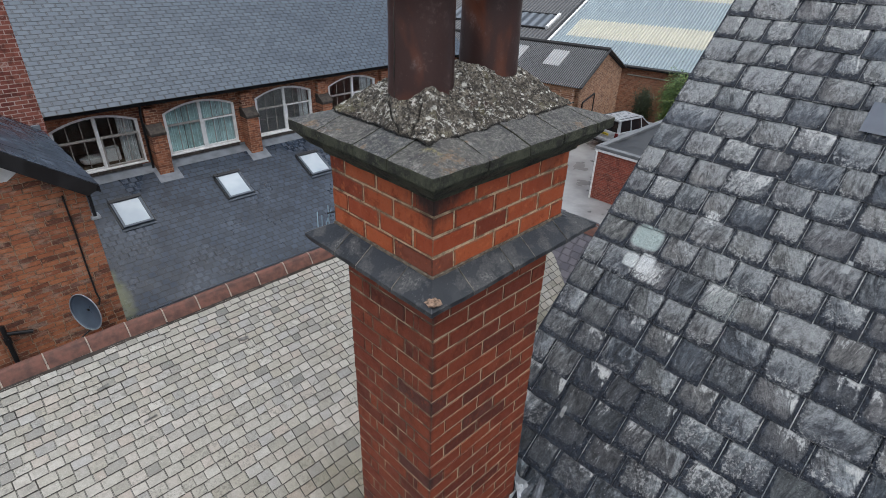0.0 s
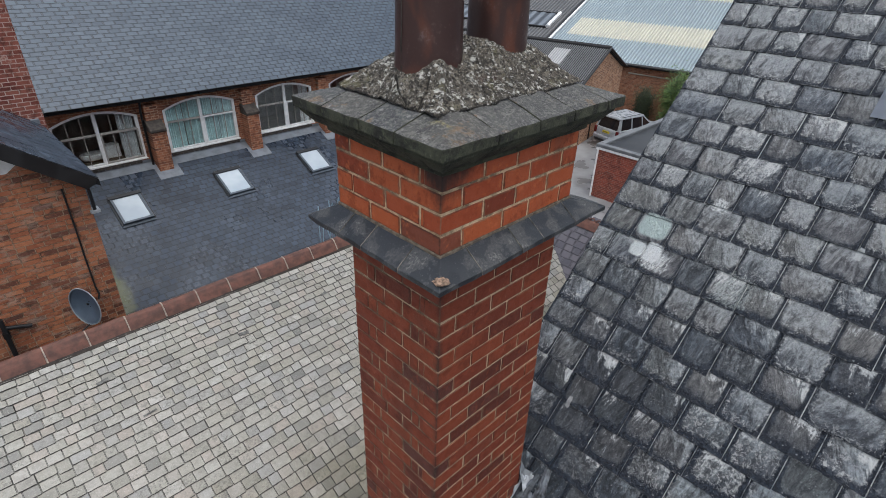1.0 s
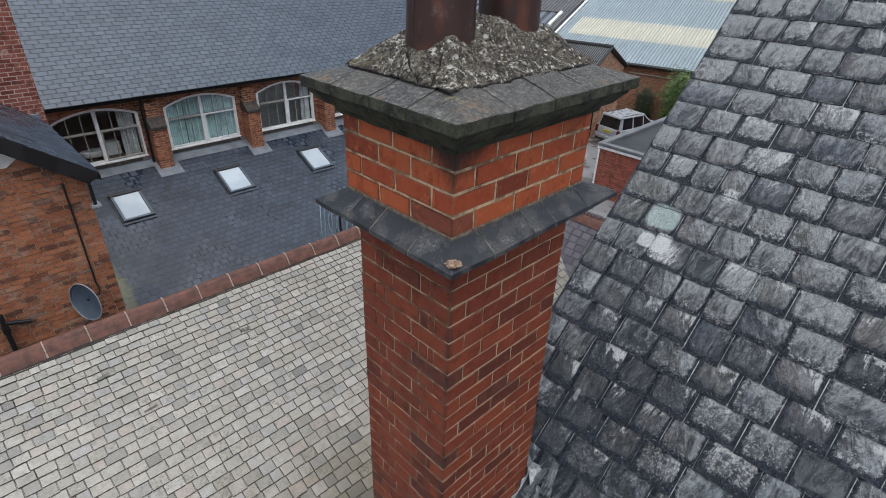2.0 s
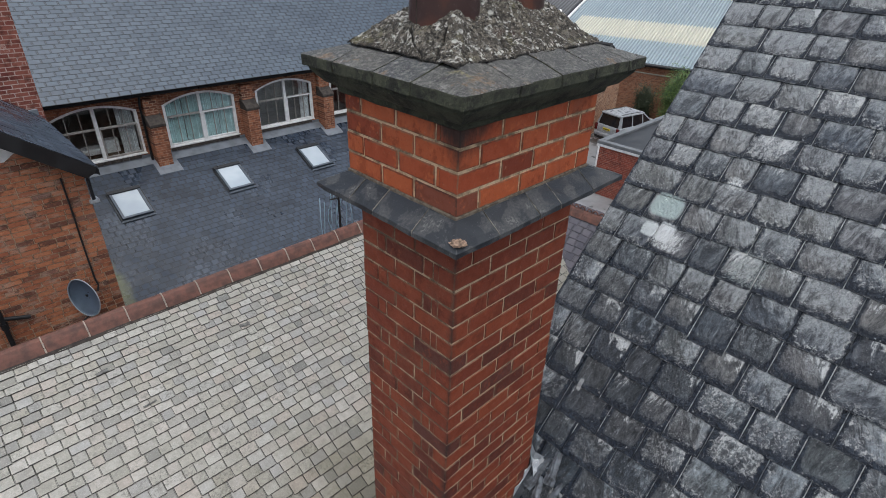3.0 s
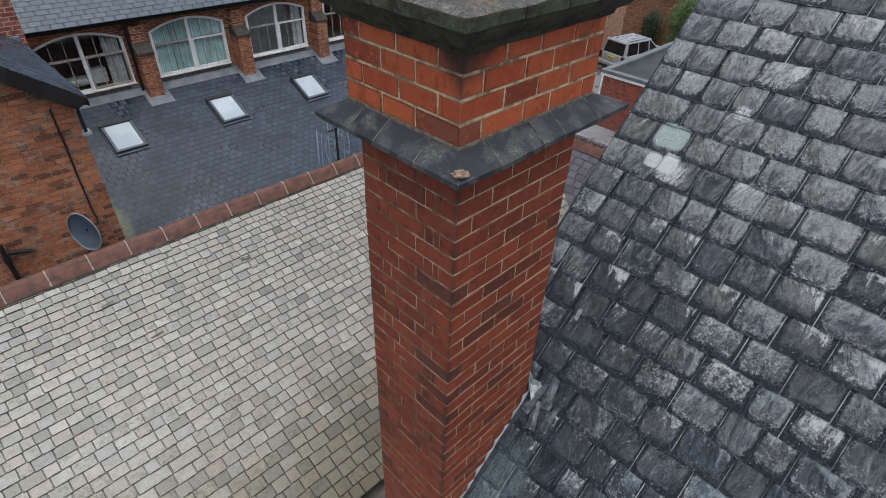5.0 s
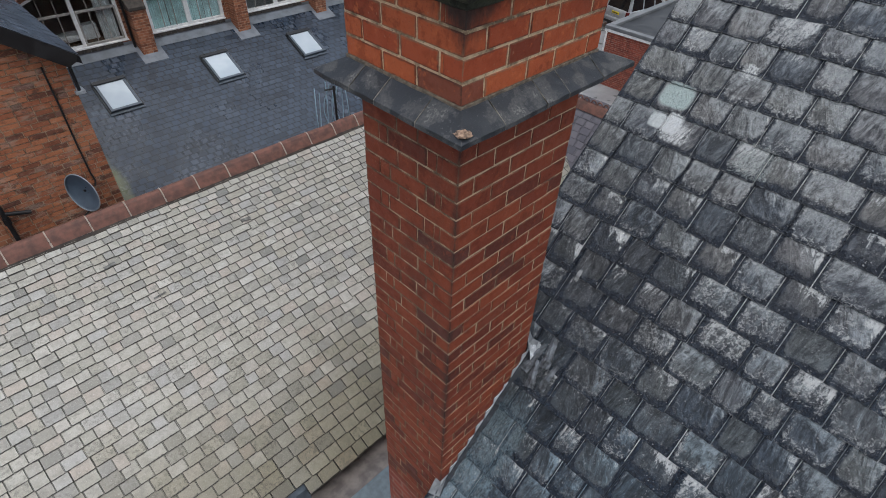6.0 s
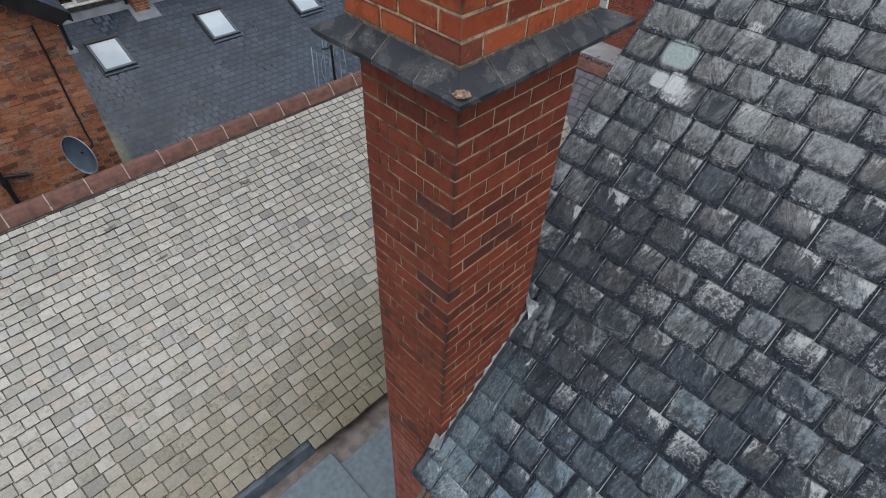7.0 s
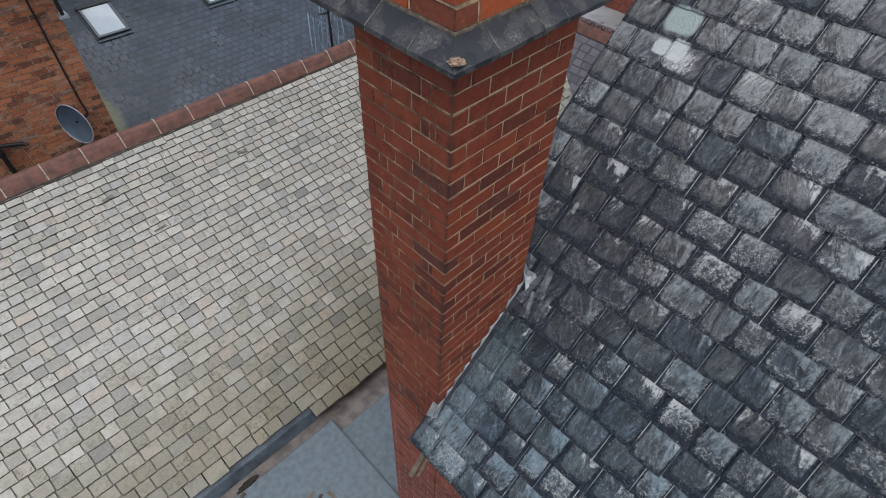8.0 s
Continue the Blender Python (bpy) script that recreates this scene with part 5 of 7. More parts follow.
def ridge_tile_mesh():
    bm = bmesh.new()
    L = 0.485
    sec = [(-0.155, -0.118), (-0.100, -0.030), (-0.052, 0.028), (-0.02, 0.045), (0.02, 0.045), (0.052, 0.028), (0.100, -0.030), (0.155, -0.118)]
    rows = []
    for x in (0.0, 0.012, L * 0.5, L - 0.012, L):
        k = 0.97 if x in (0.0, L) else 1.0
        rows.append([bm.verts.new((x, y * k, z * k)) for y, z in sec])
    for a, b in zip(rows, rows[1:]):
        for i in range(len(sec) - 1):
            bm.faces.new((a[i], b[i], b[i + 1], a[i + 1]))
    bmesh.ops.recalc_face_normals(bm, faces=bm.faces[:])
    bmesh.ops.solidify(bm, geom=bm.faces[:], thickness=0.016)
    me = bpy.data.meshes.new("ridge_tile")
    bm.to_mesh(me)
    bm.free()
    me.materials.append(M_clay_ridge)
    return me


# dark strip added to stand for the shadow under the ridge tiles
bm = bmesh.new()
prism(bm, [(X0, RY - 0.145, RZ - 0.035), (X0, RY - 0.176, RZ - 0.085), (X0, RY - 0.170, RZ - 0.112), (X0, RY - 0.11, RZ - 0.09)], (X1 - X0, 0, 0))
part("ridge_bedding", bm, M_sooty, low, "dark strip painting the shadow line under the ridge tiles")
RT = ridge_tile_mesh()
bm = bmesh.new()
box(bm, 0, -0.012, 0.030, 0.014, 0.012, 0.050)
for s in (-1, 1):
    prism(bm, [(0, s * 0.012, 0.050), (0, s * 0.054, 0.033), (0, s * 0.158, -0.112), (0, s * 0.150, -0.118), (0, s * 0.012, 0.03)], (0.014, 0, 0))
RJ = bpy.data.meshes.new("ridge_joint")
bm.to_mesh(RJ)
bm.free()
RJ.materials.append(M_white_mortar)
rng = random.Random(31)
for i in range(26):
    x = -1.097 + 0.506 * (i - 8)
    m = pose(x + 0.012, RY + rng.uniform(-0.006, 0.006), RZ + 0.078 + rng.uniform(-0.005, 0.005), 0, rng.uniform(-0.6, 0.6), rng.uniform(-0.8, 0.8))
    part("ridge_tile", RT, None, low, m=m)
    part("ridge_joint", RJ, None, low, m=pose(x - 0.005, RY, RZ + 0.081))
set_base(low)

# the box gutter and the flat roofs in the alley between
alley = thing("alley_flat_roof", "flat grey membrane roof with a silted gutter between the buildings", "roof", (0.6, 1.4, -10))
part("lower_sheet", boxed(-0.10, 0.645, -6.67, 9.0, 1.90, -6.604, 0.006), M_felt, alley, "smooth blue-grey flat roof sheet")
part("upper_sheet", boxed(-6.5, 0.0, -6.60, 0.055, 2.085, -6.52, 0.008), M_felt, alley, "raised blue-grey flat roof sheet")
part("gutter_bed", boxed(-6.5, 1.90, -6.80, 9.0, 2.46, -6.625, 0.004), M_silt, alley, "gutter bed with brown silt")
part("gutter_kerb", boxed(-6.5, 2.086, -6.70, 0.05, 2.100, -6.555, 0.005), M_lead, alley)
bm = bmesh.new()
prism(bm, [(-6.5, 2.43, low_z(2.43) - 0.020), (-6.5, 2.33, low_z(2.33) - 0.060), (-6.5, 2.290, -6.615), (-6.5, 2.278, -6.615), (-6.5, 2.318, low_z(2.33) - 0.072), (-6.5, 2.43, low_z(2.43) - 0.032)], (6.42, 0, 0))
bmesh.ops.subdivide_edges(bm, edges=[e for e in bm.edges if e.calc_length() > 2], cuts=80)
for v in bm.verts:
    v.co.z += 0.006 * noise.noise(v.co * 5.0)
part("lead_flashing", bm, plain("wet_gutter_lead", (0.085, 0.108, 0.132), 0.38, 0.0, 0.45, 5.0), alley, "dark blue-grey lead strip below the eaves slates")
bm = bmesh.new()
bmesh.ops.create_icosphere(bm, subdivisions=4, radius=0.10)
for v in bm.verts:
    v.co += noise.noise_vector(v.co * 14) * 0.045 + noise.noise_vector(v.co * 45) * 0.014
    v.co = Vector((v.co.x * 1.5 - 1.27, v.co.y * 0.42 + 2.175, v.co.z * 0.18 - 6.622))
part("moss_clump", bm, plain("black_moss", (0.022, 0.020, 0.014), 0.95, 0, 0.6, 40.0, 0.8), alley, "dark clump of moss lying in the silt")
part("alley_body", boxed(-6.5, 0.7, -9.98, 9.0, 2.4, -6.82), M_far_brick_y, alley)
set_base(alley)

# ---------------------------------------------------------------- the school: window wall, main roof, lean-to
school = thing("school_building", "long red brick building with arched white windows, slate roof", "building", (8, 22, -10))
WY = 18.9
SILL, SPRING, CROWN = -5.95, -4.42, -4.12
BAYS = [(1.50, 4.10), (4.92, 7.55), (8.40, 10.95), (11.80, 14.35), (15.2, 17.8)]


def casement(a, b, z0, z1):
    """Square frame of an opening light."""
    bm = bmesh.new()
    t = 0.055
    for q in ((a, z0, b, z0 + t), (a, z1 - t, b, z1), (a, z0 + t, a + t, z1 - t), (b - t, z0 + t, b, z1 - t)):
        box(bm, q[0], WY + 0.02, q[1], q[2], WY + 0.10, q[3], 0.004)
    return bm


M_bar = plain("worn_grey_paint", (0.34, 0.32, 0.29), 0.6, 0.0, 0.3, 9.0)


def arch(x0, x1, inset=0.0, n=12):
    """Outline of a window opening: sill, jambs and a flat arch."""
    a, b = x0 + inset, x1 - inset
    pts = [(a, SILL + inset), (b, SILL + inset)]
    for i in range(n + 1):
        f = i / n
        x = b + (a - b) * f
        pts.append((x, SPRING - inset * 0.4 + (CROWN - SPRING - inset * 0.4) * (1 - (2 * f - 1) ** 2)))
    return pts


edges = [-6.0] + [v for b in BAYS for v in b] + [20.0]
for i in range(0, len(edges), 2):
    part("wall_pier", boxed(edges[i], WY, -8.9, edges[i + 1], WY + 0.35, -3.85), M_far_brick_y, school, "weathered red brick wall between the windows")
for x0, x1 in BAYS:
    part("window_apron", boxed(x0, WY, -8.9, x1, WY + 0.35, SILL), M_far_brick_y, school, "red brick wall below the window")
    top = arch(x0, x1)[2:]
    part("window_arch", prism(bmesh.new(), [(x0, WY, -3.85), (x1, WY, -3.85)] + [(x, WY, z) for x, z in top], (0, 0.35, 0)), M_far_brick_y, school, "red brick over the arched window")
for x0, x1 in BAYS:
    w = new("window")
    w.parent = school
    tagged(w, "white painted arched timber window")
    bm = bmesh.new()
    o, n = arch(x0 - 0.01, x1 + 0.01), arch(x0, x1, 0.10)
    va = [[bm.verts.new((x, y, z)) for x, z in o] for y in (WY + 0.03, WY + 0.13)]
    vb = [[bm.verts.new((x, y, z)) for x, z in n] for y in (WY + 0.03, WY + 0.13)]
    k = len(o)
    for i in range(k):
        j = (i + 1) % k
        bm.faces.new((va[0][i], va[0][j], vb[0][j], vb[0][i]))
        bm.faces.new((vb[0][i], vb[0][j], vb[1][j], vb[1][i]))
        bm.faces.new((va[1][i], va[1][j], vb[1][j], vb[1][i]))
    part("frame", bm, M_white, w)
    xm = (x0 + x1) / 2
    tz = -4.88
    part("mullion", boxed(xm - 0.055, WY + 0.025, SILL + 0.08, xm + 0.055, WY + 0.12, CROWN - 0.05, 0.006), M_white, w)
    part("transom", boxed(x0 + 0.08, WY + 0.035, tz - 0.035, x1 - 0.08, WY + 0.11, tz + 0.035, 0.006), M_bar, w)
    part("casement", casement(xm + 0.05, x1 - 0.07, SILL + 0.06, tz + 0.02), M_white if x0 > 4.5 else M_bar, w)
    part("sill", boxed(x0 - 0.02, WY - 0.02, SILL - 0.02, x1 + 0.02, WY + 0.1, SILL + 0.03, 0.008), M_white, w)
    for f in (0.18, 0.34, 0.67, 0.83):
        xb = x0 + (x1 - x0) * f
        ft = 1 - (2 * f - 1) ** 2
        part("glazing_bar", boxed(xb - 0.012, WY + 0.05, SILL + 0.08, xb + 0.012, WY + 0.09, SPRING + (CROWN - SPRING) * ft - 0.08, 0.003), M_bar, w)
    bm = bmesh.new()
    prism(bm, [(x, WY + 0.075, z) for x, z in arch(x0, x1, 0.06)], (0, 0.006, 0))
    g = part("pane", bm, M_glass, w)
    g.visible_shadow = False
    bm = bmesh.new()
    for i in range(int((x1 - x0) / 0.2)):
        box(bm, x0 + i * 0.2 + 0.006, WY - 0.035, SILL - 0.13, x0 + i * 0.2 + 0.194, WY + 0.05, SILL - 0.025, 0.006)
    part("brick_sill", bm, M_sooty, w)
# rooms behind the glass
bm = bmesh.new()
box(bm, -5.9, WY + 4.2, -6.6, 19.9, WY + 4.3, -3.9)
box(bm, -5.9, WY + 0.36, -6.7, 19.9, WY + 4.3, -6.6)
box(bm, -5.9, WY + 0.36, -3.95, 19.9, WY + 4.3, -3.9)
for x in (4.5, 8.0, 14.8):
    box(bm, x, WY + 0.36, -6.6, x + 0.1, WY + 4.2, -3.95)
part("room_lining", bm, plain("dim_plaster", (0.33, 0.32, 0.30), 0.9), school, "dim plastered rooms behind the windows")
# eaves: gutter, soffit, roof
part("soffit", boxed(-6.0, WY - 0.30, -3.93, 20.0, WY + 0.1, -3.86, 0.004), M_black, school)
bm = bmesh.new()
sec = [(0.075 * math.cos(a), 0.075 * math.sin(a)) for a in [math.pi + math.pi * i / 8 for i in range(9)]]
ra = [[bm.verts.new((x, WY - 0.36 + y, -3.88 + z)) for y, z in sec] for x in (-6.0, 20.0)]
for i in range(8):
    bm.faces.new((ra[0][i], ra[0][i + 1], ra[1][i + 1], ra[1][i]))
bmesh.ops.solidify(bm, geom=bm.faces[:], thickness=0.006)
part("gutter", bm, M_gutter, school, "black half-round gutter")
MS = 0.85
MA = math.atan(MS)
RE_Y, RE_Z = WY - 0.40, -3.84
bm = bmesh.new()
prism(bm, [(-6, RE_Y + 0.05, RE_Z - 0.02), (-6, RE_Y + 8, RE_Z + 8 * MS - 0.05), (-6, RE_Y + 8, RE_Z + 8 * MS - 0.2), (-6, RE_Y + 0.05, RE_Z - 0.08)], (26, 0, 0))
main_roof = part("roof", bm, M_underlay, school, "large blue-grey slate roof")
bm = bmesh.new()
prism(bm, [(-6, RE_Y + 8, RE_Z + 8 * MS - 0.05), (-6, RE_Y + 16, RE_Z - 0.05), (-6, RE_Y + 16, RE_Z - 0.2), (-6, RE_Y + 8, RE_Z + 8 * MS - 0.2)], (26, 0, 0))
part("roof_far_slope", bm, M_underlay, school)
part("back_wall", boxed(-6, RE_Y + 15.4, -10, 20, RE_Y + 15.7, RE_Z), M_far_brick_y, school)
bm = bmesh.new()
prism(bm, [(19.7, WY, -10), (19.7, RE_Y + 15.4, -10), (19.7, RE_Y + 15.4, RE_Z), (19.7, RE_Y + 8, RE_Z + 8 * MS - 0.3), (19.7, WY, RE_Z)], (0.3, 0, 0))
part("end_gable", bm, M_far_brick_x, school, "red brick end gable")
lay_slates(main_roof, (-1.0, RE_Y, RE_Z), (1, 0, 0), (0, math.cos(MA), math.sin(MA)), 21.0, 44, 0.172, (0.353, 0.357), 0.008, M_slate_far, 41,
           lambda u, v: 1.5 < u < 9.0 and v < 2.3, kit=KIT_FAR, jitter=0.003, rest="slates_beyond", limit=250, bond=True, loose=0.5)

# brick piers between the windows, with stone caps
for i, px in enumerate((4.50, 7.98, 11.38, 14.78)):
    p = new("pier")
    p.parent = school
    tagged(p, "weathered orange brick buttress with a dark stone offset")
    part("shaft", boxed(px - 0.24, WY - 0.52, -6.80, px + 0.24, WY + 0.02, -4.95, 0.01), M_far_brick_y, p)
    part("upper_shaft", boxed(px - 0.22, WY - 0.22, -4.95, px + 0.22, WY + 0.02, -4.10, 0.01), M_far_brick_y, p)
    bm = bmesh.new()
    prism(bm, [(px - 0.27, WY - 0.56, -4.98), (px - 0.27, WY - 0.56, -4.88), (px - 0.27, WY - 0.20, -4.62), (px - 0.27, WY - 0.02, -4.62), (px - 0.27, WY - 0.02, -4.98)], (0.54, 0, 0))
    bmesh.ops.bevel(bm, geom=bm.edges[:], offset=0.012, segments=1, affect="EDGES", profile=0.5)
    part("offset_stone", bm, M_sooty, p)
# rainwater pipe beside the first pier
bm = bmesh.new()
rod(bm, (4.19, WY - 0.30, -3.95), (4.19, WY - 0.14, -4.3), 0.04)
rod(bm, (4.19, WY - 0.14, -4.3), (4.19, WY - 0.14, -6.5), 0.04)
part("rainwater_pipe", bm, M_gutter, school, "black rainwater pipe")

# lean-to roof
TS = 0.48
TA = math.atan(TS)


def lean_z(y):
    return -6.14 - TS * (18.9 - y)


lean = thing("lean_to", "dark slate lean-to roof with roof windows below the arched windows", "roof", (6, 14, -10))
LY0 = 10.6
bm = bmesh.new()
prism(bm, [(0.2, LY0, lean_z(LY0) - 0.02), (0.2, WY, lean_z(WY) - 0.02), (0.2, WY, lean_z(WY) - 0.2), (0.2, LY0, lean_z(LY0) - 0.2)], (16.5, 0, 0))
lean_roof = part("roof", bm, M_underlay, lean, "dark slate slope")
part("wall", boxed(0.3, LY0 + 0.2, -10, 16.6, LY0 + 0.5, lean_z(LY0 + 0.3) - 0.2), M_far_brick_y, lean)
lay_slates(lean_roof, (0.2, LY0, lean_z(LY0)), (1, 0, 0), (0, math.cos(TA), math.sin(TA)), 16.5, 44, 0.200, (0.263, 0.267), 0.007, M_slate_lean, 43,
           lambda u, v: 1.0 < u < 6.5 and 3.4 < v < 7.0, kit=KIT_LEAN, jitter=0.004, rest="slates_beyond", bond=True, loose=0.6)
# lead apron along the wall, stepped round the piers
bm = bmesh.new()
for a, b, d in ((0.2, 4.12, 0.34), (4.12, 4.92, 0.86), (4.92, 7.6, 0.34), (7.6, 8.38, 0.86), (8.38, 11.0, 0.34), (11.0, 11.8, 0.86), (11.8, 14.4, 0.34), (14.4, 15.2, 0.86), (15.2, 16.7, 0.34)):
    prism(bm, [(a, WY - d, lean_z(WY - d) + 0.030), (a, WY + 0.0, lean_z(WY) + 0.030), (a, WY + 0.0, lean_z(WY) + 0.024), (a, WY - d, lean_z(WY - d) + 0.024)], (b - a, 0, 0))
prism(bm, [(0.2, WY - 0.012, lean_z(WY) + 0.0), (0.2, WY - 0.012, lean_z(WY) + 0.13), (0.2, WY - 0.004, lean_z(WY) + 0.13), (0.2, WY - 0.004, lean_z(WY))], (16.5, 0, 0))
part("lead_apron", bm, M_lead, lean, "grey lead apron flashing")
set_base(school)
set_base(lean)


def sky_glass():
    k = Mat("bright_roof_glass", 0.06, 0.0, 0.9)
    n = k.noise(0.8, None, 3.0)
    # the pale blind and the sky's reflection are painted into the base colour
    return k.out(k.mix(k.ramp(n, 0.3, 0.7), (0.30, 0.36, 0.41), (0.42, 0.47, 0.51)), 0.08)


M_sky_glass = sky_glass()


def roof_window(x):
    """Pivot roof window lying on the lean-to slope."""
    ob = thing("roof_window", "grey framed roof window with a pale blind, set in dark slates", "roof window", group="roof windows in a row")
    W, L = 0.94, 1.22
    bm = bmesh.new()
    for a in ((0, 0, W, 0.085), (0, L - 0.085, W, L), (0, 0.085, 0.085, L - 0.085), (W - 0.085, 0.085, W, L - 0.085)):
        box(bm, a[0], a[1], 0.0, a[2], a[3], 0.10, 0.008)
    part("frame", bm, M_alu, ob)
    part("hood", boxed(-0.03, L - 0.11, 0.07, W + 0.03, L + 0.03, 0.125, 0.01), M_gutter, ob)
    part("pane", boxed(0.07, 0.07, 0.055, W - 0.07, L - 0.07, 0.075, 0.002), M_sky_glass, ob)
    part("sill_flashing", boxed(-0.05, -0.09, 0.012, W + 0.05, 0.01, 0.022, 0.002), M_alu, ob)
    for s in (-0.05, W + 0.01):
        part("side_flashing", boxed(s, -0.02, 0.0, s + 0.04, L + 0.02, 0.05, 0.004), M_gutter, ob)
    ob.matrix_basis = Matrix.Translation((x, 16.63, lean_z(16.63) + 0.035)) @ Matrix.Rotation(TA, 4, "X")
    return ob


rw = roof_window(2.31)
for x in (5.84, 9.27, 12.8):
    copy_thing(rw, Matrix.Translation((x, 16.63, lean_z(16.63) + 0.035)) @ Matrix.Rotation(TA, 4, "X"))

# curtains and things in the rooms
def curtain(x0, x1, colour_mat, label):
    bm = bmesh.new()
    n = 60
    lo, hi = [], []
    for i in range(n + 1):
        x = x0 + (x1 - x0) * i / n
        y = WY + 0.19 + 0.035 * math.sin(i * 0.95) + 0.015 * math.sin(i * 2.3)
        lo.append(bm.verts.new((x, y, SILL + 0.02)))
        hi.append(bm.verts.new((x, y, SPRING + 0.22)))
    for i in range(n):
        bm.faces.new((lo[i], lo[i + 1], hi[i + 1], hi[i]))
    bmesh.ops.recalc_face_normals(bm, faces=bm.faces[:])
    bmesh.ops.solidify(bm, geom=bm.faces[:], thickness=0.004)
    tagged(part("curtain", bm, colour_mat), label, "curtain")


M_teal = plain("teal_cloth", (0.66, 0.86, 0.86), 0.9, 0.0, 0.2, 5.0)
M_grey_cloth = plain("grey_cloth", (0.78, 0.80, 0.80), 0.9, 0.0, 0.2, 5.0)
for a, b in ((4.98, 5.62), (5.66, 6.20), (6.30, 6.90), (6.93, 7.50)):
    curtain(a, b, M_teal, "pale teal curtain hanging behind the window")
curtain(10.42, 10.8, M_grey_cloth, "pale grey curtain drawn to one side")
curtain(3.46, 3.95, M_grey_cloth, "pale grey blind half drawn")
curtain(13.6, 14.2, M_grey_cloth, "pale grey curtain drawn to one side")
# white basin and a box on the sill of the first room
bm = bmesh.new()
bmesh.ops.create_uvsphere(bm, u_segments=20, v_segments=10, radius=0.36)
for v in bm.verts:
    v.co.z = max(-0.2, min(0.0, v.co.z)) * 0.9 + (0.02 if v.co.z > 0 else 0)
for v in bm.verts:
    v.co = Vector((v.co.x * 1.25 + 2.62, v.co.y * 0.7 + WY + 0.50, v.co.z - 5.60))
tagged(part("basin", bm, M_white), "white basin standing inside the window", "basin")
tagged(part("basin_shelf", boxed(2.2, WY + 0.40, -6.6, 4.2, WY + 1.1, -5.84, 0.01), M_wood), "low wooden shelf under the window", "shelf")
tagged(part("white_box", boxed(2.98, WY + 0.40, -5.84, 3.42, WY + 0.70, -5.38, 0.02), M_white), "white box standing on the shelf inside the window", "box")

# ---------------------------------------------------------------- the brick house with the dish
HY = 8.0
dish_house = thing("gabled_brick_house", "old orange brick gabled house with black bargeboards", "house", (-2.5, 9, -10))
HX = 0.23


def house_top(x):
    return -2.44 - 0.766 * (x - HX)


def verge(x):
    """Top of the roof over the gable."""
    return -2.248 - 0.766 * (x - 0.373)


bm = bmesh.new()
prism(bm, [(HX - 0.006, HY + 0.008, -9.9), (HX - 0.006, HY + 0.008, house_top(HX)), (-2.6, HY + 0.008, house_top(-2.6)), (-5.5, HY + 0.008, -2.5), (-5.5, HY + 0.008, -9.9)], (0, 0.3, 0))
wall_core = part("gable_wall", bm, M_mortar_house, dish_house, "weathered orange brickwork")
rng = random.Random(77)
rows = []
for i in range(44):
    za = -5.25 + i * 0.081
    for a, b in cut_run(rng, -1.45, HX, 0.235, i % 2 == 0):
        if za + 0.08 < house_top(b) + 0.13:
            rows.append((a, b, za))
for a, b, za in rows:
    lay_brick(wall_core, M_brick_house, a + 0.006, HY, za + 0.005, b - 0.006, HY + 0.1, za + 0.075, rng)
bm = bmesh.new()
prism(bm, [(-5.5, HY - 0.002, -9.9), (-1.455, HY - 0.002, -9.9), (-1.455, HY - 0.002, house_top(-1.455)), (-2.6, HY - 0.002, house_top(-2.6)), (-5.5, HY - 0.002, -2.5)], (0, 0.01, 0))
part("outer_gable", bm, M_far_brick_y, dish_house, "weathered orange brickwork")
part("lower_gable", boxed(-1.45, HY - 0.002, -9.9, HX - 0.004, HY + 0.008, -5.255), M_far_brick_y, dish_house, "weathered orange brickwork")
part("side_wall", boxed(HX - 0.3, HY + 0.31, -9.9, HX, WY, -2.5), M_far_brick_x, dish_house, "brick side wall")
bm = bmesh.new()
prism(bm, [(0.39, HY - 0.28, verge(0.39) - 0.03), (-2.6, HY - 0.28, verge(-2.6) - 0.03), (-2.6, HY - 0.28, verge(-2.6) - 0.13), (0.39, HY - 0.28, verge(0.39) - 0.13)], (0, 11, 0))
dh_roof = part("roof", bm, M_underlay, dish_house, "grey slate roof slope")
a_vec = Vector((-1, 0, 0.766)).normalized()
lay_slates(dh_roof, (0.385, HY - 0.30, verge(0.385) - 0.02), (0, 1, 0), a_vec, 11.0, 15, 0.235, (0.26, 0.30), 0.008, M_slate_lean, 51,
           lambda u, v: u < 4 and v < 3, kit=KIT_LEAN, rest="slates_beyond", limit=120)
bm = bmesh.new()
prism(bm, [(0.365, HY - 0.31, verge(0.365) - 0.012), (-2.6, HY - 0.31, verge(-2.6) - 0.012), (-2.6, HY - 0.31, verge(-2.6) - 0.27), (0.20, HY - 0.31, verge(0.20) - 0.27), (0.32, HY - 0.31, verge(0.32) - 0.13)], (0, 0.05, 0))
part("bargeboard", bm, M_black, dish_house, "black painted bargeboard")
bm = bmesh.new()
prism(bm, [(0.22, HY - 0.26, verge(0.22) - 0.24), (-2.6, HY - 0.26, verge(-2.6) - 0.24), (-2.6, HY - 0.26, verge(-2.6) - 0.28), (0.22, HY - 0.26, verge(0.22) - 0.28)], (0, 0.27, 0))
part("verge_soffit", bm, M_black, dish_house)
bm = bmesh.new()
prism(bm, [(-1.3, HY - 0.012, -1.33), (-0.47, HY - 0.012, -1.90), (-0.64, HY - 0.012, -2.02), (-1.3, HY - 0.012, -1.99)], (0, 0.02, 0))
part("plaster_panel", bm, M_white, dish_house, "pale plastered panel under the gable")
bm = bmesh.new()
rod(bm, (0.35, HY - 0.25, -2.33), (0.35, WY - 0.4, -2.33), 0.04, 12)
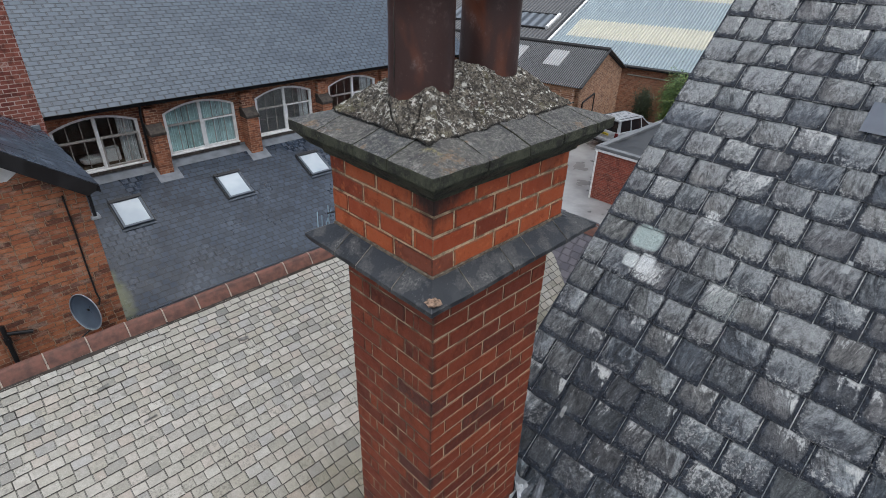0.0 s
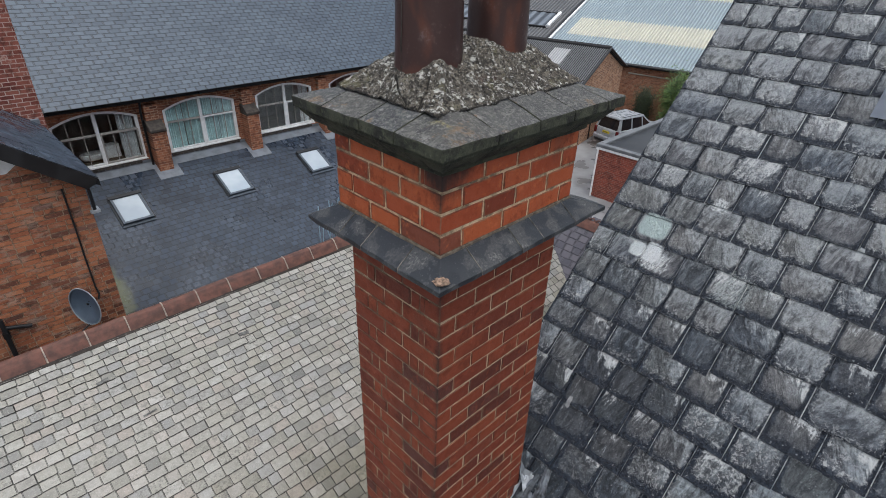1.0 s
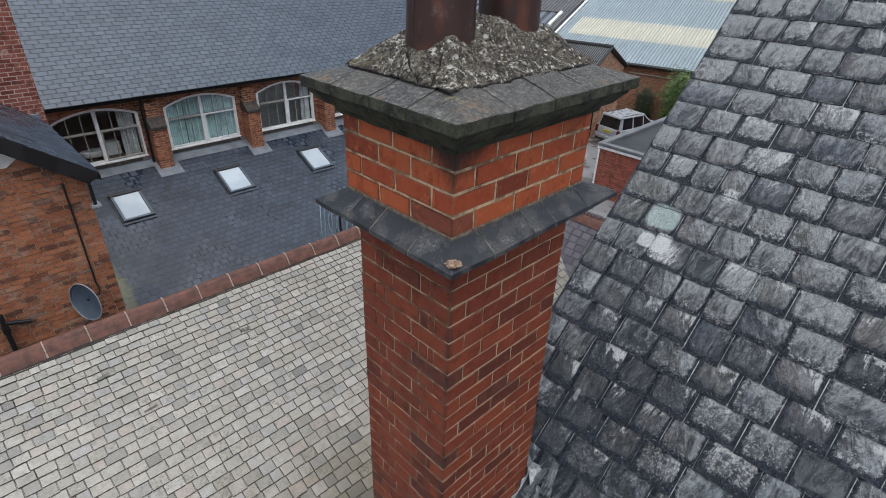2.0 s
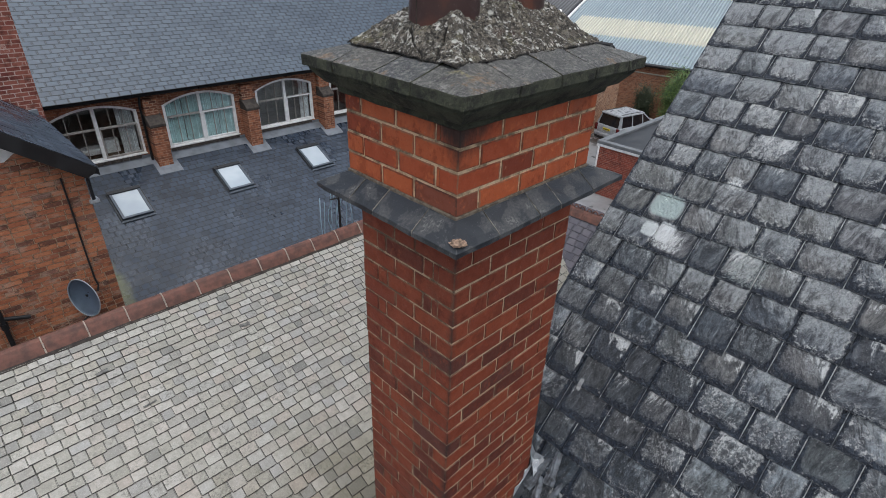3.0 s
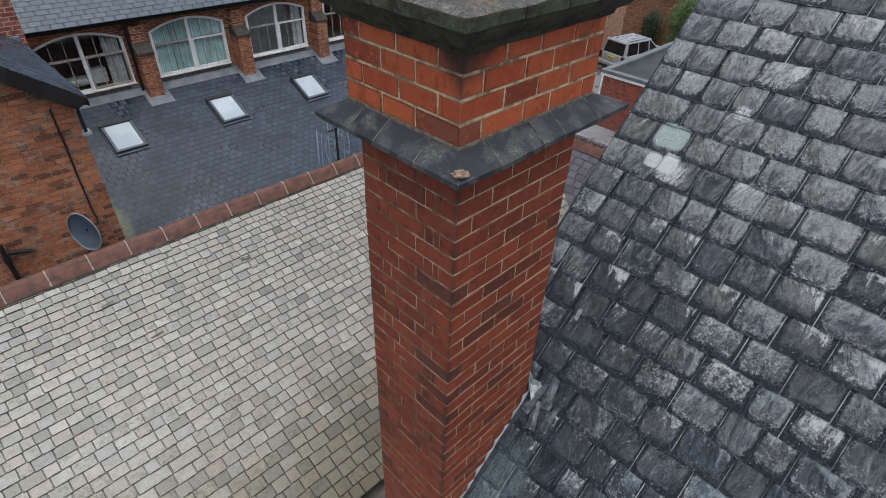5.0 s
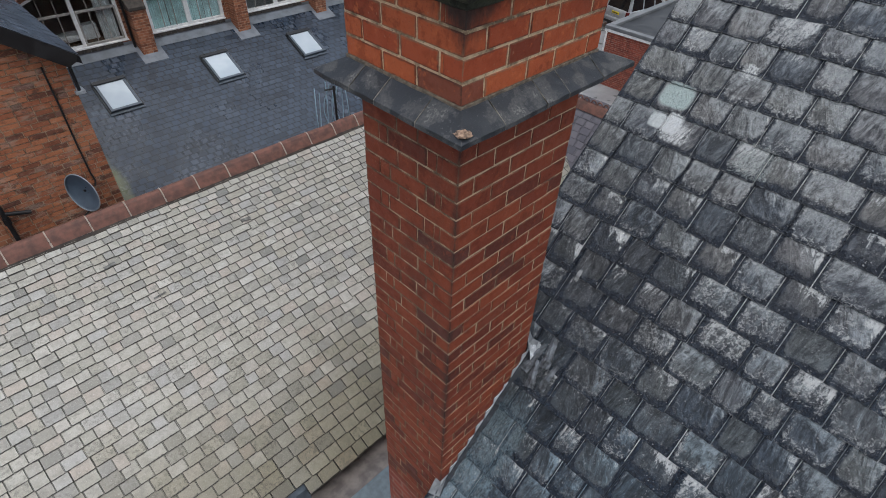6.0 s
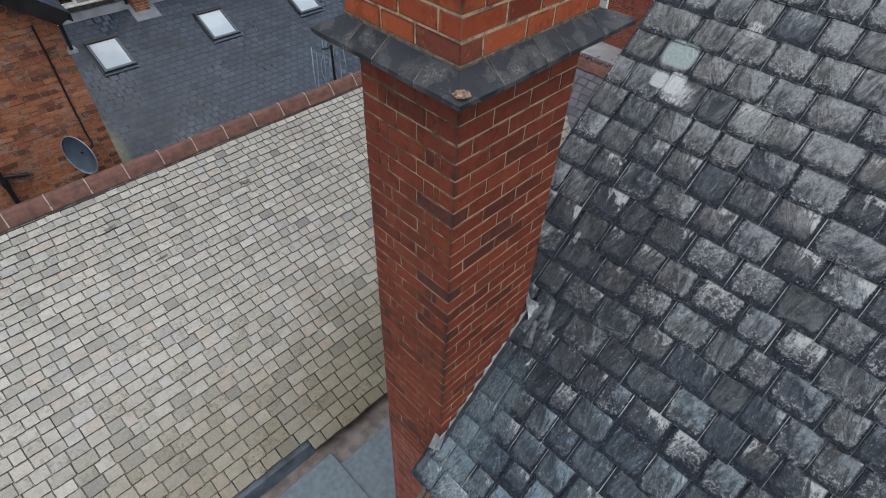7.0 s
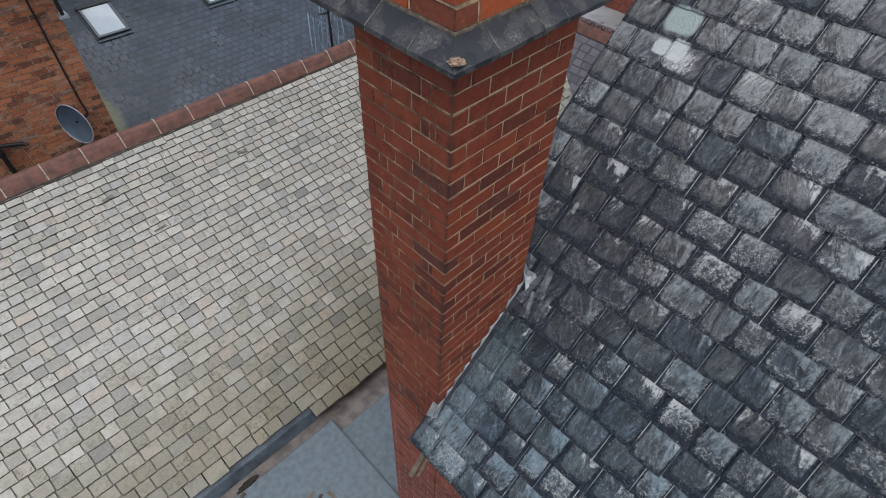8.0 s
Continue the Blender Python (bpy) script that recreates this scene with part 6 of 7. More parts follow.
part("gutter", bm, M_gutter, dish_house, "black eaves gutter")
bm = bmesh.new()
rod(bm, (0.33, HY + 0.1, -2.38), (0.255, HY - 0.04, -2.50), 0.026)
rod(bm, (0.255, HY - 0.04, -2.50), (0.255, HY - 0.04, -2.83), 0.026)
part("spout", bm, M_gutter, dish_house, "short black pipe at the corner")
bm = bmesh.new()
box(bm, 0.19, HY - 0.06, -2.90, 0.33, HY + 0.12, -2.84, 0.01, None)
for v in bm.verts:
    v.co.z += 0.02 * noise.noise(v.co * 7)
part("lead_soaker", bm, M_lead_pale, dish_house, "pale lead dressed round the corner")
set_base(dish_house)

# cable down the gable
cu = bpy.data.curves.new("cable", "CURVE")
cu.dimensions, cu.bevel_depth, cu.bevel_resolution = "3D", 0.014, 2
sp = cu.splines.new("POLY")
pts = [(-0.075, HY - 0.02, -2.40), (-0.07, HY - 0.02, -3.0), (-0.078, HY - 0.018, -3.6), (-0.075, HY - 0.02, -4.15), (-0.06, HY - 0.05, -4.28), (-0.10, HY - 0.09, -4.36)]
sp.points.add(len(pts) - 1)
for p, q in zip(sp.points, pts):
    p.co = (*q, 1)
tagged(part("cable", cu, M_black), "black cable clipped down the brick gable", "cable")


def satellite_dish():
    ob = thing("satellite_dish", "grey satellite dish bracketed to the brick gable", "satellite dish", (-0.32, HY - 0.02, -4.45))
    bm = bmesh.new()
    R = 0.30
    rings = []
    for i in range(9):
        r = R * i / 8
        rings.append([bm.verts.new((r * math.cos(2 * math.pi * k / 36), r * 1.1 * math.sin(2 * math.pi * k / 36), 0.32 * (r / R) ** 2 * R)) for k in range(36)] if i else [bm.verts.new((0, 0, 0))])
    for k in range(36):
        bm.faces.new((rings[0][0], rings[1][k], rings[1][(k + 1) % 36])).smooth = True
    for a, b in zip(rings[1:], rings[2:]):
        for k in range(36):
            bm.faces.new((a[k], b[k], b[(k + 1) % 36], a[(k + 1) % 36])).smooth = True
    bmesh.ops.solidify(bm, geom=bm.faces[:], thickness=0.008)
    aim = Vector((-0.86, -0.50, 0.07)).normalized()
    turn = aim.to_track_quat("Z", "Y").to_matrix().to_4x4()
    dishm = Matrix.Translation((0.065, -0.24, 0.165)) @ turn
    part("reflector", bm, M_dish, ob, m=dishm)
    bm = bmesh.new()
    tor = [(R * math.cos(2 * math.pi * k / 36), R * 1.1 * math.sin(2 * math.pi * k / 36), 0.32 * R) for k in range(36)]
    for p, q in zip(tor, tor[1:] + tor[:1]):
        rod(bm, p, q, 0.009, 6)
    part("rim", bm, plain("pale_grey_rim", (0.30, 0.33, 0.36), 0.4), ob, m=dishm)
    mid_ = dishm.translation
    root = mid_ + Vector((0.02, 0.01, -0.30))
    tip = mid_ + Vector((-0.37, -0.20, -0.385))
    bm = bmesh.new()
    rod(bm, root, tip, 0.012, 8)
    part("arm", bm, M_gutter, ob)
    bm = bmesh.new()
    rod(bm, tip, tip + (mid_ - tip).normalized() * 0.07, 0.022, 12)
    part("receiver", bm, plain("stained_white_plastic", (0.40, 0.34, 0.31), 0.5), ob)
    bm = bmesh.new()
    for s_ in (-0.05, 0.05):
        rod(bm, mid_ + Vector((0, 0, s_)) - aim * 0.002, mid_ + Vector((0, 0, s_)) + aim * 0.008, 0.008, 8)
    part("bolts", bm, M_gutter, ob)
    bm = bmesh.new()
    rod(bm, (0.02, 0.02, 0.1), (0.04, -0.225, 0.16), 0.02, 8)
    box(bm, -0.05, 0.0, 0.02, 0.09, 0.03, 0.2, 0.004)
    part("bracket", bm, M_gutter, ob)
    return ob


satellite_dish()
# soil pipe in the corner of the wall
bm = bmesh.new()
rod(bm, (-1.38, HY - 0.08, -9.9), (-1.38, HY - 0.08, -4.15), 0.035, 12)
rod(bm, (-1.38, HY - 0.08, -4.30), (-1.05, HY - 0.06, -4.42), 0.032, 12)
rod(bm, (-1.38, HY - 0.08, -4.48), (-1.38, HY - 0.08, -4.38), 0.05, 12)
tagged(part("soil_pipe", bm, M_black), "black soil pipe with a branch on the brick wall", "pipe")

# second brick stack, rising through the house roof
stack2 = thing("brick_chimney", "weathered red brick chimney rising from a slate roof", "chimney", (-0.6, 11.2, -2.6))
part("shaft", boxed(-0.85, 11.15, -2.6, 0.45, 11.9, 2.6, 0.01), far_brick("stack_brick", (radians(90), 0, 0), (0.15, 0.035, 0.026), (0.25, 0.070, 0.045), (0.33, 0.12, 0.085), (0.50, 0.40, 0.35), 0.075, 0.21), stack2)
part("flashing", boxed(-0.90, 11.13, -2.30, 0.36, 11.16, -2.12, 0.01), M_lead, stack2, "grey lead at the foot of the stack")
set_base(stack2)

# ---------------------------------------------------------------- roof of purple slates beyond the stack
PS = 1.05
PA = math.atan(PS)
PXE = 7.2


def purple_z(x):
    return PS * x - 13.57


wing = thing("purple_slated_wing", "wing with a small purple slate roof and red ridge tiles", "house", (9, 3, -10))
bm = bmesh.new()
prism(bm, [(PXE, 0.6, purple_z(PXE) - 0.03), (8.72, 0.6, purple_z(8.72) - 0.03), (8.72, 0.6, purple_z(8.72) - 0.2), (PXE, 0.6, purple_z(PXE) - 0.2)], (0, 5.0, 0))
wing_roof = part("roof", bm, M_underlay, wing, "purple slate slope")
lay_slates(wing_roof, (PXE, 5.6, purple_z(PXE)), (0, -1, 0), (math.cos(PA), 0, math.sin(PA)), 5.0, 14, 0.158, (0.20, 0.25), 0.008, M_slate_purple, 61,
           lambda u, v: True, kit=KIT_PURPLE, limit=260)
for i in range(12):
    part("ridge_tile", RT, None, wing, m=pose(8.74, 0.8 + i * 0.49, purple_z(8.72) + 0.03, 0, 0, 90))
bm = bmesh.new()
for i in range(3):
    arc = [Vector((0.08 + 0.155 * i + 0.06 * math.cos(a), 0, 0.045 + 0.075 * math.sin(a))) for a in [math.pi * j / 6 for j in range(7)]]
    for p_, q_ in zip(arc, arc[1:]):
        rod(bm, p_, q_, 0.016, 6)
CREST = bpy.data.meshes.new("crest")
bm.to_mesh(CREST)
bm.free()
CREST.materials.append(M_clay_ridge)
for i in range(12):
    part("crest", CREST, None, wing, "pierced clay cresting" if i == 0 else "", m=pose(8.74, 0.8 + i * 0.49, purple_z(8.72) + 0.03, 0, 0, 90))
part("wing_wall", boxed(7.6, 0.7, -10, 9.15, 5.5, -6.9), M_far_brick_x, wing)
bm = bmesh.new()
prism(bm, [(8.72, 0.6, purple_z(8.72) - 0.03), (9.25, 0.6, -6.9), (9.2, 0.6, -7.0), (8.72, 0.6, purple_z(8.72) - 0.2)], (0, 5.0, 0))
part("roof_far_slope", bm, M_slate_purple, wing)
set_base(wing)

# ---------------------------------------------------------------- the yard
G = -10.0
bm = bmesh.new()
bmesh.ops.create_grid(bm, x_segments=40, y_segments=40, size=600)
tagged(part("ground", bm, M_asphalt, m=Matrix.Translation((0, 0, G))), "wet grey asphalt ground", "ground", kind="structure")
bm = bmesh.new()
box(bm, 11.5, -20.0, G + 0.004, 45.0, 17.9, G + 0.03, 0.01)
tagged(part("yard_paving", bm, M_concrete), "wet pale concrete yard", "paving", kind="structure")

annex = thing("flat_roofed_annex", "low red brick annex with wet felt flat roof, white trim", "building", (27, 6, G))
AX, AY, AZ = 21.9, 11.3, -7.25
part("wall", boxed(AX, -2, G, 33.0, AY, AZ - 0.28), M_far_brick_x, annex, "smooth red brick wall")
part("edge_trim", boxed(AX - 0.06, -2, AZ - 0.28, 33.06, AY + 0.06, AZ - 0.16, 0.01), M_white, annex, "white edge board")
bm = bmesh.new()
box(bm, AX - 0.08, -2, AZ - 0.16, AX + 0.22, AY + 0.08, AZ, 0.02)
box(bm, AX + 0.22, AY - 0.22, AZ - 0.16, 33.0, AY + 0.08, AZ, 0.02)
part("roof_kerb", bm, plain("grey_felt", (0.15, 0.158, 0.165), 0.5, 0, 0.25, 2.0), annex, "grey felt upstand")
part("flat_roof", boxed(AX + 0.2, -2, AZ - 0.22, 33.0, AY - 0.2, AZ - 0.12), plain("wet_felt", (0.032, 0.034, 0.036), 0.5, 0, 0.75, 1.6), annex, "wet dark felt")
bm = bmesh.new()
rod(bm, (AX - 0.06, AY - 0.05, G), (AX - 0.06, AY - 0.05, AZ - 0.3), 0.045)
part("downpipe", bm, M_white, annex, "white downpipe at the corner")
set_base(annex)


def corrugated(name, origin, along, up, length, depth, pitch, height, material, parent, label):
    """Corrugated sheet: waves across 'along', straight down 'up'."""
    a, b = Vector(along).normalized(), Vector(up).normalized()
    nrm = a.cross(b).normalized()
    n = int(length / pitch * 6)
    vs, fs, us = [], [], []
    for i in range(n + 1):
        u = length * i / n
        h = height * math.sin(2 * math.pi * u / pitch)
        for s in (0.0, 1.0):
            vs.append(Vector(origin) + a * u + b * (depth * s) + nrm * h)
            us.append((0.5 + 0.5 * h / height, s))
    for i in range(n):
        fs.append((2 * i, 2 * i + 2, 2 * i + 3, 2 * i + 1))
    k = len(vs)
    vs += [v - nrm * 0.02 for v in vs]
    fs += [tuple(j + k for j in f[::-1]) for f in fs]
    return part(name, mesh_of(name, vs, fs, us + us), material, parent, label)


def ribbed(name, colour, valley_shade, amount, rough):
    """Ribbed sheet with shade and some grime painted dark into its valleys."""
    k = Mat(name, rough)
    uv = k.split(k.uv())
    n = k.noise(0.8, None, 5.0, 0.65)
    g = k.noise(9.0, None, 4.0, 0.7)
    c = k.mix(k.ramp(n, 0.3, 0.7), tuple(x * 0.93 for x in colour), tuple(x * 1.07 for x in colour))
    c = k.mix(k.ramp(g, 0.45, 0.7, 0.0, 0.4), c, tuple(x * 0.5 for x in colour))
    c = k.mix(k.ramp(uv[0], 0.15, 0.85, amount, 0.0), c, valley_shade)
    return k.out(c, rough)


M_cement = ribbed("grey_cement_sheet", (0.165, 0.172, 0.18), (0.010, 0.010, 0.011), 0.97, 0.7)
M_blue_steel = ribbed("pale_blue_steel", (0.32, 0.385, 0.415), (0.18, 0.22, 0.24), 0.75, 0.5)
M_cream = ribbed("cream_rooflight", (0.58, 0.57, 0.48), (0.36, 0.35, 0.28), 0.7, 0.5)
M_clear_sheet = ribbed("pale_rooflight", (0.42, 0.43, 0.43), (0.17, 0.175, 0.18), 0.7, 0.5)

VIEW_SCALE, CAM_SPOT = 0.87, Vector((-1.27, -1.26, 0.85))
GB = CAM_SPOT.z + (G - CAM_SPOT.z) / VIEW_SCALE


def shrink_to_view(ob):
    """Shrinks a far building about the camera's place: same look in the view, foot lower."""
    ob.matrix_basis = Matrix.Translation(CAM_SPOT) @ Matrix.Scale(VIEW_SCALE, 4) @ Matrix.Translation(-CAM_SPOT) @ ob.matrix_basis


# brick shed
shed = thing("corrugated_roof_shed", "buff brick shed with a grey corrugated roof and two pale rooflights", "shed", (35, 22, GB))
sa = radians(11)
gd, rd = Vector((math.cos(sa), math.sin(sa), 0)), Vector((-math.sin(sa), math.cos(sa), 0))
SC = Vector((31.3, 18.5, 0))
SW, SL, SE, SP = 8.8, 16.0, -7.05, -5.25
bm = bmesh.new()
q = [SC, SC + gd * SW]
prism(bm, [(*q[0].xy, GB), (*q[1].xy, GB), (*q[1].xy, SE - 0.14), (*(SC + gd * SW / 2).xy, SP - 0.14), (*q[0].xy, SE - 0.14)], rd * 0.3)
part("gable_wall", bm, M_shed_brick, shed, "buff brick gable")
bm = bmesh.new()
prism(bm, [(*q[0].xy, GB), (*(q[0] + gd * 0.3).xy, GB), (*(q[0] + gd * 0.3).xy, SE), (*q[0].xy, SE)], rd * SL)
part("side_wall", bm, M_shed_brick, shed, "buff brick side wall")
s_up = (gd * (SW / 2) + Vector((0, 0, SP - SE))).normalized()
o = Vector((*(SC - gd * 0.25 - rd * 0.2).xy, SE - 0.08))
dl = (Vector((*(SC + gd * SW / 2 - rd * 0.2).xy, SP + 0.03)) - o).length
corrugated("roof_sheet", o + rd * (SL + 0.2), -rd, s_up, SL + 0.2, dl, 0.155, 0.04, M_cement, shed, "grey corrugated cement sheets")
o2 = Vector((*(SC + gd * (SW + 0.25) - rd * 0.2).xy, SE - 0.08))
s_up2 = (-gd * (SW / 2) + Vector((0, 0, SP - SE))).normalized()
corrugated("roof_sheet", o2, rd, s_up2, SL + 0.2, dl, 0.155, 0.04, M_cement, shed, "grey corrugated cement sheets")
for d0 in (2.6, 5.9):
    corrugated("rooflight", o + s_up * (dl * 0.42) + rd * (d0 + 1.3) + Vector((0, 0, 0.07)), -rd, s_up, 1.3, dl * 0.40, 0.19, 0.03, M_clear_sheet, shed, "pale translucent rooflight sheet")
bm = bmesh.new()
ridge0 = Vector((*(SC + gd * SW / 2 - rd * 0.25).xy, SP + 0.05))
rod(bm, ridge0, ridge0 + rd * (SL + 0.2), 0.16, 10)
part("ridge_cap", bm, M_cement, shed)
for e in (o, o2):
    bm = bmesh.new()
    rod(bm, e + Vector((0, 0, 0.02)), ridge0, 0.08, 8)
    part("verge_strip", bm, M_black, shed)
bm = bmesh.new()
dq = SC + gd * 0.9 - rd * 0.03
prism(bm, [(*dq.xy, GB), (*(dq + gd * 2.2).xy, GB), (*(dq + gd * 2.2).xy, GB + 1.62 + 1.95), (*dq.xy, GB + 1.62 + 1.7)], rd * 0.06)
part("blocked_doorway", bm, M_shed_brick, shed, "bricked-up doorway")
bm = bmesh.new()
for a, b in (((dq, GB), (dq, GB + 1.62 + 1.7)), ((dq, GB + 1.62 + 1.7), (dq + gd * 2.2, GB + 1.62 + 1.95)), ((dq + gd * 2.2, GB + 1.62 + 1.95), (dq + gd * 2.2, GB))):
    rod(bm, (*(a[0] - rd * 0.02).xy, a[1]), (*(b[0] - rd * 0.02).xy, b[1]), 0.06, 6)
part("doorway_frame", bm, M_black, shed)
set_base(shed)
shrink_to_view(shed)

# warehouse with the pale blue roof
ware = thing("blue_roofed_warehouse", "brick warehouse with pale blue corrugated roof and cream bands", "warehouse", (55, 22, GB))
wt = radians(12)
ed = Vector((math.sin(wt), -math.cos(wt), 0))
e0 = Vector((41.9, 21.0, -7.2)) - ed * 7.95
e1 = e0 + ed * 29.4
wu = Vector((-ed.y, ed.x, 0))
wu = Vector((wu.x, wu.y, 0)).normalized()
w_up = (wu + Vector((0, 0, 0.33))).normalized()
WL = (e1 - e0).length
bands = ((0.0, 3.95, M_blue_steel), (3.95, 7.35, M_cream), (7.35, 13.4, M_blue_steel), (13.4, 16.8, M_cream), (16.8, 44.0, M_blue_steel))
for a, b, m_ in bands:
    cream = m_ is M_cream
    st = e0 + ed * (1.05 if cream else 0.0) + w_up * (a - (0.12 if cream else 0)) + Vector((0, 0, 0.02 if cream else 0.0))
    corrugated("rooflight_band" if cream else "roof_sheet", st, ed, w_up, WL - (1.05 if cream else 0), b - a + (0.24 if cream else 0), 0.27, 0.06, m_, ware, "cream translucent sheets" if cream else "pale blue corrugated steel")
corrugated("roof_sheet", e0 + w_up * 3.95, ed, w_up, 1.05, 40.0, 0.27, 0.06, M_blue_steel, ware, "pale blue corrugated steel")
bm = bmesh.new()
prism(bm, [tuple(e0 + wu * 0.4 - Vector((0, 0, 0.2))), tuple(e1 + wu * 0.4 - Vector((0, 0, 0.2))), (*(e1 + wu * 0.4).xy, GB), (*(e0 + wu * 0.4).xy, GB)], wu * 0.4)
part("wall", bm, far_brick("ware_brick", (radians(90), radians(90), 0), (0.20, 0.075, 0.042), (0.37, 0.15, 0.08), (0.50, 0.23, 0.13), (0.44, 0.32, 0.23)), ware, "old red brick wall")
bm = bmesh.new()
rod(bm, e0 - wu * 0.05 - Vector((0, 0, 0.12)), e1 - wu * 0.05 - Vector((0, 0, 0.12)), 0.14, 10)
part("gutter", bm, M_gutter, ware, "dark eaves gutter")
bm = bmesh.new()
rod(bm, (*(e0 + ed * 8.2 + wu * 0.35).xy, -8.0), (*(e0 + ed * 11.6 + wu * 0.35).xy, -8.05), 0.05, 6)
part("pipe", bm, M_cream, ware, "pale pipe along the wall")
bm = bmesh.new()
rod(bm, e0 + ed * 0.05 + Vector((0, 0, 0.12)), e0 + ed * 0.05 + w_up * 44 + Vector((0, 0, 0.12)), 0.12, 6)
part("verge_trim", bm, M_white, ware, "white verge trim")
set_base(ware)
shrink_to_view(ware)

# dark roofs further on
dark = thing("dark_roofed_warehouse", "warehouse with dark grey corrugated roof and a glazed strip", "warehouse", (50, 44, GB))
d0, DL = Vector((37.0, 57.0, -6.9)), 27.45
corrugated("roof_sheet", d0, ed, w_up, DL, 30.0, 0.36, 0.04, ribbed("dark_cement_sheet", (0.125, 0.128, 0.132), (0.040, 0.041, 0.043), 0.7, 0.7), dark, "dark grey corrugated sheets")
corrugated("rooflight", d0 + ed * 15.0 + w_up * 3.1 + Vector((0, 0, 0.12)), ed, w_up, 11.4, 3.0, 0.95, 0.025, ribbed("blue_grey_glazing", (0.175, 0.20, 0.225), (0.030, 0.036, 0.042), 0.9, 0.3), dark, "blue-grey glazed strip")
for v_ in (3.05, 6.15):
    bm = bmesh.new()
    rod(bm, d0 + ed * 15.0 + w_up * v_ + Vector((0, 0, 0.1)), d0 + ed * 26.4 + w_up * v_ + Vector((0, 0, 0.1)), 0.10, 6)
    part("glazing_edge", bm, M_black, dark, "dark edge of the glazed strip")
bm = bmesh.new()
s0 = d0 + ed * 26.55 + w_up * 2.95 + Vector((0, 0, 0.2))
rod(bm, s0, s0 + w_up * 3.1, 0.20, 6)
part("white_capping", bm, M_white, dark, "white capping strip")
# black strip along the dark gap between the two roofs
bm = bmesh.new()
rod(bm, d0 + ed * DL, d0 + ed * DL + w_up * 30.0, 0.16, 6)
part("valley_gutter", bm, M_black, dark, "black strip along the valley beside the blue roof")
bm = bmesh.new()
b0 = d0 + wu * 0.5
prism(bm, [tuple(b0 - Vector((0, 0, 0.3))), tuple(b0 + ed * DL - Vector((0, 0, 0.3))), (*(b0 + ed * DL).xy, GB), (*b0.xy, GB)], wu * 0.4)
part("wall", bm, M_shed_brick, dark)
set_base(dark)
shrink_to_view(dark)


# ---------------------------------------------------------------- the parked car
def tyre_and_rim(parent, x, y):
    w = new("wheel")
    w.parent = parent
    w.matrix_basis = pose(x, y, 0.36)
    bm = bmesh.new()
    rod(bm, (0, -0.11, 0), (0, 0.11, 0), 0.36, 24)
    bmesh.ops.bevel(bm, geom=[e for e in bm.edges if abs(e.verts[0].co.y - e.verts[1].co.y) < 1e-4], offset=0.03, segments=2, affect="EDGES", profile=0.5)
    part("tyre", bm, plain("tyre_rubber", (0.012, 0.012, 0.012), 0.8), w)
    bm = bmesh.new()
    rod(bm, (0, -0.118, 0), (0, 0.118, 0), 0.235, 18)
    part("rim", bm, plain("alloy", (0.45, 0.46, 0.47), 0.35, 0.7), w)


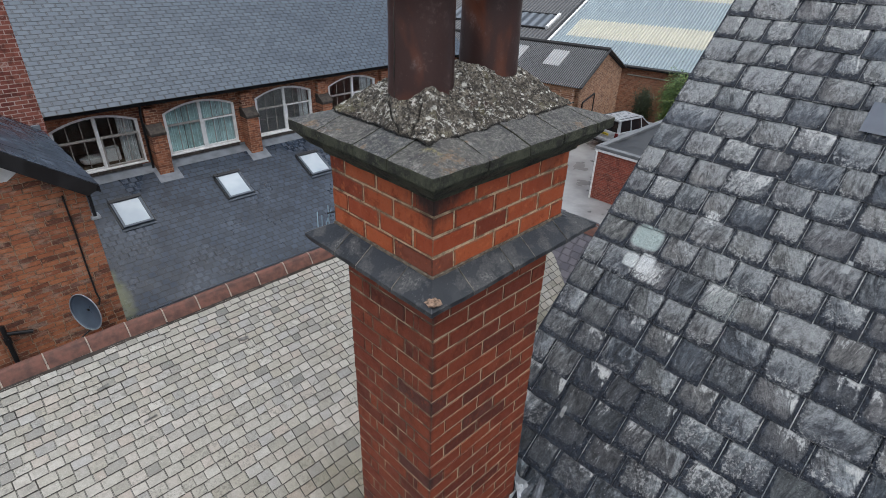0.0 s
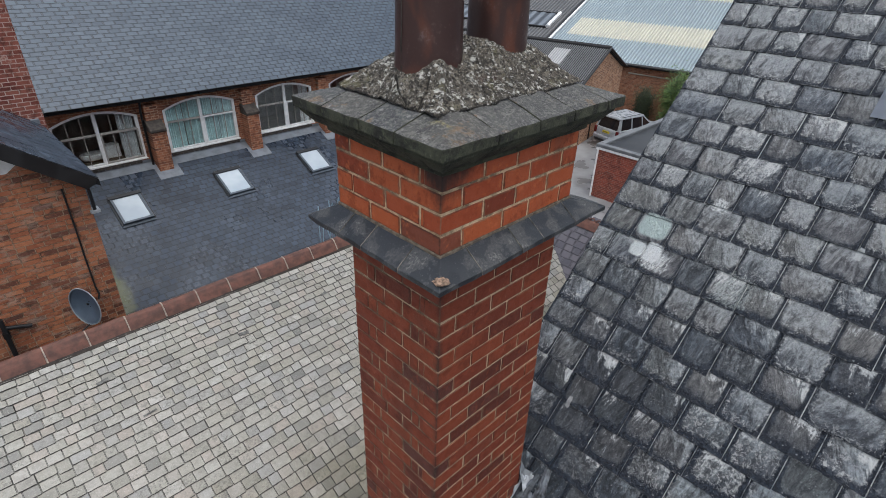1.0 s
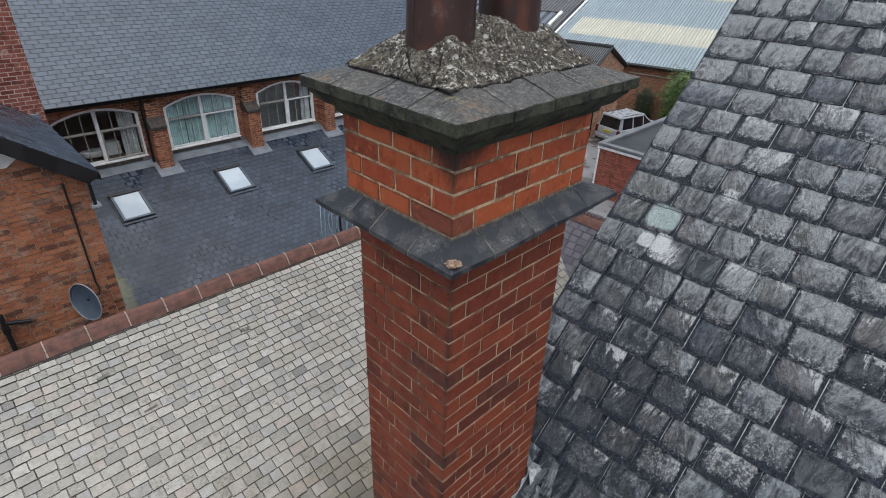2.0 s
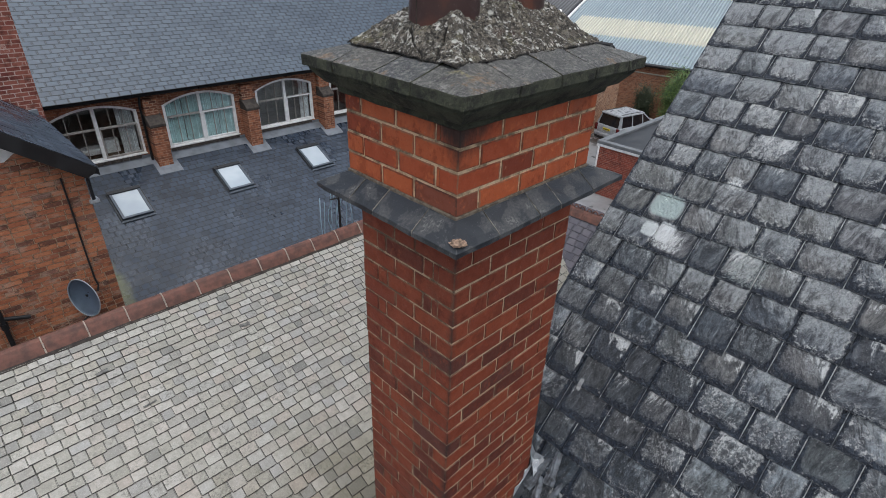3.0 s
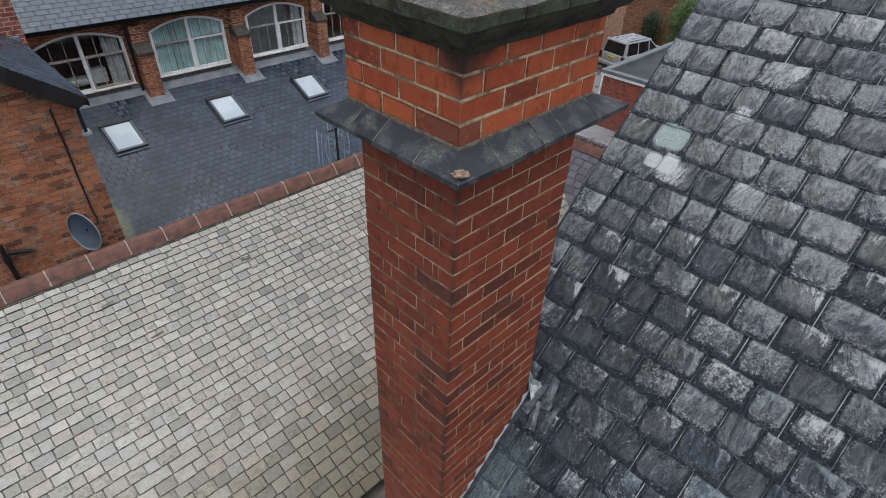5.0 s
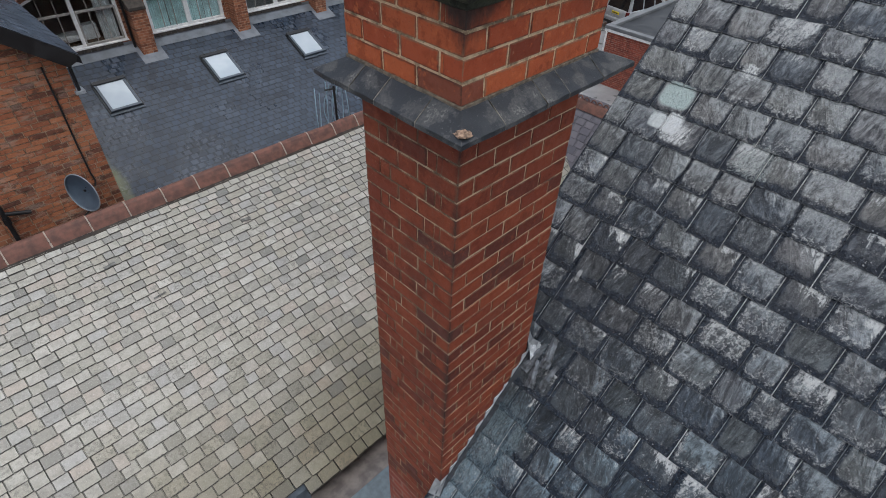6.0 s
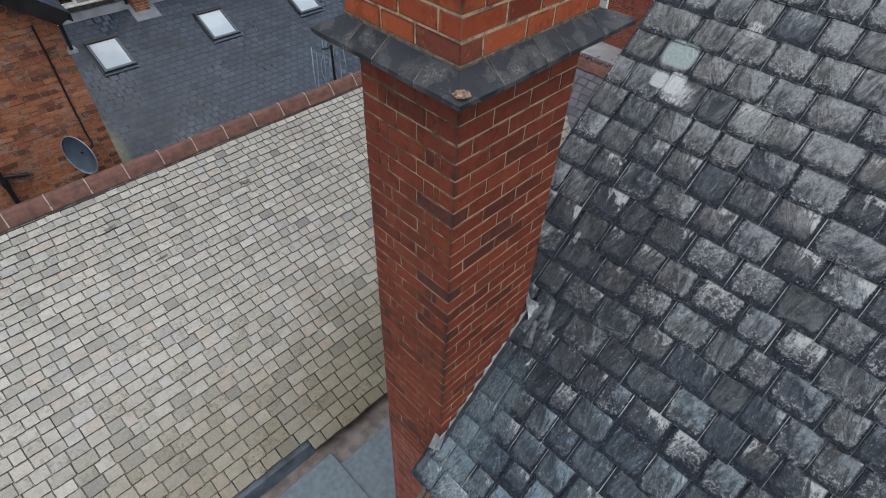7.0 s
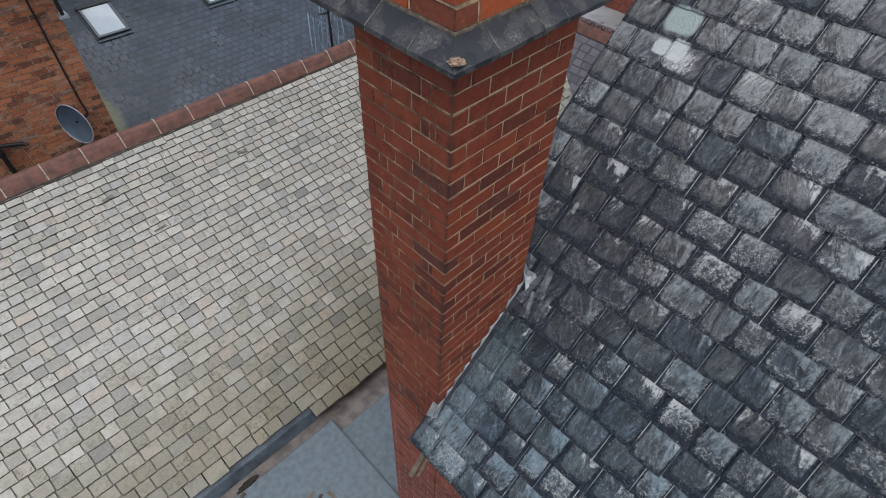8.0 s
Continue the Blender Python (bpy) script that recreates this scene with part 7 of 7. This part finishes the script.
def car():
    """Compact off-roader: nose to +x."""
    ob = thing("parked_car", "silver off-road car parked in the wet yard", "car", (31.0, 14.1, G + 0.03))
    silver = plain("silver_paint", (0.30, 0.32, 0.34), 0.3, 0.0, 0.05, 4.0, 0.0)
    clad = plain("dark_bumper_plastic", (0.03, 0.031, 0.033), 0.55)
    hw = 0.93
    bm = bmesh.new()
    side = [(-2.10, 0.34), (-2.24, 0.56), (-2.20, 1.02), (-2.14, 1.10), (0.98, 1.12), (1.95, 1.00), (2.22, 0.84), (2.26, 0.50), (2.12, 0.34)]
    prism(bm, [(x, -hw, z) for x, z in side], (0, 2 * hw, 0))
    bmesh.ops.bevel(bm, geom=bm.edges[:], offset=0.06, segments=3, affect="EDGES", profile=0.5)
    part("body", bm, silver, ob)
    part("underbody", boxed(-2.0, -0.86, 0.20, 2.0, 0.86, 0.40, 0.04), clad, ob)
    # glasshouse, roof and pillars
    lower = [Vector(q) for q in ((-2.12, -0.86, 1.08), (1.00, -0.86, 1.08), (1.00, 0.86, 1.08), (-2.12, 0.86, 1.08))]
    upper = [Vector(q) for q in ((-1.96, -0.71, 1.68), (0.14, -0.71, 1.68), (0.14, 0.71, 1.68), (-1.96, 0.71, 1.68))]
    for i, kind in enumerate(("side_window", "windscreen", "side_window", "rear_window")):
        bm = bmesh.new()
        k = (i + 1) % 4
        inward = -((lower[k] - lower[i]).cross(upper[i] - lower[i])).normalized() * 0.02
        prism(bm, [tuple(v) for v in (lower[i], lower[k], upper[k], upper[i])], inward)
        part(kind, bm, M_car_glass, ob, "dark tinted glass")
    bm = boxed(-2.08, -0.75, 1.655, 0.18, 0.75, 1.775, 0.055)
    for v in bm.verts:
        v.co.z += 0.035 * (1 - (v.co.y / 0.74) ** 2) - 0.02 * max(0.0, v.co.x + 0.6)
    part("roof_panel", bm, silver, ob)
    for s in (-1, 1):
        for b0, b1, t0, t1 in ((-2.14, -1.93, -1.98, -1.80), (-1.02, -0.93, -1.00, -0.91), (-0.06, 0.03, -0.08, 0.00), (0.90, 1.02, 0.05, 0.16)):
            bm = bmesh.new()
            prism(bm, [(b0, s * 0.862, 1.08), (b1, s * 0.862, 1.08), (t1, s * 0.712, 1.68), (t0, s * 0.712, 1.68)], (0, s * 0.012, 0))
            part("pillar", bm, silver, ob)
        bm = bmesh.new()
        prism(bm, [(-2.122, s * 0.87, 1.08), (-2.122, s * 0.76, 1.08), (-1.962, s * 0.65, 1.68), (-1.962, s * 0.72, 1.68)], (-0.012, 0, 0))
        part("rear_pillar", bm, silver, ob)
        bm = bmesh.new()
        rod(bm, (-1.85, s * 0.64, 1.79), (-0.15, s * 0.64, 1.79), 0.018, 6)
        part("roof_rail", bm, clad, ob)
        part("mirror", boxed(0.62, s * 0.98 - 0.09, 1.10, 0.76, s * 0.98 + 0.09, 1.26, 0.03), silver, ob)
        part("tail_light", boxed(-2.245, s * 0.82 - 0.09, 0.72, -2.10, s * 0.82 + 0.115, 1.08, 0.02), plain("red_lamp", (0.10, 0.010, 0.012), 0.2), ob)
        part("headlight", boxed(2.1, s * 0.72 - 0.16, 0.74, 2.25, s * 0.72 + 0.16, 0.90, 0.03), plain("clear_lamp", (0.6, 0.62, 0.64), 0.15), ob)
        for x in (-1.38, 1.35):
            bm = bmesh.new()
            rod(bm, (x, s * 0.90, 0.40), (x, s * 0.938, 0.40), 0.43, 24)
            part("wheel_arch", bm, clad, ob, "dark wheel arch")
        for x in (-0.55, 0.40):
            part("door_handle", boxed(x, s * 0.925 - 0.02, 0.94, x + 0.2, s * 0.925 + 0.02, 0.975, 0.008), clad, ob)
    part("rear_bumper", boxed(-2.32, -0.90, 0.44, -2.12, 0.90, 0.66, 0.05), silver, ob)
    part("rear_valance", boxed(-2.29, -0.84, 0.30, -2.10, 0.84, 0.46, 0.04), clad, ob)
    part("number_plate", boxed(-2.262, -0.26, 0.84, -2.222, 0.26, 0.96, 0.005), plain("yellow_plate", (0.62, 0.50, 0.03), 0.4), ob)
    for i in range(6):
        part("plate_bar", boxed(-2.267, -0.21 + i * 0.073, 0.87, -2.260, -0.165 + i * 0.073, 0.93), M_black, ob)
    for x in (-1.38, 1.35):
        for y in (-0.85, 0.85):
            tyre_and_rim(ob, x, y)
    return ob


the_car = car()
the_car.matrix_basis = pose(31.35, 14.43, G + 0.03, 0, 0, -11) @ Matrix.Diagonal((1.03, 1.03, 1.10, 1))


# ---------------------------------------------------------------- ivy and shrubs against the warehouse wall
def shrub(name, label, cx, cy, radius, height, count, seed, parent_kind="shrub", tone=1.0):
    ob = thing(name, label, parent_kind, (cx, cy, G))
    r = random.Random(seed)
    bm = bmesh.new()
    tips = []
    spread = min(0.33, 0.14 + radius * 0.3)
    for i in range(14):
        a = r.uniform(0, 2 * math.pi)
        d = r.uniform(0.2, 0.85) * radius
        p0 = Vector((r.uniform(-0.15, 0.15), r.uniform(-0.15, 0.15), 0))
        p1 = Vector((math.cos(a) * d * 0.5, math.sin(a) * d * 0.5, height * r.uniform(0.35, 0.55)))
        p2 = Vector((math.cos(a) * d, math.sin(a) * d, height * r.uniform(0.6, 1.0)))
        rod(bm, p0, p1, 0.06, 6, 0.035)
        rod(bm, p1, p2, 0.035, 6, 0.008)
        tips += [p1, p2, (p1 + p2) / 2, p1.lerp(p2, 0.75), p1 * 0.6, Vector((p1.x, p1.y, p1.z * 0.25))]
    part("branches", bm, plain("bark", (0.06, 0.045, 0.03), 0.9), ob)
    vs, fs = [], []
    for i in range(count):
        c = r.choice(tips) + Vector((r.gauss(0, spread), r.gauss(0, spread), r.gauss(0, 0.33)))
        if c.z < 0.05:
            c.z = r.uniform(0.05, 0.5)
        d = Vector((r.uniform(-1, 1), r.uniform(-1, 1), r.uniform(-0.6, 0.9))).normalized()
        e = d.orthogonal().normalized()
        s = r.uniform(0.03, 0.085)
        k = len(vs)
        vs += [c - d * s, c + e * s * 0.45, c + d * s, c - e * s * 0.45]
        fs.append((k, k + 1, k + 2, k + 3))
    k = Mat(name + "_leaf", 0.55)
    rr = k.geo.outputs["Random Per Island"]
    leaf = k.out(k.mix(1.0, k.colours(rr, (0.0, (0.018, 0.038, 0.010)), (0.5, (0.045, 0.092, 0.020)), (0.85, (0.10, 0.17, 0.035)), (1.0, (0.17, 0.22, 0.055))), (tone, tone, tone), "MULTIPLY"))
    tagged(part("leaves", mesh_of("leaves", vs, fs), leaf, ob), kind="stuff")
    return ob


shrub("leafy_shrub", "bright green leafy shrub against the brick wall", 36.2, 14.05, 0.6, 3.7, 12000, 5, tone=1.2)
shrub("leafy_shrub", "green leafy shrub against the brick wall", 36.7, 11.5, 1.3, 3.1, 11000, 6)
shrub("ivy_bush", "dark green ivy bush by the shed corner", 36.1, 16.15, 0.40, 2.2, 7000, 7, tone=0.28)

# ---------------------------------------------------------------- pole and blue cables behind the ridge
pole = thing("ridge_pole", "thin dark metal pole with short arm behind ridge tiles", "pole", (3.75, 6.5, -4.3))
bm = bmesh.new()
rod(bm, (0, 0, -0.1), (0, 0, 1.02), 0.022, 10)
part("shaft", bm, M_black, pole)
bm = bmesh.new()
rod(bm, (0, 0, 0.97), (-0.2, -0.02, 1.0), 0.016, 8)
part("arm", bm, M_black, pole)
M_blue_cord = plain("blue_cord", (0.26, 0.37, 0.45), 0.6)
rng = random.Random(12)
for i in range(9):
    cu = bpy.data.curves.new("cord", "CURVE")
    cu.dimensions, cu.bevel_depth = "3D", 0.010
    sp = cu.splines.new("BEZIER")
    sp.bezier_points.add(2)
    x0 = 3.42 + 0.08 * i
    zs = (-3.15 - rng.uniform(0, 0.3), -3.75, -4.15)
    for bp, z in zip(sp.bezier_points, zs):
        bp.co = (x0 + rng.uniform(-0.06, 0.06), 6.62 + rng.uniform(-0.06, 0.06), z)
        bp.handle_left_type = bp.handle_right_type = "AUTO"
    tagged(part("cord", cu, M_blue_cord), "thin blue cord hanging behind the roof ridge", "cord", "blue cords by the pole")

# slipped and broken pieces lying on the stone slates
M_fragment = plain("grey_slate_piece", (0.105, 0.105, 0.098), 0.6, 0.0, 0.6, 22.0, 0.5)
for i, (x, y, L_, W_, a_) in enumerate(((-0.65, 5.672, 0.15, 0.045, 6), (-0.33, 5.086, 0.17, 0.022, 4), (1.255, 5.503, 0.15, 0.05, -8), (2.74, 5.559, 0.12, 0.04, 10))):
    bm = boxed(-L_ / 2, -W_ / 2, 0.0, L_ / 2, W_ / 2, 0.014, 0.003)
    bmesh.ops.subdivide_edges(bm, edges=[e for e in bm.edges if e.calc_length() > 0.05], cuts=3)
    for v in bm.verts:
        v.co += noise.noise_vector(v.co * 25 + Vector((i * 3, 0, 0))) * 0.008
    m_ = Matrix.Translation((x, y, low_z(y) + 0.040)) @ Matrix.Rotation(LA, 4, "X") @ Matrix.Rotation(radians(a_), 4, "Z")
    tagged(part("slate_fragment", bm, M_fragment, m=m_), "dark broken piece of slate lying on pale stone slates", "fragment", "broken pieces on the stone roof")

# broken slate scraps lying on the flat roof
for i, (x, y, L_, a) in enumerate(((-1.40, 2.03, 0.12, 20), (-0.78, 1.44, 0.16, 15), (-0.57, 1.27, 0.13, 100), (-0.70, 1.33, 0.12, 40))):
    bm = boxed(-L_ / 2, -0.022, 0.0, L_ / 2, 0.022, 0.014, 0.003)
    for v in bm.verts:
        v.co.y += 0.008 * math.sin(v.co.x * 40 + i)
    tagged(part("slate_scrap", bm, (M_sooty, M_wood, M_wood, M_sooty)[i], m=pose(x, y, -6.519, 0, 0, a)), "narrow mossy scrap of slate on the flat roof", "scrap", "scraps on the flat roof")
